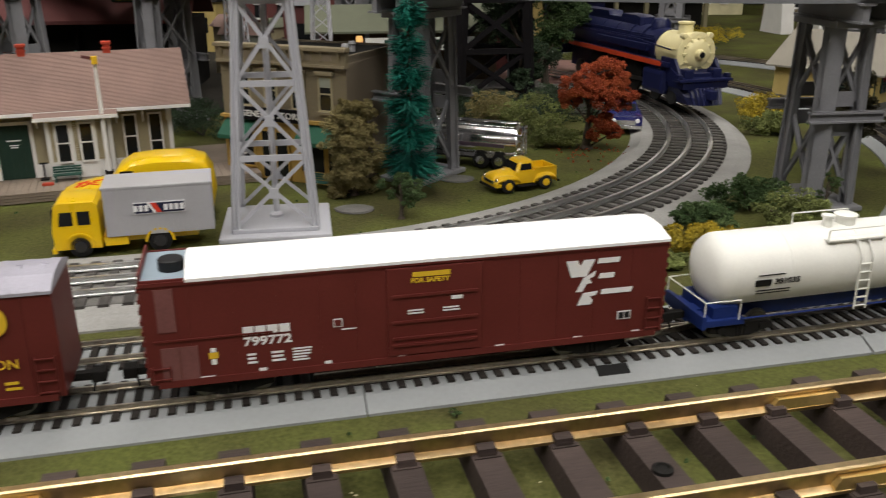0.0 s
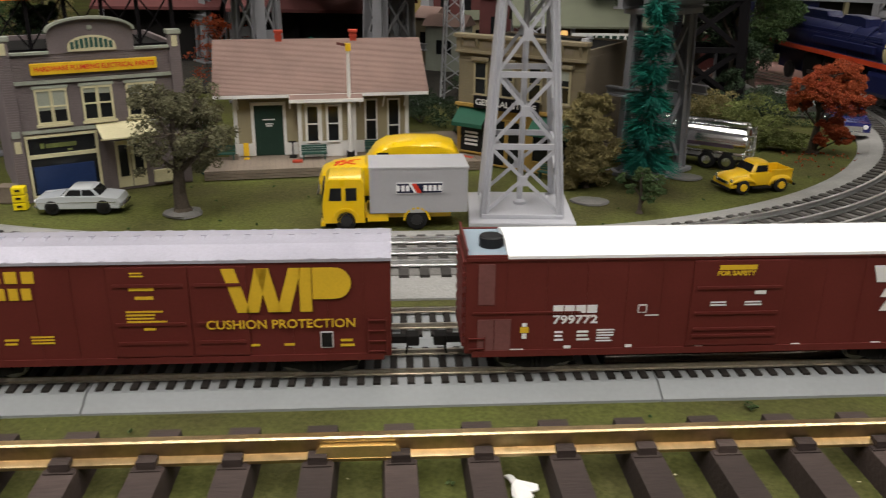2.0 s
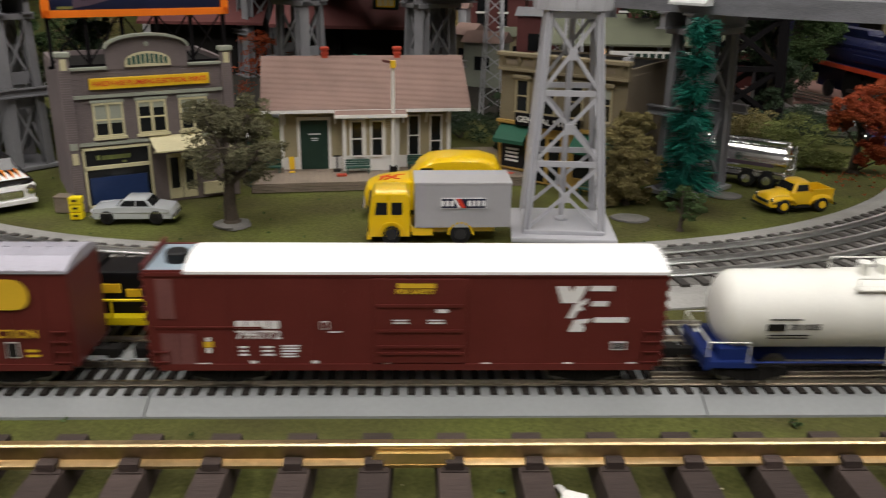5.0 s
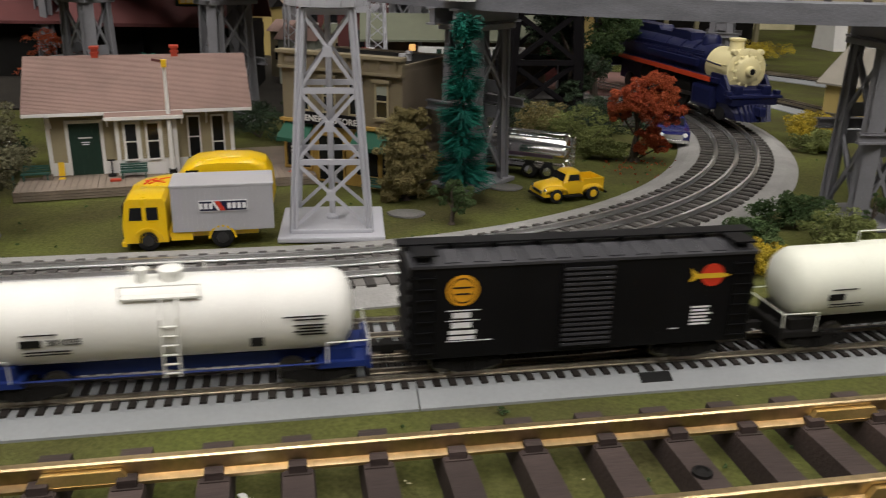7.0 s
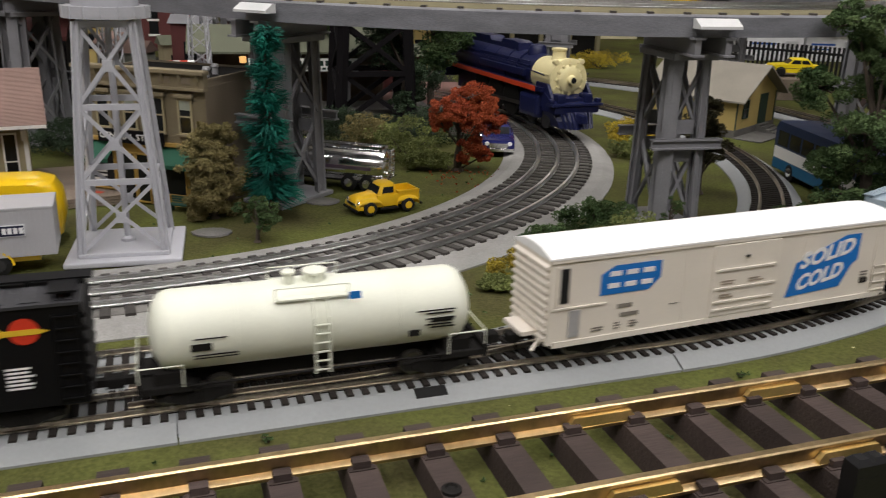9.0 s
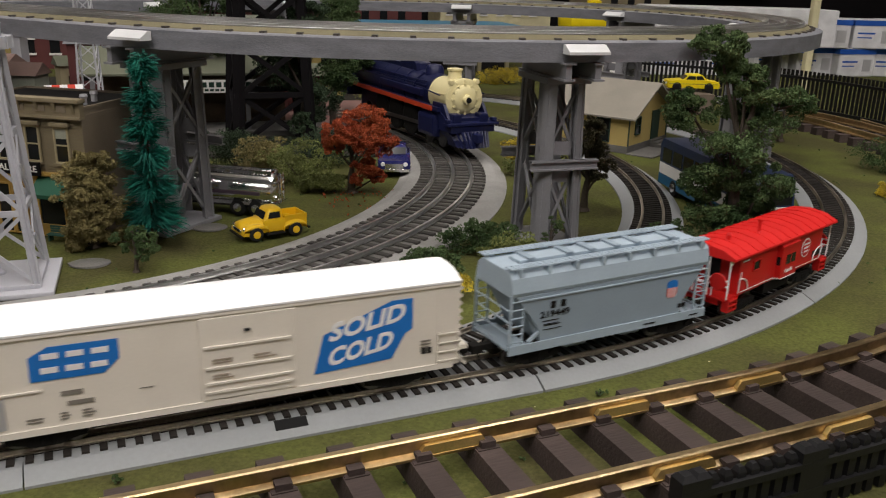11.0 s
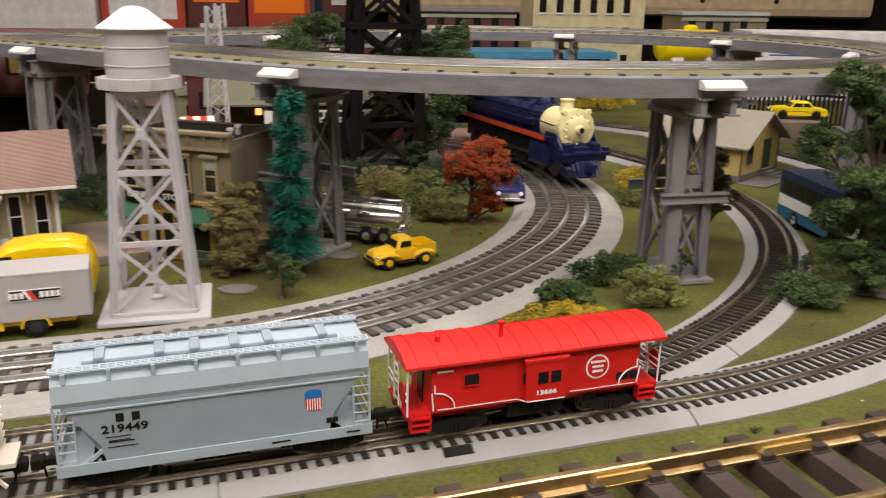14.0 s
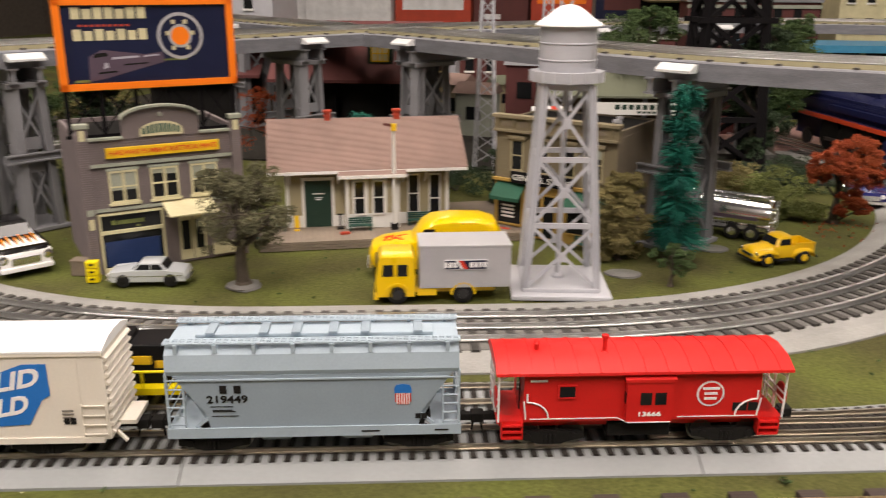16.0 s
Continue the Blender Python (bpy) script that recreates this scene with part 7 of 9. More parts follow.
def saloon(name, m, paint, label, scale=1.0, hub="chrome"):
    t = thing(name, m, label, "car")
    k = scale
    bm = bmesh.new()
    side_shell(bm, [(p[0] * k, p[1] * k) for p in ((-0.030, 0.0045), (0.029, 0.0045), (0.0305, 0.0085), (0.0290, 0.0125), (0.0120, 0.0140), (-0.0150, 0.0138), (-0.0290, 0.0120), (-0.0312, 0.0085))], 0.0120 * k, 0.85, 0.04)
    part("body", bm, paint, t, smooth=True)
    bm = bmesh.new()
    loft(bm, [[Vector((x * k, y * k, 0.0130 * k)) for x, y in ((0.0125, -0.0105), (0.0125, 0.0105), (-0.0165, 0.0105), (-0.0165, -0.0105))], [Vector((x * k, y * k, 0.0190 * k)) for x, y in ((0.0060, -0.0090), (0.0060, 0.0090), (-0.0110, 0.0090), (-0.0110, -0.0090))], [Vector((x * k, y * k, 0.0200 * k)) for x, y in ((0.0040, -0.0075), (0.0040, 0.0075), (-0.0090, 0.0075), (-0.0090, -0.0075))]])
    part("cabin", bm, paint, t, smooth=True)
    for sy in (-1, 1):
        for q in ([(-0.0130, 0.0142), (-0.0035, 0.0142), (-0.0035, 0.0183), (-0.0098, 0.0183)], [(-0.0025, 0.0142), (0.0085, 0.0142), (0.0052, 0.0183), (-0.0025, 0.0183)]):
            bm = bmesh.new()
            poly(bm, [(a * k, (b - 0.0142) * k) for a, b in q], 1, -0.0003, 0.0003, Matrix.Translation((0, sy * 0.0104 * k, 0.0142 * k)) @ Matrix.Rotation(radians(14 * sy), 4, "X"))
            part("side_window", bm, "glass_dark", t)
        bm = bmesh.new()
        box(bm, -0.028 * k, 0.028 * k, min(sy * 0.0119 * k, sy * 0.0123 * k), max(sy * 0.0119 * k, sy * 0.0123 * k), 0.0092 * k, 0.0098 * k)
        part("chrome_strip", bm, "chrome", t)
        bm = bmesh.new()
        turned(bm, [(0.0017 * k, 0), (0.0013 * k, 0.0008 * k)], Matrix.Translation((0.0300 * k, sy * 0.0085 * k, 0.0100 * k)) @ Matrix.Rotation(radians(90), 4, "Y"), 12)
        part("headlight", bm, "roof_white", t)
    for x, lean in ((0.0092, -46), (-0.0137, 42)):
        bm = bmesh.new()
        box(bm, -0.0003, 0.0003, -0.0088 * k, 0.0088 * k, -0.0032 * k, 0.0032 * k, Matrix.Translation((x * k, 0, 0.0162 * k)) @ Matrix.Rotation(radians(lean), 4, "Y"))
        part("windscreen", bm, "glass_dark", t)
    for x in (0.0310, -0.0318):
        part("bumper", bx((x - 0.001) * k, (x + 0.001) * k, -0.0115 * k, 0.0115 * k, 0.0045 * k, 0.0068 * k, bevel=0.0003), "chrome", t)
    part("grille", bx(0.0297 * k, 0.0309 * k, -0.0070 * k, 0.0070 * k, 0.0070 * k, 0.0105 * k), "chrome", t)
    wheels(t, (0.0185 * k, -0.0180 * k), 0.0122 * k, 0.0058 * k, hub=hub)
    return t


saloon("saloon_car", pose(-0.3965, 0.4730, 0, 0, 0, 195.0), "car_silver", "pale silver 1950s toy coupe", 0.90, "soot")
fc = saloon("hot_rod", pose(-0.5330, 0.5000, 0, 0, 0, -38.0) @ Matrix.Scale(1.08, 4), "hot_rod", "black toy hot rod with flames and a pale chrome front", 1.50)
bm = bmesh.new()
loft(bm, [[Vector((x, y * w, z)) for y, z in ((-1.0, 0.006), (-1.0, 0.016), (-0.8, zt), (0.8, zt), (1.0, 0.016), (1.0, 0.006))] for x, w, zt in ((0.0200, 0.0172, 0.0215), (0.0350, 0.0176, 0.0212), (0.0450, 0.0172, 0.0195), (0.0475, 0.0160, 0.0170))])
part("front_clip", bm, "hot_rod", fc, smooth=True)
part("nose", bx(0.0462, 0.0482, -0.0165, 0.0165, 0.0078, 0.0160, bevel=0.0008), "roof_white", fc)
part("grille", bx(0.0478, 0.0492, -0.0095, 0.0095, 0.0088, 0.0140, bevel=0.0006), "chrome", fc)
part("front_bumper", bx(0.0475, 0.0502, -0.0172, 0.0172, 0.0045, 0.0078, bevel=0.0008), "roof_white", fc)
part("nose_band", bx(0.0400, 0.0478, -0.0176, 0.0176, 0.0150, 0.0172, bevel=0.0008), "roof_white", fc)
for sy in (-1, 1):
    bm = bmesh.new()
    turned(bm, [(0.0034, 0), (0.0030, 0.0014), (0.0012, 0.0020)], Matrix.Translation((0.0474, sy * 0.0142, 0.0135)) @ Matrix.Rotation(radians(90), 4, "Y"), 14)
    part("headlight", bm, "chrome", fc)
for i in range(7):
    y = -0.0126 + 0.0042 * i
    for x0, x1, w, z, mt in ((0.0150, 0.0400, 0.0021, 0.0216, "orange"), (0.0220, 0.0440, 0.0020, 0.0220, "sign_yellow"), (0.0270, 0.0452, 0.0021, 0.0224, "roof_white")):
        bm = bmesh.new()
        poly(bm, [(x0 + 0.005 * (i % 2), y), (x1, y - w), (x1, y + w)], 2, 0.0, 0.0004, Matrix.Translation((0, 0, z)) @ Matrix.Rotation(0.0, 4, "Y"))
        for v in bm.verts:
            v.co.z -= max(v.co.x - 0.035, 0) * 0.17
        part("flame", bm, mt, fc)
for sy in (-1, 1):
    for i in range(3):
        bm = bmesh.new()
        poly(bm, [(0.0120 + 0.004 * i, 0.0135 + 0.0022 * i), (0.0420, 0.0118 + 0.0022 * i), (0.0420, 0.0138 + 0.0022 * i)], 1, min(sy * 0.0175, sy * 0.0181), max(sy * 0.0175, sy * 0.0181))
        part("flame", bm, ("orange", "sign_yellow", "orange")[i], fc)
saloon("saloon_car", pose(0.1800, 0.8430, 0, 0, 0, -97.0), "car_blue", "dark blue toy car under the red maple", 1.32)
saloon("sports_car", pose(0.6950, 1.2400, 0.030, 0, 0, 168.0), "yellow_plastic", "bright yellow toy sports car", 1.35, "soot")
tagged(part("riser_block", bx(0.640, 0.715, 1.195, 1.290, 0, 0.030), "plank_brown"), "low wooden riser under the yellow car", "riser")

# polished tank lorry
tk = thing("tank_lorry", pose(0.0125, 0.6970, 0, 0, 0, -22.0) @ Matrix.Scale(1.14, 4), "chrome toy tank trailer", "tank trailer")
bm = bmesh.new()
prof = [(0.0140 * math.cos(a), 0.0190 + 0.0118 * math.sin(a)) for a in [2 * math.pi * k / 20 for k in range(20)]]
rings = [[Vector((x, p[0] * k, 0.019 + (p[1] - 0.019) * k)) for p in prof] for x, k in ((-0.060, 0.85), (-0.058, 1.0), (0.045, 1.0), (0.048, 0.94), (0.049, 0.7))]
loft(bm, rings)
part("tank", bm, "chrome", tk, smooth=True)
bm = bmesh.new()
for y in (-0.0055, 0.0055):
    box(bm, -0.055, 0.046, y - 0.0007, y + 0.0007, 0.0302, 0.0322)
for x in (-0.04, -0.01, 0.02, 0.044):
    box(bm, x, x + 0.001, -0.0055, 0.0055, 0.0304, 0.0318)
part("walkway", bm, "chrome", tk)
part("flank_stripe", bx(-0.050, 0.040, -0.0143, -0.0132, 0.0165, 0.0190), "mauve", tk)
part("chassis", bx(-0.055, 0.046, -0.0100, 0.0100, 0.0065, 0.0100), "steel_dark", tk)
part("rear_bumper", bx(0.046, 0.0505, -0.0130, 0.0130, 0.0060, 0.0090), "chrome", tk)
bm = bmesh.new()
for a in (45, 135, 225, 315):
    y, z = 0.0095 * math.cos(radians(a)), 0.0190 + 0.0070 * math.sin(radians(a))
    turned(bm, [(0.0016, 0), (0.0016, 0.002)], Matrix.Translation((0.0485, y, z)) @ Matrix.Rotation(radians(90), 4, "Y"), 10)
part("rear_fitting", bm, "chrome", tk)
bm = bmesh.new()
for y in (0.0020, 0.0065):
    rod(bm, (0.0505, y, 0.0080), (0.0500, y, 0.0300), 0.0005, seg=6)
for k in range(6):
    rod(bm, (0.0503, 0.0020, 0.0105 + 0.0035 * k), (0.0503, 0.0065, 0.0105 + 0.0035 * k), 0.0004, seg=6)
part("ladder", bm, "chrome", tk)
for sy in (-1, 1):
    part("side_rail", bx(-0.056, 0.047, min(sy * 0.0105, sy * 0.0122), max(sy * 0.0105, sy * 0.0122), 0.0085, 0.0110), "chrome", tk)
wheels(tk, (0.036, 0.022), 0.0125, 0.0062)

# blue-and-white coach under the big tree
bu = thing("coach", pose(0.4470, 0.6600, 0, 0, 0, -90.0), "blue and white toy coach", "bus")
bm = bmesh.new()
side_shell(bm, [(-0.085, 0.006), (0.085, 0.006), (0.087, 0.018), (0.083, 0.046), (0.078, 0.050), (-0.082, 0.050), (-0.086, 0.044)], 0.0195, 0.92, 0.015)
part("body", bm, "bus_blue", bu, smooth=True)
for sy in (-1, 1):
    part("white_band", bx(-0.083, 0.080, min(sy * 0.0190, sy * 0.0197), max(sy * 0.0190, sy * 0.0197), 0.0165, 0.0270), "trim_white", bu)
    part("lower_band", bx(-0.083, 0.080, min(sy * 0.0190, sy * 0.0198), max(sy * 0.0190, sy * 0.0198), 0.0070, 0.0160), mat("coach_teal", (0.02, 0.13, 0.25), 0.4), bu)
    for i in range(7):
        x = -0.078 + i * 0.0222
        part("side_window", bx(x, x + 0.0190, min(sy * 0.0190, sy * 0.0198), max(sy * 0.0190, sy * 0.0198), 0.0290, 0.0420), "glass_dark", bu)
part("windscreen", bx(0.0838, 0.0862, -0.0165, 0.0165, 0.0270, 0.0430), "glass_dark", bu)
part("front_panel", bx(0.0855, 0.0876, -0.0175, 0.0175, 0.0110, 0.0255), "trim_white", bu)
part("front_skirt", bx(0.0850, 0.0870, -0.0180, 0.0180, 0.0060, 0.0105), mat("skirt_blue", (0.02, 0.13, 0.25), 0.4), bu)
part("badge", bx(0.0874, 0.0882, -0.0055, 0.0055, 0.0135, 0.0225), "soot", bu)
for y in (-0.013, 0.013):
    part("headlight", bx(0.0874, 0.0882, y - 0.003, y + 0.003, 0.0150, 0.0180), "chrome", bu)
part("bumper", bx(0.0860, 0.0885, -0.0180, 0.0180, 0.0045, 0.0075), "soot", bu)
for y in (-0.0115, 0.0115):
    lettering("front_lettering", "WAVES", 0.0032, pose(0.0877, y, 0.0215, 0, 0, 90), "soot", bu, 0.0095, 0.0001)
wheels(bu, (0.055, -0.050), 0.0200, 0.0080, 0.0045)

# ---- large steam engine on the wide track; x points forward ----
lo = thing("steam_locomotive", pose(0.2680, 0.8600, 0.0035, 0, 0, -73.0) @ Matrix.Scale(1.12, 4), "dark blue streamlined toy steam engine with cream smokebox", "locomotive")
LX = Matrix.Rotation(radians(90), 4, "Y")


def barrel(name, prof, z, material, seg=32, parent=lo, label=""):
    bm = bmesh.new()
    turned(bm, [(r, x) for x, r in prof], Matrix.Translation((0, 0, z)) @ LX, seg)
    return part(name, bm, material, parent, label, smooth=True)


sm = barrel("smokebox", [(-0.066, 0.0178), (-0.0275, 0.0178), (-0.0270, 0.0197), (-0.0235, 0.0199), (-0.0228, 0.0190), (-0.0226, 0.0140), (-0.0215, 0.0128), (-0.0195, 0.0110), (-0.0185, 0.0060), (-0.0180, 0.001)], 0.0560, "loco_cream", 40, label="cream smokebox and front")
for i in range(12):
    a = 2 * math.pi * i / 12
    bm = bmesh.new()
    box(bm, -0.0232, -0.0208, -0.0011, 0.0011, 0.0105, 0.0150, Matrix.Translation((0, 0, 0.0560)) @ Matrix.Rotation(a, 4, "X"), bevel=0.0003)
    part("door_clamp", bm, "loco_cream", sm)
    bm = bmesh.new()
    turned(bm, [(0.0008, 0), (0.0006, 0.0008)], Matrix.Translation((-0.0230, 0.0178 * math.cos(a), 0.0560 + 0.0178 * math.sin(a))) @ LX, 8)
    part("bolt", bm, "loco_cream", sm)
bm = bmesh.new()
turned(bm, [(0.0045, 0), (0.0048, 0.002), (0.0040, 0.0055), (0.0032, 0.0058)], Matrix.Translation((-0.0195, 0, 0.0560)) @ LX, 18)
hl_ = part("headlight", bm, "loco_cream", sm, smooth=True)
bm = bmesh.new()
turned(bm, [(0.0028, 0), (0.0026, 0.0006)], Matrix.Translation((-0.0135, 0, 0.0560)) @ LX, 14)
part("lens", bm, "glass_dark", hl_)
bm = bmesh.new()
turned(bm, [(0.0085, 0.0715), (0.0068, 0.0750), (0.0066, 0.0805), (0.0076, 0.0815), (0.0076, 0.0830), (0.0055, 0.0834)], pose(-0.044, 0, 0), 20)
part("chimney", bm, "loco_cream", sm, smooth=True)
bm = bmesh.new()
for y in (-0.0135, 0.0135):
    bm = bmesh.new()
    turned(bm, [(0.0026, -0.003), (0.0028, 0.002), (0.0024, 0.003), (0.0016, 0.0032)], Matrix.Translation((-0.0255, y, 0.0722)) @ LX, 12)
    rod(bm, (-0.0265, y * 0.9, 0.0685), (-0.0265, y, 0.0722), 0.0012, seg=6)
    part("marker_light", bm, "loco_cream", sm)
bm = bmesh.new()
beam(bm, (-0.0225, -0.0075, 0.0470), (-0.0205, 0.0075, 0.0470), 0.0012, 0.0012)
rod(bm, (-0.064, -0.0182, 0.0600), (-0.030, -0.0182, 0.0600), 0.0005, seg=6)
part("grab_rail", bm, "loco_cream", sm)
barrel("boiler", [(-0.262, 0.0212), (-0.150, 0.0205), (-0.1000, 0.0190), (-0.0662, 0.0184)], 0.0560, "loco_blue", 40)
bm = bmesh.new()
for x in (-0.095, -0.120, -0.150, -0.180, -0.215):
    turned(bm, [(0.0206, -0.0008), (0.0209, 0), (0.0206, 0.0008)], Matrix.Translation((x, 0, 0.0560)) @ LX, 40)
part("boiler_band", bm, "loco_blue", lo, smooth=True)
bm = bmesh.new()
side_shell(bm, [(-0.250, 0.0730), (-0.110, 0.0730), (-0.112, 0.0815), (-0.120, 0.0832), (-0.150, 0.0832), (-0.154, 0.0790), (-0.180, 0.0790), (-0.184, 0.0835), (-0.250, 0.0835)], 0.0085, 0.7, 0.05)
part("dome_casing", bm, "loco_blue", lo, smooth=True)
bm = bmesh.new()
turned(bm, [(0.0100, 0.0715), (0.0092, 0.0790), (0.0070, 0.0822), (0.002, 0.0832)], pose(-0.088, 0, 0), 20)
part("sand_dome", bm, "loco_blue", lo, smooth=True)
for sy in (-1, 1):
    part("pipe_casing", bx(-0.180, -0.075, min(sy * 0.0170, sy * 0.0225), max(sy * 0.0170, sy * 0.0225), 0.0530, 0.0600, bevel=0.0012), "loco_blue", lo)
    bm = bmesh.new()
    for z in (0.0640, 0.0680):
        rod(bm, (-0.250, sy * 0.0205, z), (-0.070, sy * 0.0178, z), 0.0008, seg=6)
    part("pipe", bm, "loco_blue", lo)
for sy in (-1, 1):
    rb = part("running_board", bx(-0.262, -0.028, min(sy * 0.0200, sy * 0.0262), max(sy * 0.0200, sy * 0.0262), 0.0440, 0.0480), "loco_blue", lo)
    part("board_stripe", bx(-0.262, -0.040, min(sy * 0.0260, sy * 0.0268), max(sy * 0.0260, sy * 0.0268), 0.0436, 0.0482), "loco_stripe", rb)
    part("cylinder", bx(-0.072, -0.034, min(sy * 0.0160, sy * 0.0270), max(sy * 0.0160, sy * 0.0270), 0.0180, 0.0400, bevel=0.004), "loco_blue", lo)
    for x in (-0.105, -0.142, -0.179):
        bm = bmesh.new()
        turned(bm, [(0.0170, 0), (0.0185, 0.001), (0.0185, 0.004), (0.0150, 0.005)], Matrix.Translation((x, sy * 0.0150, 0.0280)) @ Matrix.Rotation(radians(-90 * sy), 4, "X"), 24)
        part("driving_wheel", bm, "soot", lo)
    for x in (-0.030, -0.058, -0.225):
        bm = bmesh.new()
        turned(bm, [(0.0080, 0), (0.0092, 0.001), (0.0092, 0.004), (0.0060, 0.005)], Matrix.Translation((x, sy * 0.0150, 0.0187)) @ Matrix.Rotation(radians(-90 * sy), 4, "X"), 18)
        part("pony_wheel", bm, "steel_dark", lo)
    bm = bmesh.new()
    beam(bm, (-0.060, sy * 0.0225, 0.0270), (-0.179, sy * 0.0225, 0.0230), 0.0015, 0.0035)
    part("side_rod", bm, "wheel_steel", lo)
    bm = bmesh.new()
    rod(bm, (-0.080, sy * 0.0262, 0.0640), (-0.028, sy * 0.0240, 0.0600), 0.0007, seg=6)
    rod(bm, (-0.260, sy * 0.0262, 0.0640), (-0.080, sy * 0.0262, 0.0640), 0.0007, seg=6)
    part("handrail", bm, "loco_blue", lo)
part("main_frame", bx(-0.262, -0.010, -0.0110, 0.0110, 0.0180, 0.0400), "loco_blue", lo)
bm = bmesh.new()
side_shell(bm, [(-0.030, 0.0270), (-0.004, 0.0270), (-0.003, 0.0330), (-0.012, 0.0380), (-0.030, 0.0450)], 0.0235, 0.9, 0.03)
part("pilot_deck", bm, "loco_blue", lo, smooth=True)
bm = bmesh.new()
rings = []
for z, xf, yw in ((0.0135, 0.006, 0.0170), (0.0200, 0.003, 0.0190), (0.0280, -0.003, 0.0225)):
    rings.append([Vector((-0.030, -yw, z)), Vector((xf - 0.010, -yw, z)), Vector((xf, -yw * 0.4, z)), Vector((xf, yw * 0.4, z)), Vector((xf - 0.010, yw, z)), Vector((-0.030, yw, z))])
loft(bm, rings)
pl = part("pilot", bm, "loco_blue", lo)
for i in range(9):
    y = -0.014 + 0.0035 * i
    bm = bmesh.new()
    xo = 0.006 - max(abs(y) - 0.009, 0) * 0.75
    beam(bm, (xo + 0.0005, y, 0.0135), (xo - 0.0075, y * 1.2, 0.0280), 0.0014, 0.0014)
    part("pilot_bar", bm, "loco_blue", pl)
part("deck_step", bx(-0.014, -0.002, -0.0275, 0.0275, 0.0335, 0.0360, bevel=0.0006), "loco_blue", lo)
for sy in (-1, 1):
    bm = bmesh.new()
    poly(bm, [(-0.046, 0.0300), (-0.010, 0.0300), (-0.014, 0.0400), (-0.024, 0.0520), (-0.046, 0.0520)], 1, min(sy * 0.0195, sy * 0.0225), max(sy * 0.0195, sy * 0.0225))
    part("front_shield", bm, "loco_blue", lo)
part("drop_coupler", bx(0.000, 0.0110, -0.0035, 0.0035, 0.0190, 0.0270, bevel=0.001), "loco_blue", lo)
for sy in (-1, 1):
    part("air_pump", bx(-0.020, -0.008, min(sy * 0.0100, sy * 0.0190), max(sy * 0.0100, sy * 0.0190), 0.0350, 0.0440, bevel=0.0015), "loco_blue", lo)
    part("marker_lamp", bx(-0.012, -0.006, min(sy * 0.0225, sy * 0.0275), max(sy * 0.0225, sy * 0.0275), 0.0360, 0.0400, bevel=0.001), "loco_blue", lo)
cb = part("cab", bx(-0.312, -0.262, -0.0290, 0.0290, 0.0300, 0.0900, bevel=0.003), "loco_blue", lo)
part("cab_roof", bx(-0.318, -0.256, -0.0310, 0.0310, 0.0895, 0.0925, bevel=0.001), "loco_blue", cb)
for sy in (-1, 1):
    part("cab_window", bx(-0.300, -0.272, min(sy * 0.0288, sy * 0.0294), max(sy * 0.0288, sy * 0.0294), 0.0620, 0.0800), "glass_dark", cb)

# a black and yellow diesel on the siding
di = thing("diesel_locomotive", Matrix.Translation(at(-0.297, 0.3575)) @ Matrix.Rotation(TH, 4, "Z"), "black toy diesel engine with yellow walkway rails", "locomotive")
part("hood", bx(-0.085, 0.070, -0.0105, 0.0105, 0.0200, 0.0425, bevel=0.001), "car_black", di)
part("walkway", bx(-0.095, 0.095, -0.0160, 0.0160, 0.0168, 0.0202), "yellow_plastic", di)
part("fuel_tank", bx(-0.030, 0.030, -0.0120, 0.0120, 0.0110, 0.0168), "soot", di)
part("short_hood", bx(0.070, 0.0925, -0.0105, 0.0105, 0.0200, 0.0405, bevel=0.001), "car_black", di)
part("number_panel", bx(0.0720, 0.0810, -0.0111, -0.0100, 0.0305, 0.0350, bevel=0.0004), "sign_yellow", di)
part("number_panel", bx(0.0830, 0.0900, -0.0111, -0.0100, 0.0285, 0.0325, bevel=0.0004), "sign_yellow", di)
bm = bmesh.new()
for sy in (-1, 1):
    for i in range(13):
        rod(bm, (-0.093 + i * 0.0155, sy * 0.0158, 0.0200), (-0.093 + i * 0.0155, sy * 0.0158, 0.0290), 0.0006, seg=5)
    rod(bm, (-0.093, sy * 0.0158, 0.0290), (0.093, sy * 0.0158, 0.0290), 0.0007, seg=5)
part("handrail", bm, "yellow_plastic", di)
wheelset(di, -0.058), wheelset(di, 0.058)

# yellow news rack and a brown crate by the shop corner
nr = thing("news_rack", pose(-0.4375, 0.4660, 0, 0, 0, 18), "yellow stacked toy news rack on the kerbside turf", "news rack")
for k in range(3):
    cl = part("rack_box", bx(-0.0042, 0.0042, -0.0035, 0.0035, 0.0004 + 0.0054 * k, 0.0052 + 0.0054 * k, bevel=0.0005), "yellow_plastic", nr)
    part("rack_slot", bx(-0.0016, 0.0016, -0.0039, -0.0034, 0.0026 + 0.0054 * k, 0.0038 + 0.0054 * k), "soot", cl)
small("packing_crate", pose(-0.4560, 0.4800, 0, 0, 0, 8), "plain brown packing crate beside the news rack", "crate", lambda t: [part("crate_body", bx(-0.006, 0.006, -0.005, 0.005, 0, 0.0115, bevel=0.0006), "plank_brown", t), part("crate_lid", bx(-0.0063, 0.0063, -0.0053, 0.0053, 0.0108, 0.0120, bevel=0.0004), "plank_brown", t)])


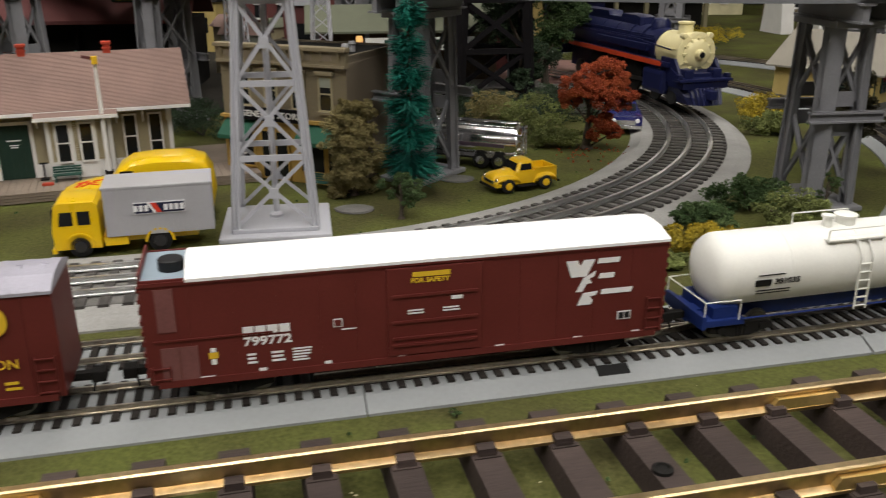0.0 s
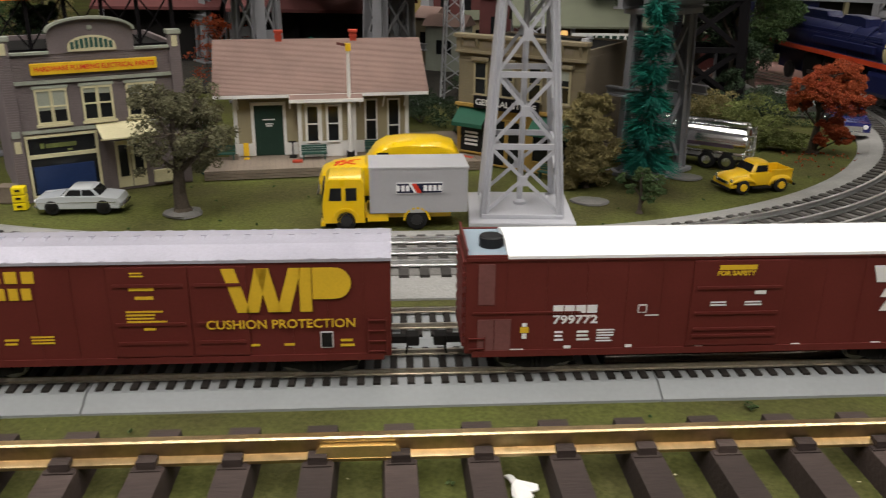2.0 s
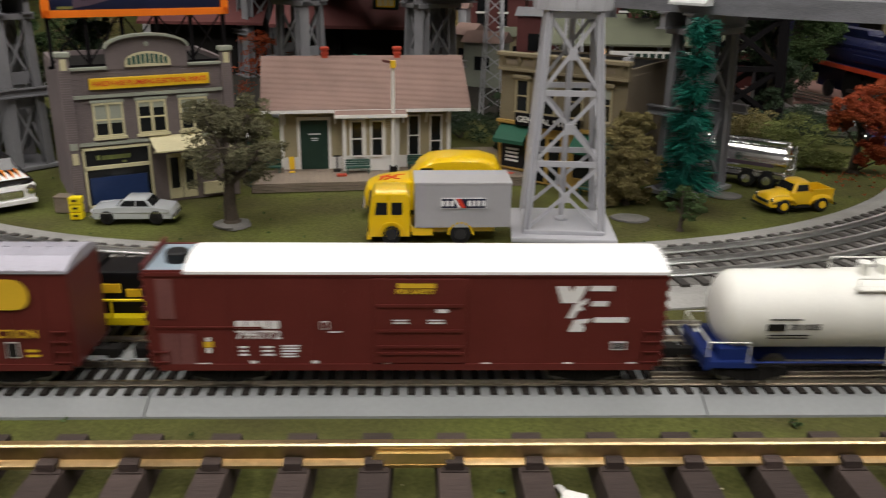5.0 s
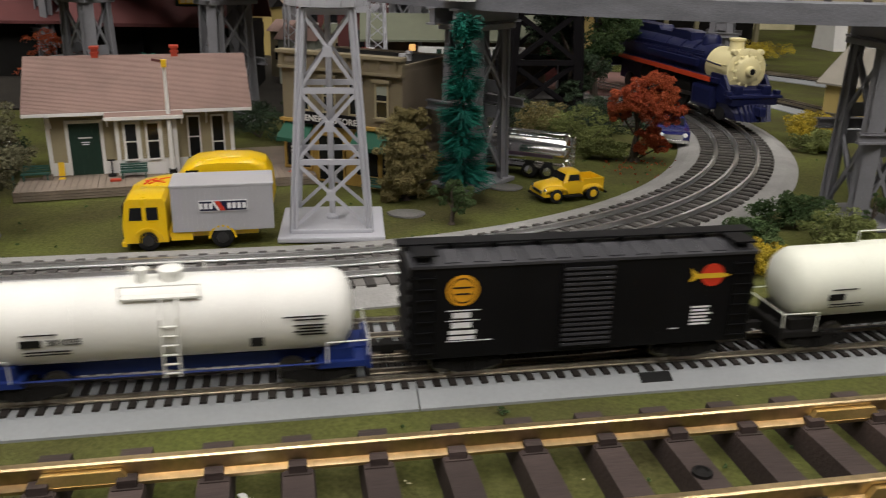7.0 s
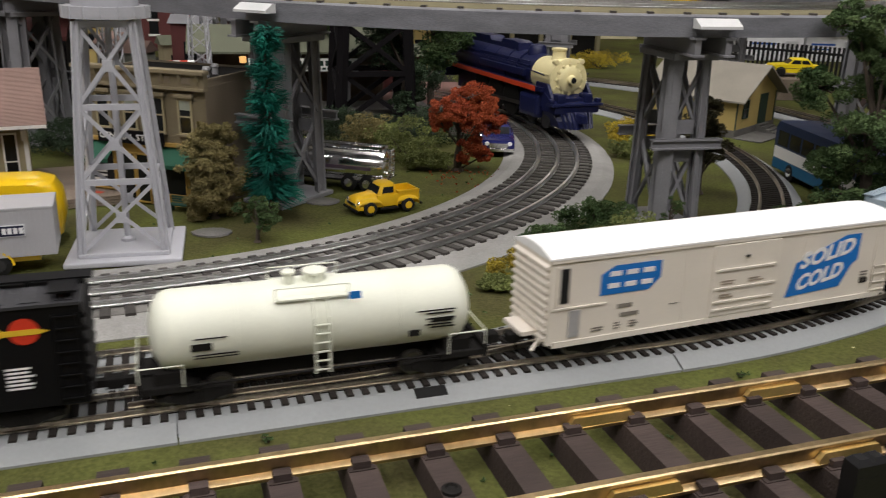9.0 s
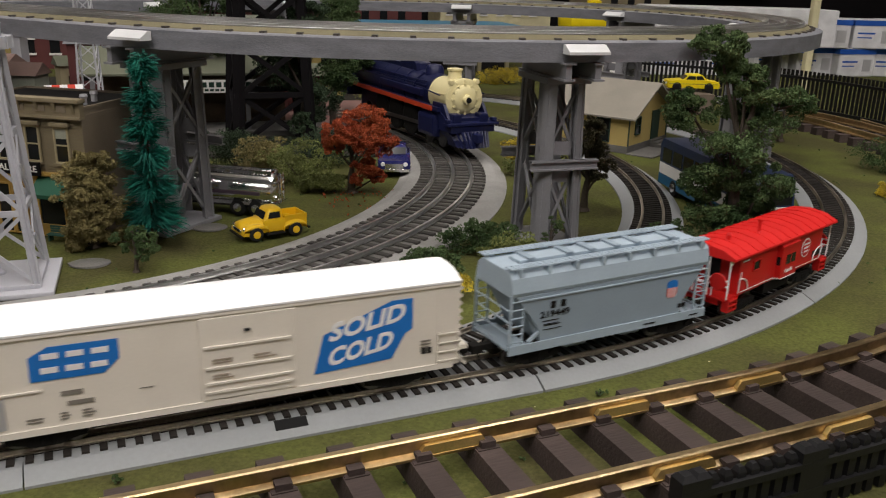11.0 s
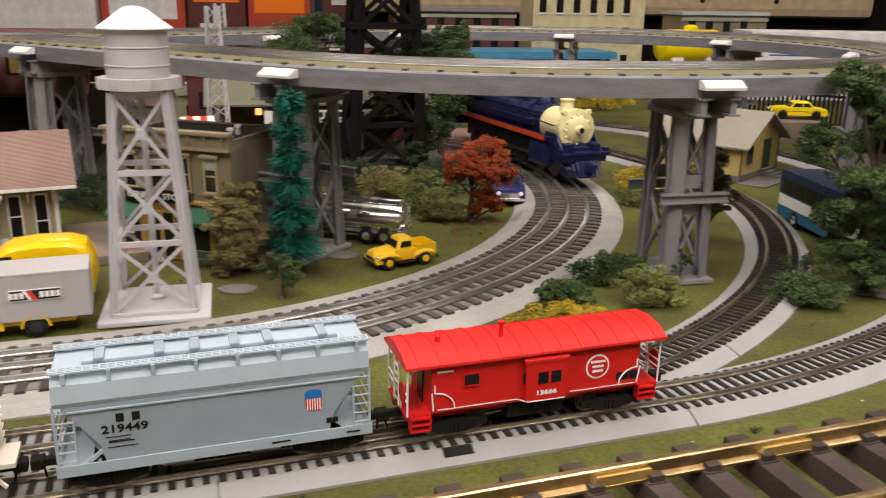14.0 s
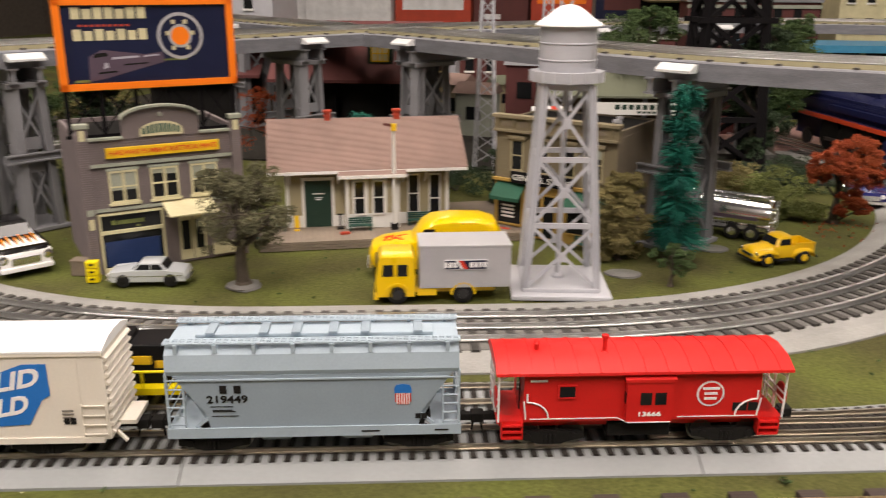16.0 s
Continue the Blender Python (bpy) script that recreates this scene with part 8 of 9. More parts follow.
# ---- plants ----
def leaf_cloud(verts, faces, rnd, c, rad, clumps, per, leaf, squash=1.0, hollow=0.35):
    """Many small leaf blades in clumps inside an ellipsoid, with gaps between the clumps."""
    for _ in range(clumps):
        v = Vector((rnd.gauss(0, 1), rnd.gauss(0, 1), rnd.gauss(0, 1))).normalized() * (hollow + (1 - hollow) * rnd.random() ** 0.6)
        cc = Vector((c[0] + v.x * rad[0], c[1] + v.y * rad[1], c[2] + v.z * rad[2]))
        cr = (rad[0] + rad[1] + rad[2]) / 3 * rnd.uniform(0.24, 0.42)
        for _ in range(per):
            w = Vector((rnd.gauss(0, 1), rnd.gauss(0, 1), rnd.gauss(0.25, 0.9))).normalized() * rnd.uniform(0.55, 1.0)
            w = Vector((w.x, w.y, w.z * 0.75 * squash)) * cr + cc
            w.z = max(w.z, 0.0008)
            a = Vector((rnd.gauss(0, 1), rnd.gauss(0, 1), rnd.gauss(0, 1))).normalized()
            b = a.cross(Vector((rnd.gauss(0, 1), rnd.gauss(0, 1), rnd.gauss(0, 1)))).normalized()
            s = leaf * rnd.uniform(0.6, 1.4)
            k = len(verts)
            verts += [tuple(w - a * s), tuple(w + b * s * 0.6), tuple(w + a * s), tuple(w - b * s * 0.6)]
            faces.append((k, k + 1, k + 2, k + 3))


def mesh_part(name, verts, faces, material, parent):
    me = bpy.data.meshes.new(name)
    me.from_pydata(verts, [], faces)
    me.materials.append(M[material])
    ob = new(name, me)
    ob.parent = parent
    return ob


LEAF, MORE = 0.52, 2.8


def tree(p, height, spread, material, label, seed, trunk_r=0.003, crown_lo=0.3, lobes=7, clumps=10, per=22, leaf=0.0018, flat=0.8, rock=False, lean=0.0, name="tree", crown=()):
    rnd = random.Random(seed)
    t = thing(name, pose(p[0], p[1], 0), label, "tree")
    bm = bmesh.new()
    pts = [Vector((0, 0, 0))]
    for i in range(1, 6):
        f = i / 5
        pts.append(Vector((lean * f + rnd.uniform(-1, 1) * trunk_r * 0.6, rnd.uniform(-1, 1) * trunk_r * 0.6, height * 0.85 * f)))
    for i, (a, b) in enumerate(zip(pts, pts[1:])):
        rod(bm, a, b, trunk_r * (1.25 - 0.22 * i), trunk_r * (1.25 - 0.22 * (i + 1)), 8, False)
    turned(bm, [(trunk_r * 2.0, 0), (trunk_r * 1.3, trunk_r)], None, 8)
    verts, faces = [], []
    for i in range(lobes):
        f = crown_lo + (1 - crown_lo) * (i + 0.5) / lobes
        a = rnd.uniform(0, 2 * math.pi) + i * 2.4
        k = 0.62 if i < lobes - 1 else 0.0
        wide = spread * (math.sin(math.pi * min(max((f - crown_lo) / (1 - crown_lo) * 0.85 + 0.12, 0), 1)) ** 0.6)
        c = Vector((lean * f + math.cos(a) * wide * k, math.sin(a) * wide * k, height * min(f, 0.9)))
        stem = pts[min(int(f * 4.2), 4)]
        rod(bm, stem, c, trunk_r * 0.45, trunk_r * 0.15, 5, False)
        r = max(wide * rnd.uniform(0.50, 0.70), spread * 0.3)
        for _ in range(3):
            e = c + Vector((rnd.gauss(0, 1), rnd.gauss(0, 1), rnd.gauss(0, 0.6))).normalized() * r * 0.7
            rod(bm, c, e, trunk_r * 0.16, trunk_r * 0.06, 4, False)
        leaf_cloud(verts, faces, rnd, c, (r, r, r * flat), clumps, int(per * MORE), leaf * LEAF)
    for dx, dy, dz, r in crown:
        c = Vector((dx, dy, dz))
        rod(bm, pts[min(max(int(dz / height * 5.0) - 1, 0), 4)], c, trunk_r * 0.4, trunk_r * 0.15, 5, False)
        for _ in range(3):
            e = c + Vector((rnd.gauss(0, 1), rnd.gauss(0, 1), rnd.gauss(0, 0.5))).normalized() * r * 0.75
            rod(bm, c, e, trunk_r * 0.16, trunk_r * 0.06, 4, False)
        leaf_cloud(verts, faces, rnd, c, (r * 0.9, r * 0.9, r * 0.9 * flat), clumps, int(per * MORE), leaf * LEAF)
    part("trunk", bm, "trunk", t)
    mesh_part("crown", verts, faces, material, t)
    if rock:
        bm = bmesh.new()
        turned(bm, [(0.0130, 0.0), (0.0120, 0.0016), (0.004, 0.0030)], None, 12)
        for v in bm.verts:
            v.co.x *= 1 + 0.25 * noise.noise(v.co * 300)
            v.co.y *= 1 + 0.25 * noise.noise(v.co * 260)
        part("root_base", bm, "rock", t)
    return t


def bush(p, rad, material, label, seed, clumps=40, per=36, leaf=0.0018, height=None, z=0.0):
    rnd = random.Random(seed)
    t = thing("bush", pose(p[0], p[1], z), label, "bush", "bushes")
    verts, faces = [], []
    h = height or rad[0] * 0.8
    for i in range(4):
        c = (rnd.uniform(-0.45, 0.45) * rad[0], rnd.uniform(-0.45, 0.45) * rad[1], h * rnd.uniform(0.35, 0.6))
        leaf_cloud(verts, faces, rnd, c, (rad[0] * 0.62, rad[1] * 0.62, h * 0.45), clumps // 2, int(per * MORE), leaf * LEAF)
    mesh_part("foliage", verts, faces, material, t)
    bm = bmesh.new()
    for i in range(5):
        a = rnd.uniform(0, 6.28)
        rod(bm, (0, 0, 0), (rad[0] * 0.5 * math.cos(a), rad[1] * 0.5 * math.sin(a), h * 0.6), 0.0010, 0.0004, 5, False)
    part("stem", bm, "trunk", t)
    return t


tree((-0.328, 0.479), 0.083, 0.037, "leaf_sage", "dark sage wire tree with fine twigs on a flat root base", 3, 0.0042, 0.46, 12, 15, 34, 0.0018, 0.7, True)
tree((-0.028, 0.541), 0.031, 0.013, "leaf_green", "small green sapling by the wide track", 5, 0.0014, 0.36, 8, 10, 22, 0.0015)
tree((0.129, 0.747), 0.068, 0.033, "leaf_red", "rust-red autumn maple with ragged crown", 7, 0.0032, 0.22, 0, 26, 56, 0.0016, 0.85, crown=(
    (0.009, 0.004, 0.066, 0.0187), (-0.010, -0.003, 0.058, 0.0164), (0.025, 0.003, 0.062, 0.0164), (-0.0165, 0.004, 0.044, 0.0117), (0.0155, -0.008, 0.045, 0.0152),
    (0.012, 0.014, 0.050, 0.0152), (0.030, -0.002, 0.045, 0.0129), (0.012, -0.004, 0.026, 0.0129), (0.024, 0.002, 0.014, 0.0094), (0.005, -0.006, 0.013, 0.0070), (-0.002, -0.010, 0.055, 0.0140)))
tree((0.393, 0.535), 0.158, 0.047, "leaf_green", "tall bright green tree with layered foliage", 9, 0.0046, 0.06, 0, 26, 70, 0.0021, 0.72, True, crown=(
    (-0.022, 0.011, 0.151, 0.0204), (-0.003, 0.002, 0.130, 0.0192), (-0.010, 0.014, 0.138, 0.0156), (-0.036, 0.018, 0.106, 0.0222), (0.016, -0.009, 0.110, 0.0258), (0.010, 0.024, 0.104, 0.0216),
    (-0.013, -0.006, 0.079, 0.0288), (-0.022, 0.011, 0.054, 0.0216), (0.014, -0.008, 0.058, 0.0228), (0.004, 0.026, 0.070, 0.0216), (-0.014, 0.000, 0.034, 0.0228), (0.016, 0.010, 0.036, 0.0204), (-0.004, -0.014, 0.020, 0.0204)))
tree((0.352, 0.545), 0.024, 0.020, "leaf_green", "low green shrub tree under the big tree", 10, 0.0016, 0.2, 5, 8, 18, 0.0016)
tree((0.326, 0.668), 0.082, 0.024, "leaf_brown", "dark olive-brown round-headed tree beside the curve", 11, 0.0030, 0.32, 11, 15, 32, 0.0019)
tree((0.260, 0.551), 0.030, 0.009, "leaf_green", "tiny green tree at the foot of the bent", 13, 0.0012, 0.4, 5, 7, 14, 0.0012)
tree((-0.066, 0.598), 0.070, 0.021, "leaf_olive", "pale olive weeping tree by the store", 15, 0.0024, 0.05, 18, 26, 52, 0.0016, 1.2)
tree((0.090, 0.985), 0.165, 0.048, "leaf_dark", "tall dark green tree behind the maple", 17, 0.0045, 0.15, 13, 20, 46, 0.0024, 0.8)
tree((0.130, 1.080), 0.175, 0.050, "leaf_green", "tall green tree beside the black trestle", 18, 0.0045, 0.3, 12, 20, 46, 0.0026, 0.8)
tree((-0.030, 1.100), 0.185, 0.055, "leaf_green", "tall green tree rising past the elevated deck", 19, 0.0045, 0.45, 12, 20, 46, 0.0026, 0.8)
tree((-0.600, 0.760), 0.130, 0.055, "leaf_olive", "olive tree beside the hardware shop", 21, 0.004, 0.1, 11, 10, 26, 0.0022)
tree((-0.690, 0.680), 0.150, 0.060, "leaf_dark", "dark green tree beyond the hardware shop", 22, 0.004, 0.1, 11, 10, 26, 0.0022)
for px, py, ht, sp, mt, sd in ((-0.640, 0.640, 0.120, 0.045, "leaf_dark", 61), (-0.720, 0.570, 0.110, 0.050, "leaf_dark", 62), (-0.660, 0.720, 0.150, 0.050, "leaf_green", 63), (-0.780, 0.700, 0.150, 0.060, "leaf_dark", 64), (-0.560, 0.700, 0.120, 0.040, "leaf_dark", 65)):
    tree((px, py), ht, sp, mt, "dark leafy tree in the shade beyond the shop", sd, 0.004, 0.05, 14, 18, 40, 0.0022)
tree((-0.470, 0.900), 0.090, 0.045, "leaf_red", "autumn tree behind the shops", 23, 0.004, 0.15, 9, 10, 24, 0.0020)
tree((-0.180, 0.740), 0.060, 0.022, "leaf_dark", "dark tree between depot and store", 24, 0.003, 0.15, 9, 10, 24, 0.0016)
tree((0.700, 0.980), 0.060, 0.030, "leaf_green", "green tree by the outer curve", 25, 0.003, 0.15, 8, 10, 20, 0.0018)


def brush_tree(p, height, spread, label, seed):
    """A bottle-brush fir: whorls of drooping bristles round a wire."""
    rnd = random.Random(seed)
    t = thing("fir_tree", pose(p[0], p[1], 0), label, "tree")
    bm = bmesh.new()
    rod(bm, (0, 0, 0), (0, 0, height * 0.97), 0.0022, 0.0008, 8)
    part("trunk", bm, "trunk", t)
    verts, faces = [], []
    tiers = 6
    for i in range(tiers):
        z0 = height * (0.17 + 0.80 * i / (tiers - 1))
        r0 = spread * ((1.25 if i == 0 else 0.95) - 0.35 * i / (tiers - 1)) * rnd.uniform(0.9, 1.08)
        arms = 11
        for j in range(2100):
            core = j % 5 == 0
            g = rnd.randrange(arms)
            a = 2 * math.pi * g / arms + i * 0.7 + rnd.gauss(0, 0.16)
            if core:
                a = rnd.uniform(0, 2 * math.pi)
            reach = r0 * (0.75 + 0.35 * math.sin(g * 2.7 + i * 1.9)) if not core else r0 * 0.5
            r = reach * rnd.uniform(0.35, 1.0)
            zb = z0 + (rnd.uniform(-0.5, 0.5) * height / tiers if core else rnd.gauss(0, 0.026) * height + 0.02 * height * math.sin(g * 1.7))
            root = Vector((math.cos(a) * r * 0.55, math.sin(a) * r * 0.55, max(zb + r * 0.10, 0.002)))
            tip = Vector((math.cos(a) * r, math.sin(a) * r, max(zb - r * rnd.uniform(-0.2, 0.14), 0.001)))
            b = Vector((-math.sin(a), math.cos(a), rnd.uniform(-0.8, 0.8))).normalized() * 0.0006
            k = len(verts)
            verts += [tuple(root - b), tuple(root + b), tuple(tip + b * 0.3), tuple(tip - b * 0.3)]
            faces.append((k, k + 1, k + 2, k + 3))
    mesh_part("bristles", verts, faces, "leaf_teal", t)
    return t


brush_tree((-0.024, 0.596), 0.130, 0.024, "teal bottle-brush fir beside the bent", 31)
brush_tree((-0.330, 0.790), 0.075, 0.030, "teal bottle-brush fir behind the depot", 32)

for p, rad, h, mt, lb, sd in (
    ((0.223, 0.520), (0.033, 0.022), 0.027, "leaf_light", "pale yellow-green bush in a loose mound", 41),
    ((0.168, 0.517), (0.026, 0.017), 0.019, "leaf_green", "dark green low bush by the loop", 42),
    ((0.212, 0.560), (0.030, 0.018), 0.026, "leaf_green", "dark green bush behind the pale one", 43),
    ((0.152, 0.469), (0.038, 0.016), 0.019, "leaf_yellow", "golden yellow flowering bush on the verge", 44),
    ((0.125, 0.452), (0.022, 0.010), 0.008, "leaf_light", "low yellow-green tuft beside the track", 45),
    ((0.330, 0.505), (0.040, 0.026), 0.024, "leaf_green", "green ivy-like bush by the main line", 46),
    ((0.328, 0.858), (0.036, 0.028), 0.032, "leaf_yellow", "yellow-green bush beside the engine", 47),
    ((0.315, 0.810), (0.030, 0.024), 0.020, "leaf_light", "pale bush beside the engine", 48),
    ((0.085, 0.790), (0.048, 0.032), 0.040, "leaf_light", "olive green bush behind the tank trailer", 49),
    ((0.110, 0.755), (0.030, 0.018), 0.018, "leaf_light", "low olive bush behind the pickup", 50),
    ((0.115, 0.860), (0.052, 0.030), 0.040, "leaf_dark", "dark green hedge behind the maple", 51),
    ((0.020, 0.850), (0.040, 0.030), 0.045, "leaf_dark", "dark hedge under the elevated line", 52),
    ((0.045, 0.800), (0.028, 0.024), 0.042, "leaf_olive", "olive bush by the bent", 53),
    ((0.730, 0.800), (0.045, 0.040), 0.035, "leaf_green", "green bush by the outer curve", 54),
    ((0.660, 0.690), (0.028, 0.020), 0.014, "leaf_yellow", "yellow bush by the outer curve", 55),
    ((0.480, 1.560), (0.060, 0.040), 0.035, "leaf_yellow", "yellow bush beyond the loop", 56),
    ((0.240, 1.300), (0.060, 0.040), 0.040, "leaf_light", "yellow-green bush beyond the loop", 57),
    ((-0.560, 0.680), (0.055, 0.040), 0.050, "leaf_dark", "dark bush beside the hardware shop", 58),
    ((-0.230, 0.800), (0.060, 0.030), 0.030, "leaf_dark", "dark bush behind the depot", 59),
    ((-0.395, 0.640), (0.030, 0.030), 0.040, "leaf_dark", "dark bush between shop and depot", 60),
):
    bush(p, rad, mt, lb, sd, height=h)

# scattered turf tufts, leaf litter and scraps
rnd = random.Random(77)
verts, faces = [], []
for _ in range(420):
    x, y = rnd.uniform(-0.55, 0.75), rnd.uniform(0.20, 0.95)
    leaf_cloud(verts, faces, rnd, (x, y, 0.0006), (0.0016, 0.0016, 0.0008), 2, 7, 0.0008)
ob = mesh_part("grass_tuft", verts, faces, "leaf_green", None)
tagged(ob, "small dark green tufts scattered on the turf", "grass", kind="stuff")
verts, faces = [], []
for _ in range(70):
    x, y = 0.140 + rnd.gauss(0, 0.022), 0.730 + rnd.gauss(0, 0.020)
    leaf_cloud(verts, faces, rnd, (x, y, 0.0006), (0.0014, 0.0014, 0.0005), 1, 4, 0.0010)
tagged(mesh_part("leaf_litter", verts, faces, "leaf_red", None), "fallen red leaves under the maple", "leaves", kind="stuff")
verts, faces = [], []
for _ in range(50):
    s, n = rnd.uniform(-0.4, 0.45), rnd.choice((rnd.uniform(0.25, 0.287), rnd.uniform(0.18, 0.25)))
    q = at(s, n, 0.0012)
    k, r = len(verts), rnd.uniform(0.0003, 0.0009)
    a = rnd.uniform(0, 3.14)
    verts += [(q.x + r * math.cos(a + j * 1.57), q.y + r * 0.6 * math.sin(a + j * 1.57), q.z + rnd.uniform(0, 0.0006)) for j in range(4)]
    faces.append((k, k + 1, k + 2, k + 3))
tagged(mesh_part("paper_scrap", verts, faces, "cream_frame", None), "pale scraps and crumbs on the turf", "litter", kind="stuff")
ob = thing("paper_scrap", pose(-0.0810, 0.2180, 0.0006), "torn white scrap lying between the sleepers", "litter")
bm = bmesh.new()
poly(bm, [(-0.0062, 0.0062), (-0.0046, 0.0072), (-0.0030, 0.0060), (-0.0018, 0.0036), (0.0056, 0.0030), (0.0060, 0.0008), (0.0044, 0.0004), (0.0032, -0.0008), (0.0048, -0.0020), (0.0040, -0.0052), (0.0012, -0.0040), (0.0000, -0.0060), (-0.0024, -0.0052), (-0.0030, -0.0012), (-0.0030, 0.0016), (-0.0048, 0.0044)], 2, 0.0, 0.0006)
for v in bm.verts:
    v.co.z += 0.0014 * (1 + noise.noise(Vector((v.co.x * 260, v.co.y * 260, 0.5))))
part("scrap", bm, "trim_white", ob)
for s, n in ((0.292, 0.276), (0.072, 0.281), (0.182, 0.222)):
    q = at(s, n)
    bush((q.x, q.y), (0.0035, 0.0025), "leaf_green", "tiny green tuft beside the roadbed", int(s * 1000), 8, 10, 0.0007, 0.0025)
for x, y in ((-0.062, 0.560), (0.010, 0.640), (0.405, 0.525)):
    t = thing("flat_stone", pose(x, y, 0), "flat grey stone on the turf", "stone", "flat stones")
    bm = bmesh.new()
    turned(bm, [(0.0120, 0), (0.0115, 0.0012), (0.006, 0.0020)], None, 12)
    for v in bm.verts:
        v.co.x *= 1.2 + 0.3 * noise.noise(v.co * 200)
        v.co.y *= 0.8 + 0.3 * noise.noise(v.co * 220)
    part("stone", bm, "rock", t)

# ---- fittings of the near tracks ----
gt = bpy.data.objects["garden_track"]
ACC_G = along(PATH_G)
for i in range(int(ACC_G[-1] / 0.028)):
    d = (i + 0.5) * 0.028 + SLEEPER_PHASE
    if not 0.95 < d < 2.45:
        continue
    p, head = at_length(PATH_G, ACC_G, d)
    m = Matrix.Translation(p) @ Matrix.Rotation(radians(head), 4, "Z")
    for g in (-0.024, 0.024):
        bm = bmesh.new()
        for q in (-1, 1):
            box(bm, -0.0032, 0.0032, min(g + q * 0.0016, g + q * 0.0060), max(g + q * 0.0016, g + q * 0.0060), 0.0094, 0.0128, m, 0.0)
        box(bm, -0.0048, 0.0048, g - 0.0068, g + 0.0068, 0.0090, 0.0100, m)
        part("rail_chair", bm, "tie_brown", gt)
for g, ds in ((0.024, (1.1376, 1.4176, 1.6975, 1.7793, 1.8583)), (-0.024, (1.4080, 1.6880, 1.7750, 1.8620))):
    for d in ds:
        p, head = at_length(PATH_G, ACC_G, d)
        m = Matrix.Translation(p) @ Matrix.Rotation(radians(head), 4, "Z")
        for q in (-1, 1):
            bm = bmesh.new()
            poly(bm, [(-0.0145, 0.0102), (0.0145, 0.0102), (0.0145, 0.0122), (0.0125, 0.0152), (-0.0125, 0.0152), (-0.0145, 0.0122)], 1, min(g + q * 0.0012, g + q * 0.0036), max(g + q * 0.0012, g + q * 0.0036), m)
            part("rail_joiner", bm, "brass_bright", gt)
for s in (0.1264,):
    q = at(s, 0.2155)
    t = thing("screw", Matrix.Translation((q.x, q.y, 0.0095)), "dark screw in a sleeper", "screw")
    bm = bmesh.new()
    turned(bm, [(0.0036, 0), (0.0036, 0.0012), (0.0022, 0.0018), (0.0018, 0.0010)], None, 14)
    part("head", bm, "soot", t)
mt_ = bpy.data.objects["main_track"]
p, head = at_length(PATH_A, ACC_A, 0.1445 - S_LEFT)
bm = bmesh.new()
# raised wedge, coloured near-black for the shade in the notch
poly(bm, [(-0.0214, 0.0020), (-0.0214, 0.0029), (-0.0174, 0.0049), (-0.0162, 0.0049), (-0.0162, 0.0020)], 0, -0.0072, 0.0072)
part("throw_slot", bm, "cavity_shade", mt_, m=Matrix.Translation(p) @ Matrix.Rotation(radians(head), 4, "Z"))
# black picket strip along the near edge of the garden track
fs = thing("picket_strip", Matrix.Identity(4), "black plastic picket fence strip along the table edge", "fence")
STRIP = piece(PATH_G, ACC_G, 1.752, 2.35)
for z in (0.007, 0.019):
    bm = bmesh.new()
    sweep(bm, STRIP, [(-0.0525, z), (-0.0500, z), (-0.0500, z + 0.003), (-0.0525, z + 0.003)])
    part("fence_rail", bm, "fence_black", fs)
for i in range(96):
    p, head = at_length(PATH_G, ACC_G, 1.755 + i * 0.0062)
    m = Matrix.Translation(p) @ Matrix.Rotation(radians(head), 4, "Z")
    w, hh = (0.0034, 0.0285) if i % 9 < 2 else (0.0019, 0.0262)
    bm = bmesh.new()
    loft(bm, [[m @ Vector((x, y - 0.0490, z)) for x, y in ((-k, -k), (k, -k), (k, k), (-k, k))] for z, k in ((0, w), (hh - 0.002, w), (hh, w * 0.55))])
    part("picket", bm, "fence_black", fs)

# ---- behind the village ----
# black timber trestle tower
ts = thing("trestle_tower", pose(0.052, 0.985, 0, 0, 0, 12), "tall black timber trestle tower", "trestle tower")
for sx in (-1, 1):
    for sy in (-1, 1):
        bm = bmesh.new()
        beam(bm, (sx * 0.042, sy * 0.030, 0), (sx * 0.030, sy * 0.022, 0.230), 0.0095, 0.0095)
        part("post", bm, "timber_black", ts)
for i, (za, zb) in enumerate(((0.004, 0.060), (0.060, 0.115), (0.115, 0.170), (0.170, 0.226))):
    for sx in (-1, 1):
        for q in (-1, 1):
            k, k2 = 0.042 - 0.012 * za / 0.23, 0.042 - 0.012 * zb / 0.23
            bm = bmesh.new()
            beam(bm, (q * k, sx * 0.028, za), (-q * k2, sx * 0.026, zb), 0.0050, 0.0050)
            part("brace", bm, "timber_black", ts)
            bm = bmesh.new()
            beam(bm, (sx * k, q * 0.029, za), (sx * k2, -q * 0.026, zb), 0.0050, 0.0050)
            part("brace", bm, "timber_black", ts)
    for sx in (-1, 1):
        part("girt", bx(-0.044, 0.044, sx * 0.028 - 0.0025, sx * 0.028 + 0.0025, zb - 0.003, zb + 0.003), "timber_black", ts)
        part("girt", bx(sx * 0.036 - 0.0025, sx * 0.036 + 0.0025, -0.028, 0.028, zb - 0.003, zb + 0.003), "timber_black", ts)
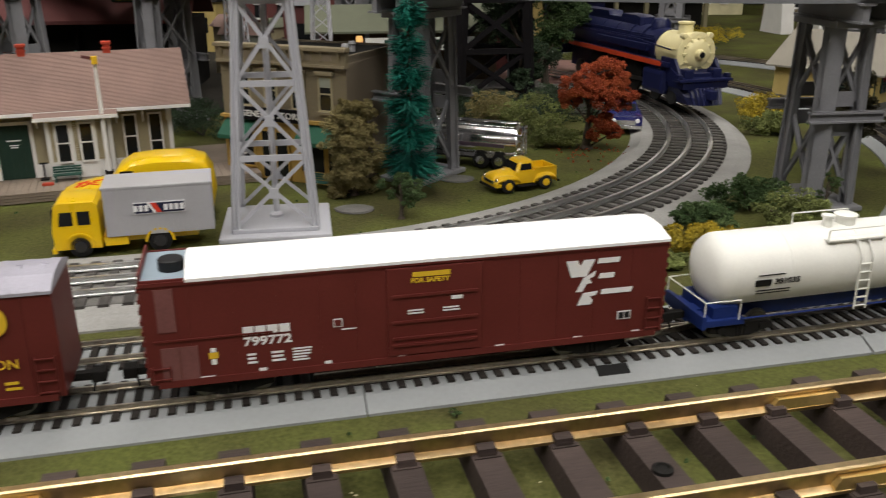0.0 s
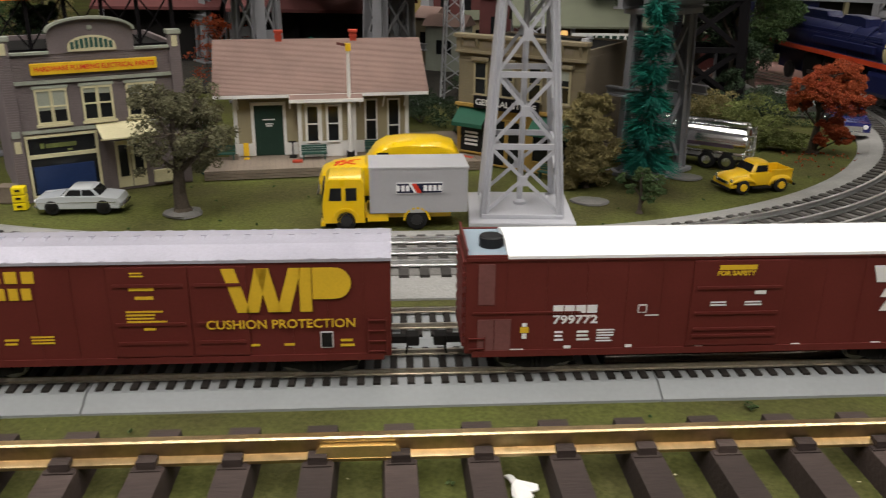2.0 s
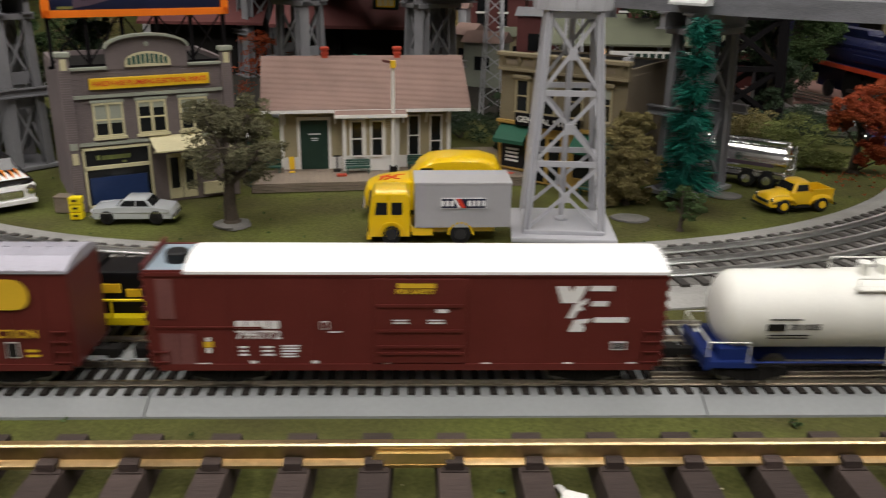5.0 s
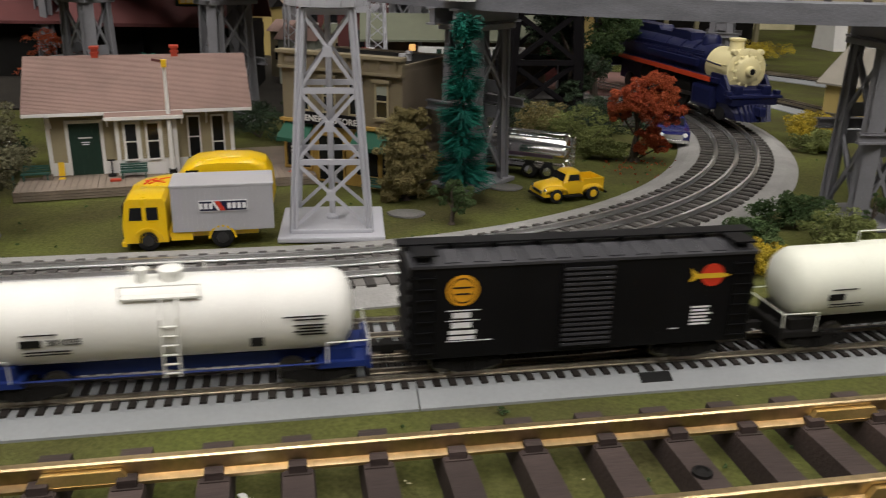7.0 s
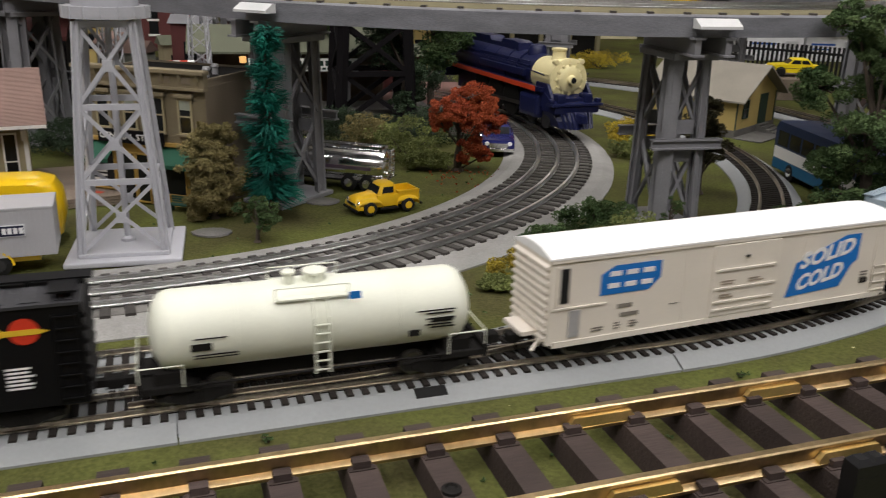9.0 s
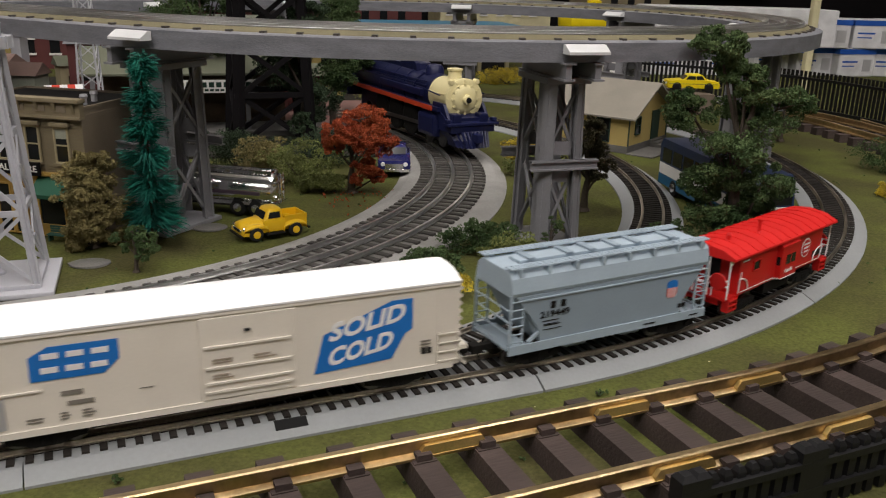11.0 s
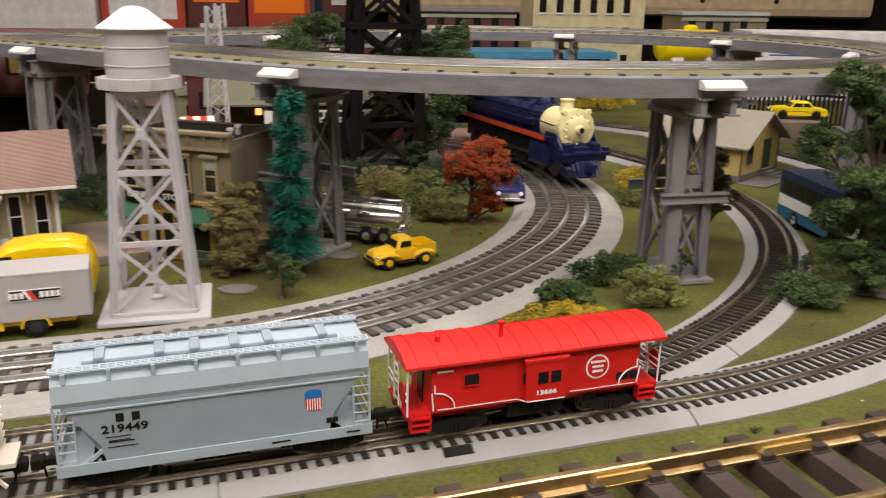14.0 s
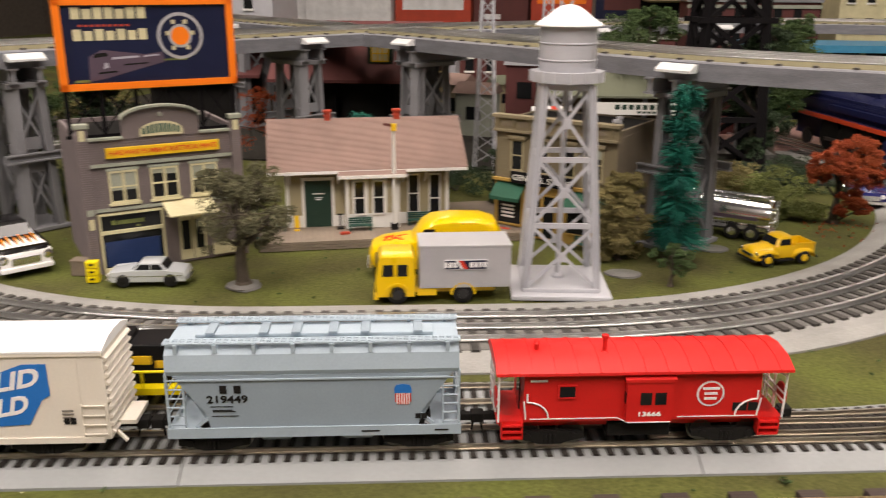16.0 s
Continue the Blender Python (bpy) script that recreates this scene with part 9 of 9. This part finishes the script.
# green-roofed station shed
ps = thing("station_shed", pose(-0.165, 1.040, 0, 0, 0, 8), "long green-roofed station shed on posts", "station shed")
bm = bmesh.new()
poly(bm, [(-0.030, 0.0730), (0.025, 0.0995), (0.080, 0.0730), (0.080, 0.0755), (0.025, 0.1025), (-0.030, 0.0755)], 0, 0.0, 0.260)
part("roof", bm, "depot_roof_green", ps)
part("wall", bx(0.02, 0.24, 0.030, 0.070, 0.0, 0.0745), "earth", ps)
for i in range(5):
    part("post", bx(0.012 + 0.058 * i, 0.017 + 0.058 * i, -0.024, -0.019, 0, 0.0745), "pier_grey", ps)
part("platform", bx(-0.02, 0.29, -0.045, 0.028, 0, 0.008), "rock", ps)
sg = part("sign", bx(0.070, 0.200, -0.0330, -0.0310, 0.0530, 0.0680), "trim_white", ps)
ob = bars("sign_print", [(0.092 + 0.0085 * i, 0.0980 + 0.0085 * i, 0.0595, 0.0655) for i in range(12)] + [(0.120 + 0.006 * i, 0.1245 + 0.006 * i, 0.0550, 0.0575) for i in range(8)], "door_green", sg)
ob.matrix_basis = pose(0, -0.0331, 0)
ob = part("lamp_bulb", bx(0.060, 0.068, -0.010, -0.002, 0.0600, 0.0680, bevel=0.002), "bulb_warm", ps)
# dark red barn under the crossing
bn = thing("engine_house", pose(-0.515, 1.020, 0, 0, 0, 6), "dark red-roofed shed with a small yellow dormer window", "shed")
bm = bmesh.new()
poly(bm, [(-0.030, 0.0850), (0.060, 0.1550), (0.150, 0.0850), (0.150, 0.0890), (0.060, 0.1590), (-0.030, 0.0890)], 0, 0.0, 0.220)
part("roof", bm, "barn_red", bn)
# near-black wall colour stands in for the dark space under the roof
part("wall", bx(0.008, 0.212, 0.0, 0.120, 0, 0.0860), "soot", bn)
for x in (0.010, 0.080, 0.150, 0.205):
    part("post", bx(x, x + 0.006, -0.010, -0.001, 0, 0.0860), "timber_black", bn)
dm = part("dormer", bx(0.128, 0.160, -0.006, 0.030, 0.1080, 0.1340), "door_green", bn)
sash(dm, 0.134, 0.154, 0.1120, 0.1300, -0.0064, "sign_yellow", "cream_frame", 2, 1, 0.0016)
bn2 = thing("engine_house", pose(-0.760, 1.120, 0, 0, 0, 10), "second dark red-roofed shed behind the shops", "shed")
bm = bmesh.new()
poly(bm, [(-0.030, 0.0750), (0.060, 0.1300), (0.150, 0.0750), (0.150, 0.0790), (0.060, 0.1340), (-0.030, 0.0790)], 0, 0.0, 0.180)
part("roof", bm, "barn_red", bn2)
# darkness below this roof is likewise put into the wall colour
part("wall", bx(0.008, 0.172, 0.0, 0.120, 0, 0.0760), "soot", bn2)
# steel lattice masts
for x, y in ((-0.215, 0.905), (-0.130, 0.930), (-0.170, 1.220)):
    mm = thing("lattice_mast", pose(x, y, 0), "slim grey lattice mast with a ladder", "mast", "lattice masts")
    for sx in (-1, 1):
        for sy in (-1, 1):
            bm = bmesh.new()
            beam(bm, (sx * 0.012, sy * 0.012, 0), (sx * 0.006, sy * 0.006, 0.19), 0.0016, 0.0016)
            part("leg", bm, "tower_grey", mm)
    bm = bmesh.new()
    for i in range(12):
        z = 0.01 + i * 0.015
        k = 0.012 - 0.006 * z / 0.19
        for a, b in (((-k, -k), (k, -k)), ((k, -k), (k, k)), ((k, k), (-k, k)), ((-k, k), (-k, -k))):
            beam(bm, (*a, z), (*b, z + 0.015), 0.0010, 0.0010)
    part("lacing", bm, "tower_grey", mm)
# dark sheet over the turf standing in for shade and clutter under the deck
tagged(part("yard", bx(-0.95, 0.19, 0.905, 1.62, -0.0005, 0.0016), "clutter_shade"), "dark sheet for the shade and clutter behind the village", "ground", kind="structure")
# red and white striped tents, pink paving
tn = thing("striped_tent", pose(-0.160, 0.870, -0.014, 0, 0, 15), "small red and white striped awning tent", "tent")
for i in range(5):
    bm = bmesh.new()
    poly(bm, [(-0.020, 0.070), (0.0, 0.095), (0.020, 0.070), (0.020, 0.064), (-0.020, 0.064)], 0, i * 0.007, i * 0.007 + 0.007)
    part("stripe", bm, "red_print" if i % 2 else "roof_white", tn)
for x in (0.002, 0.031):
    for y in (-0.018, 0.016):
        part("pole", bx(x, x + 0.002, y, y + 0.002, 0.014, 0.066), "trim_white", tn)
tagged(part("paving", bx(-0.06, 0.22, 1.09, 1.30, 0, 0.006), "pink"), "pink brick paving behind the trestle", "pavement", kind="structure")
# railing and large track sweeping round the far side of the layout
FC = Vector((0.42, 1.0, 0))
FENCE = straight(Vector((0.895, 0.45, 0)), Vector((0.895, 1.0, 0)))[:-1] + arc(FC, 0.475, 0.0, radians(62))
ACC_F = along(FENCE)
fn = thing("railing_fence", Matrix.Identity(4), "black upright railing fence behind the outer track", "fence")
for z in (0.010, 0.055):
    bm = bmesh.new()
    sweep(bm, FENCE, [(-0.0012, z), (0.0012, z), (0.0012, z + 0.004), (-0.0012, z + 0.004)])
    part("fence_rail", bm, "fence_black", fn)
PICKET = bx(-0.0021, 0.0021, -0.0030, -0.0012, 0, 0.068)
PICKET_ME = bpy.data.meshes.new("picket")
PICKET.to_mesh(PICKET_ME)
PICKET.free()
PICKET_ME.materials.append(M["fence_black"])
for j in range(int(ACC_F[-1] / 0.0074)):
    p, head = at_length(FENCE, ACC_F, 0.004 + j * 0.0074)
    ob = new("picket", PICKET_ME)
    ob.parent, ob.matrix_basis = fn, Matrix.Translation(p) @ Matrix.Rotation(radians(head), 4, "Z")
PATH_FAR = straight(Vector((0.820, 0.40, 0)), Vector((0.820, 1.0, 0)))[:-1] + arc(FC, 0.400, 0.0, radians(27))
track("far_garden_track", PATH_FAR, (-0.024, 0.024), RAIL_G, "rail_brass", (0.043, 0.0125, 0.0280, -0.001, 0.0095, "tie_brown"), None, None, "large track on dark brown sleepers by the railing", [], (0, 2))
# cartons stacked on the shelf behind
def carton(m, size, white="carton_white", flap="carton_blue", label="white and blue product carton"):
    t = thing("carton", m, label, "carton", "cartons on the shelf")
    x, y, z = size
    part("carton_body", bx(-x / 2, x / 2, -y / 2, y / 2, 0, z, bevel=0.003), white, t)
    part("carton_band", bx(-x / 2 - 0.001, x / 2 + 0.001, -y / 2 - 0.001, y / 2 + 0.001, z * 0.80, z * 0.98), flap, t)
    part("carton_label", bx(x * 0.18, x * 0.40, -y / 2 - 0.0012, -y / 2 + 0.001, z * 0.2, z * 0.62), "box_silver", t)
    ob = bars("carton_print", [(-x * 0.40, x * 0.02, z * 0.50, z * 0.56), (-x * 0.40, -x * 0.05, z * 0.36, z * 0.40)], "carton_blue", t)
    ob.matrix_basis = pose(0, -y / 2 - 0.0003, 0)


rnd = random.Random(5)
for r in range(2):
    for i in range(7):
        carton(pose(1.135 + 0.098 * i + 0.03 * r + rnd.uniform(-0.005, 0.005), 1.80 - 0.012 * i + rnd.uniform(-0.01, 0.02), 0.0625 * r, 0, 0, rnd.uniform(-14, 4)), (0.092, 0.10, 0.062))
for i in range(2):
    carton(pose(0.91 + 0.13 * i, 1.80, 0, 0, 0, -6), (0.12, 0.12, 0.066))
carton(pose(1.045, 1.780, 0.0662, 0, 0, -8), (0.400, 0.14, 0.078), "carton_white", "carton_white", "long plain white carton on smaller ones")
# wooden post in front of the cartons
tagged(part("pole", bx(0.955, 0.968, 1.345, 1.358, 0, 0.6, bevel=0.003), "cream_frame"), "pale upright wooden pole", "pole")
# tan cabinet wall with bolts behind the loop
cbn = thing("cabinet", pose(0.55, 2.55, 0.0, 0, 0, -4), "long tan cabinet with dark bolt heads", "cabinet")
part("carcass", bx(-0.55, 1.00, 0.0, 0.4, 0.158, 0.75, bevel=0.025), "wall_beige", cbn)
# the dark gap below and beside the cabinet, put in as a near-black block
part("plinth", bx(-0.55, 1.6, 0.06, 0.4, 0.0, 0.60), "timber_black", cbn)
for i in range(6):
    bm = bmesh.new()
    turned(bm, [(0.008, 0), (0.006, 0.004)], Matrix.Translation((-0.4 + 0.22 * i, 0.0, 0.205)) @ Matrix.Rotation(radians(90), 4, "X"), 10)
    part("bolt", bm, "soot", cbn)
# yellow toy tanker on pale supports, blue flat roofs
yt = thing("storage_tank", pose(0.72, 1.78, 0, 0, 0, 12) @ Matrix.Scale(0.76, 4), "bright yellow storage tank on pale cradles", "tank")
bm = bmesh.new()
turned(bm, [(0.010, -0.105), (0.038, -0.092), (0.045, -0.075), (0.045, 0.075), (0.038, 0.092), (0.010, 0.105)], Matrix.Translation((0, 0, 0.145)) @ LX, 28)
part("tank", bm, "yellow_plastic", yt, smooth=True)
bm = bmesh.new()
turned(bm, [(0.020, 0.185), (0.020, 0.198), (0.008, 0.203)], None, 18)
part("dome", bm, "yellow_plastic", yt)
for x in (-0.055, 0.055):
    bm = bmesh.new()
    poly(bm, [(-0.050, 0.0), (0.050, 0.0), (0.034, 0.120), (-0.034, 0.120)], 0, x - 0.018, x + 0.018)
    part("cradle", bm, "trim_white", yt)
bl = thing("blue_building", pose(0.22, 1.80, 0, 0, 0, 4), "low building with flat blue roof on posts", "building")
part("roof", bx(-0.02, 0.34, -0.05, 0.12, 0.082, 0.096), "water_blue", bl)
for i in range(6):
    part("post", bx(0.0 + 0.062 * i, 0.008 + 0.062 * i, -0.04, -0.03, 0, 0.083), "tie_olive", bl)
part("wall", bx(0.0, 0.32, 0.0, 0.11, 0, 0.082), "soot", bl)
rows_bg = [
    # x, y, width, depth, height, wall, roof, label
    (-0.62, 1.75, 0.34, 0.16, 0.10, "barn_red", "soot", "dark red toy factory front"),
    (-0.24, 1.85, 0.30, 0.14, 0.11, "barn_red", "soot", "red brick toy building with cornice"),
    (0.10, 2.10, 0.30, 0.14, 0.17, "barn_red", "pier_grey", "maroon toy building with sash windows"),
    (0.46, 2.20, 0.30, 0.14, 0.24, "cream_frame", "tie_olive", "cream toy building with brown windows"),
    (-1.05, 1.60, 0.30, 0.18, 0.22, "tower_grey", "soot", "grey toy building with dark windows"),
    (0.80, 2.05, 0.22, 0.12, 0.17, "store_tan", "tower_grey", "tan toy building with grey roof"),
]
for x, y, w, d, h, wm, rm, lb in rows_bg:
    t = thing("toy_building", pose(x, y, 0, 0, 0, 4), lb, "building", "far toy buildings")
    part("wall", bx(0, w, 0, d, 0, h), wm, t)
    part("roof", bx(-0.005, w + 0.005, -0.006, d + 0.005, h, h + 0.008), rm, t)
    part("cornice", bx(-0.003, w + 0.003, -0.004, 0.0, h - 0.014, h - 0.006), "trim_sage", t)
    for r in range(3):
        for i in range(int(w / 0.045)):
            x0 = 0.016 + i * 0.045
            wn = part("window", bx(x0, x0 + 0.018, -0.0015, 0.001, 0.03 + r * h * 0.29, 0.03 + r * h * 0.29 + 0.034), "glass_dark", t)
            part("sill", bx(x0 - 0.002, x0 + 0.020, -0.004, 0.001, 0.026 + r * h * 0.29, 0.030 + r * h * 0.29), "trim_white", wn)
# display backing: boxed goods lined up behind the toy town
rnd = random.Random(12)
x = -1.5
pal = ["chimney_red", "carton_white", "orange", "carton_white", "leaf_light", "cardboard", "barn_red", "navy", "carton_white"]
while x < 0.9:
    w = rnd.uniform(0.14, 0.30)
    h = rnd.uniform(0.22, 0.40)
    t = thing("product_box", pose(x, 2.75 + rnd.uniform(-0.04, 0.04), 0, 0, 0, rnd.uniform(-5, 5)), "printed product box standing on the table", "box", "product boxes")
    c1, c2 = rnd.sample(pal, 2)
    part("box_body", bx(0, w, 0, 0.10, 0, h, bevel=0.003), c1, t)
    part("box_print", bx(w * 0.1, w * 0.9, -0.001, 0.001, h * 0.45, h * 0.85), c2, t)
    ob = bars("box_lettering", [(w * 0.2, w * 0.75, h * 0.60, h * 0.66), (w * 0.2, w * 0.5, h * 0.25, h * 0.29)], rnd.choice(pal), t)
    ob.matrix_basis = pose(0, -0.0012, 0)
    x += w + 0.01
# low clutter in the shade under the elevated line
rnd = random.Random(21)
for i in range(26):
    x, y = rnd.uniform(-0.75, 0.15), rnd.uniform(1.12, 1.5)
    w, d, h = rnd.uniform(0.03, 0.07), rnd.uniform(0.03, 0.05), rnd.uniform(0.03, 0.09)
    t = thing("toy_hut", pose(x, y, 0, 0, 0, rnd.uniform(-30, 30)), "small toy hut in the shade", "hut", "small huts")
    wm = rnd.choice(["barn_red", "store_tan", "siding_tan", "tower_grey", "trim_sage", "house_yellow"])
    part("wall", bx(-w / 2, w / 2, -d / 2, d / 2, 0, h), wm, t)
    bm = bmesh.new()
    poly(bm, [(-d / 2 - 0.004, h), (0, h + d * 0.4), (d / 2 + 0.004, h)], 0, -w / 2 - 0.004, w / 2 + 0.004)
    part("roof", bm, rnd.choice(["soot", "shingle", "depot_roof_green", "pier_grey"]), t)
    part("window", bx(-w * 0.2, w * 0.2, -d / 2 - 0.001, -d / 2 + 0.001, h * 0.4, h * 0.7), "glass_dark", t)

# ---- ties, one by one where the camera passes, the rest joined ----
TIE_MESH = {}
for t, path, acc, tie, near in TIE_JOBS:
    half, width, pitch, z0, z1, material = tie
    if tie not in TIE_MESH:
        TIE_MESH[tie] = tie_mesh("tie", half, width, z0, z1, material)
    rest, made = bmesh.new(), 0
    for i in range(int(acc[-1] / pitch)):
        d = (i + 0.5) * pitch + (SLEEPER_PHASE if path is PATH_G else 0.0)
        p, head = at_length(path, acc, d)
        m = Matrix.Translation(p) @ Matrix.Rotation(radians(head + random.uniform(-0.8, 0.8)), 4, "Z")
        if near[0] <= d <= near[1] and made < 290:
            ob = new("tie", TIE_MESH[tie])
            ob.parent, ob.matrix_basis = t, m
            made += 1
        else:
            box(rest, -width / 2, width / 2, -half, half, z0, z1, m)
    if rest.verts:
        tagged(part("ties", rest, material, t), kind="stuff")
    else:
        rest.free()

# ---- motion: the train stands, then pulls away to the left ----
TRAIN = [(0, 0), (1, 0), (2.0, 0.0002), (2.25, 0.0030), (2.5, 0.0085), (3.0, 0.0243), (3.5, 0.0490), (4.0, 0.0779), (4.5, 0.1112), (5.0, 0.1475), (5.5, 0.1880), (6.0, 0.2327), (6.5, 0.2787),
         (7.0, 0.3231), (7.5, 0.3667), (8.0, 0.4120), (8.5, 0.4556), (9.0, 0.5012), (9.5, 0.5447), (10.0, 0.5899), (10.5, 0.6350), (11.0, 0.6801), (11.5, 0.7252), (12.0, 0.7703), (12.5, 0.8155),
         (13.0, 0.8610), (13.5, 0.9066), (14.0, 0.9517), (14.5, 0.9967), (15.0, 1.0388), (15.5, 1.0845), (16.0, 1.1255)]


def motions():
    for ob, mid, hl in CARS:
        rows = []
        for t, d in TRAIN:
            base = hl * 0.68
            a, _ = lerp_path(mid - d - base)
            b, _ = lerp_path(mid - d + base)
            c = (a + b) / 2
            rows.append((t, pose(c.x, c.y, 0.0, 0, 0, math.degrees(math.atan2(b.y - a.y, b.x - a.x)))))
        walk(ob, rows)


motions()
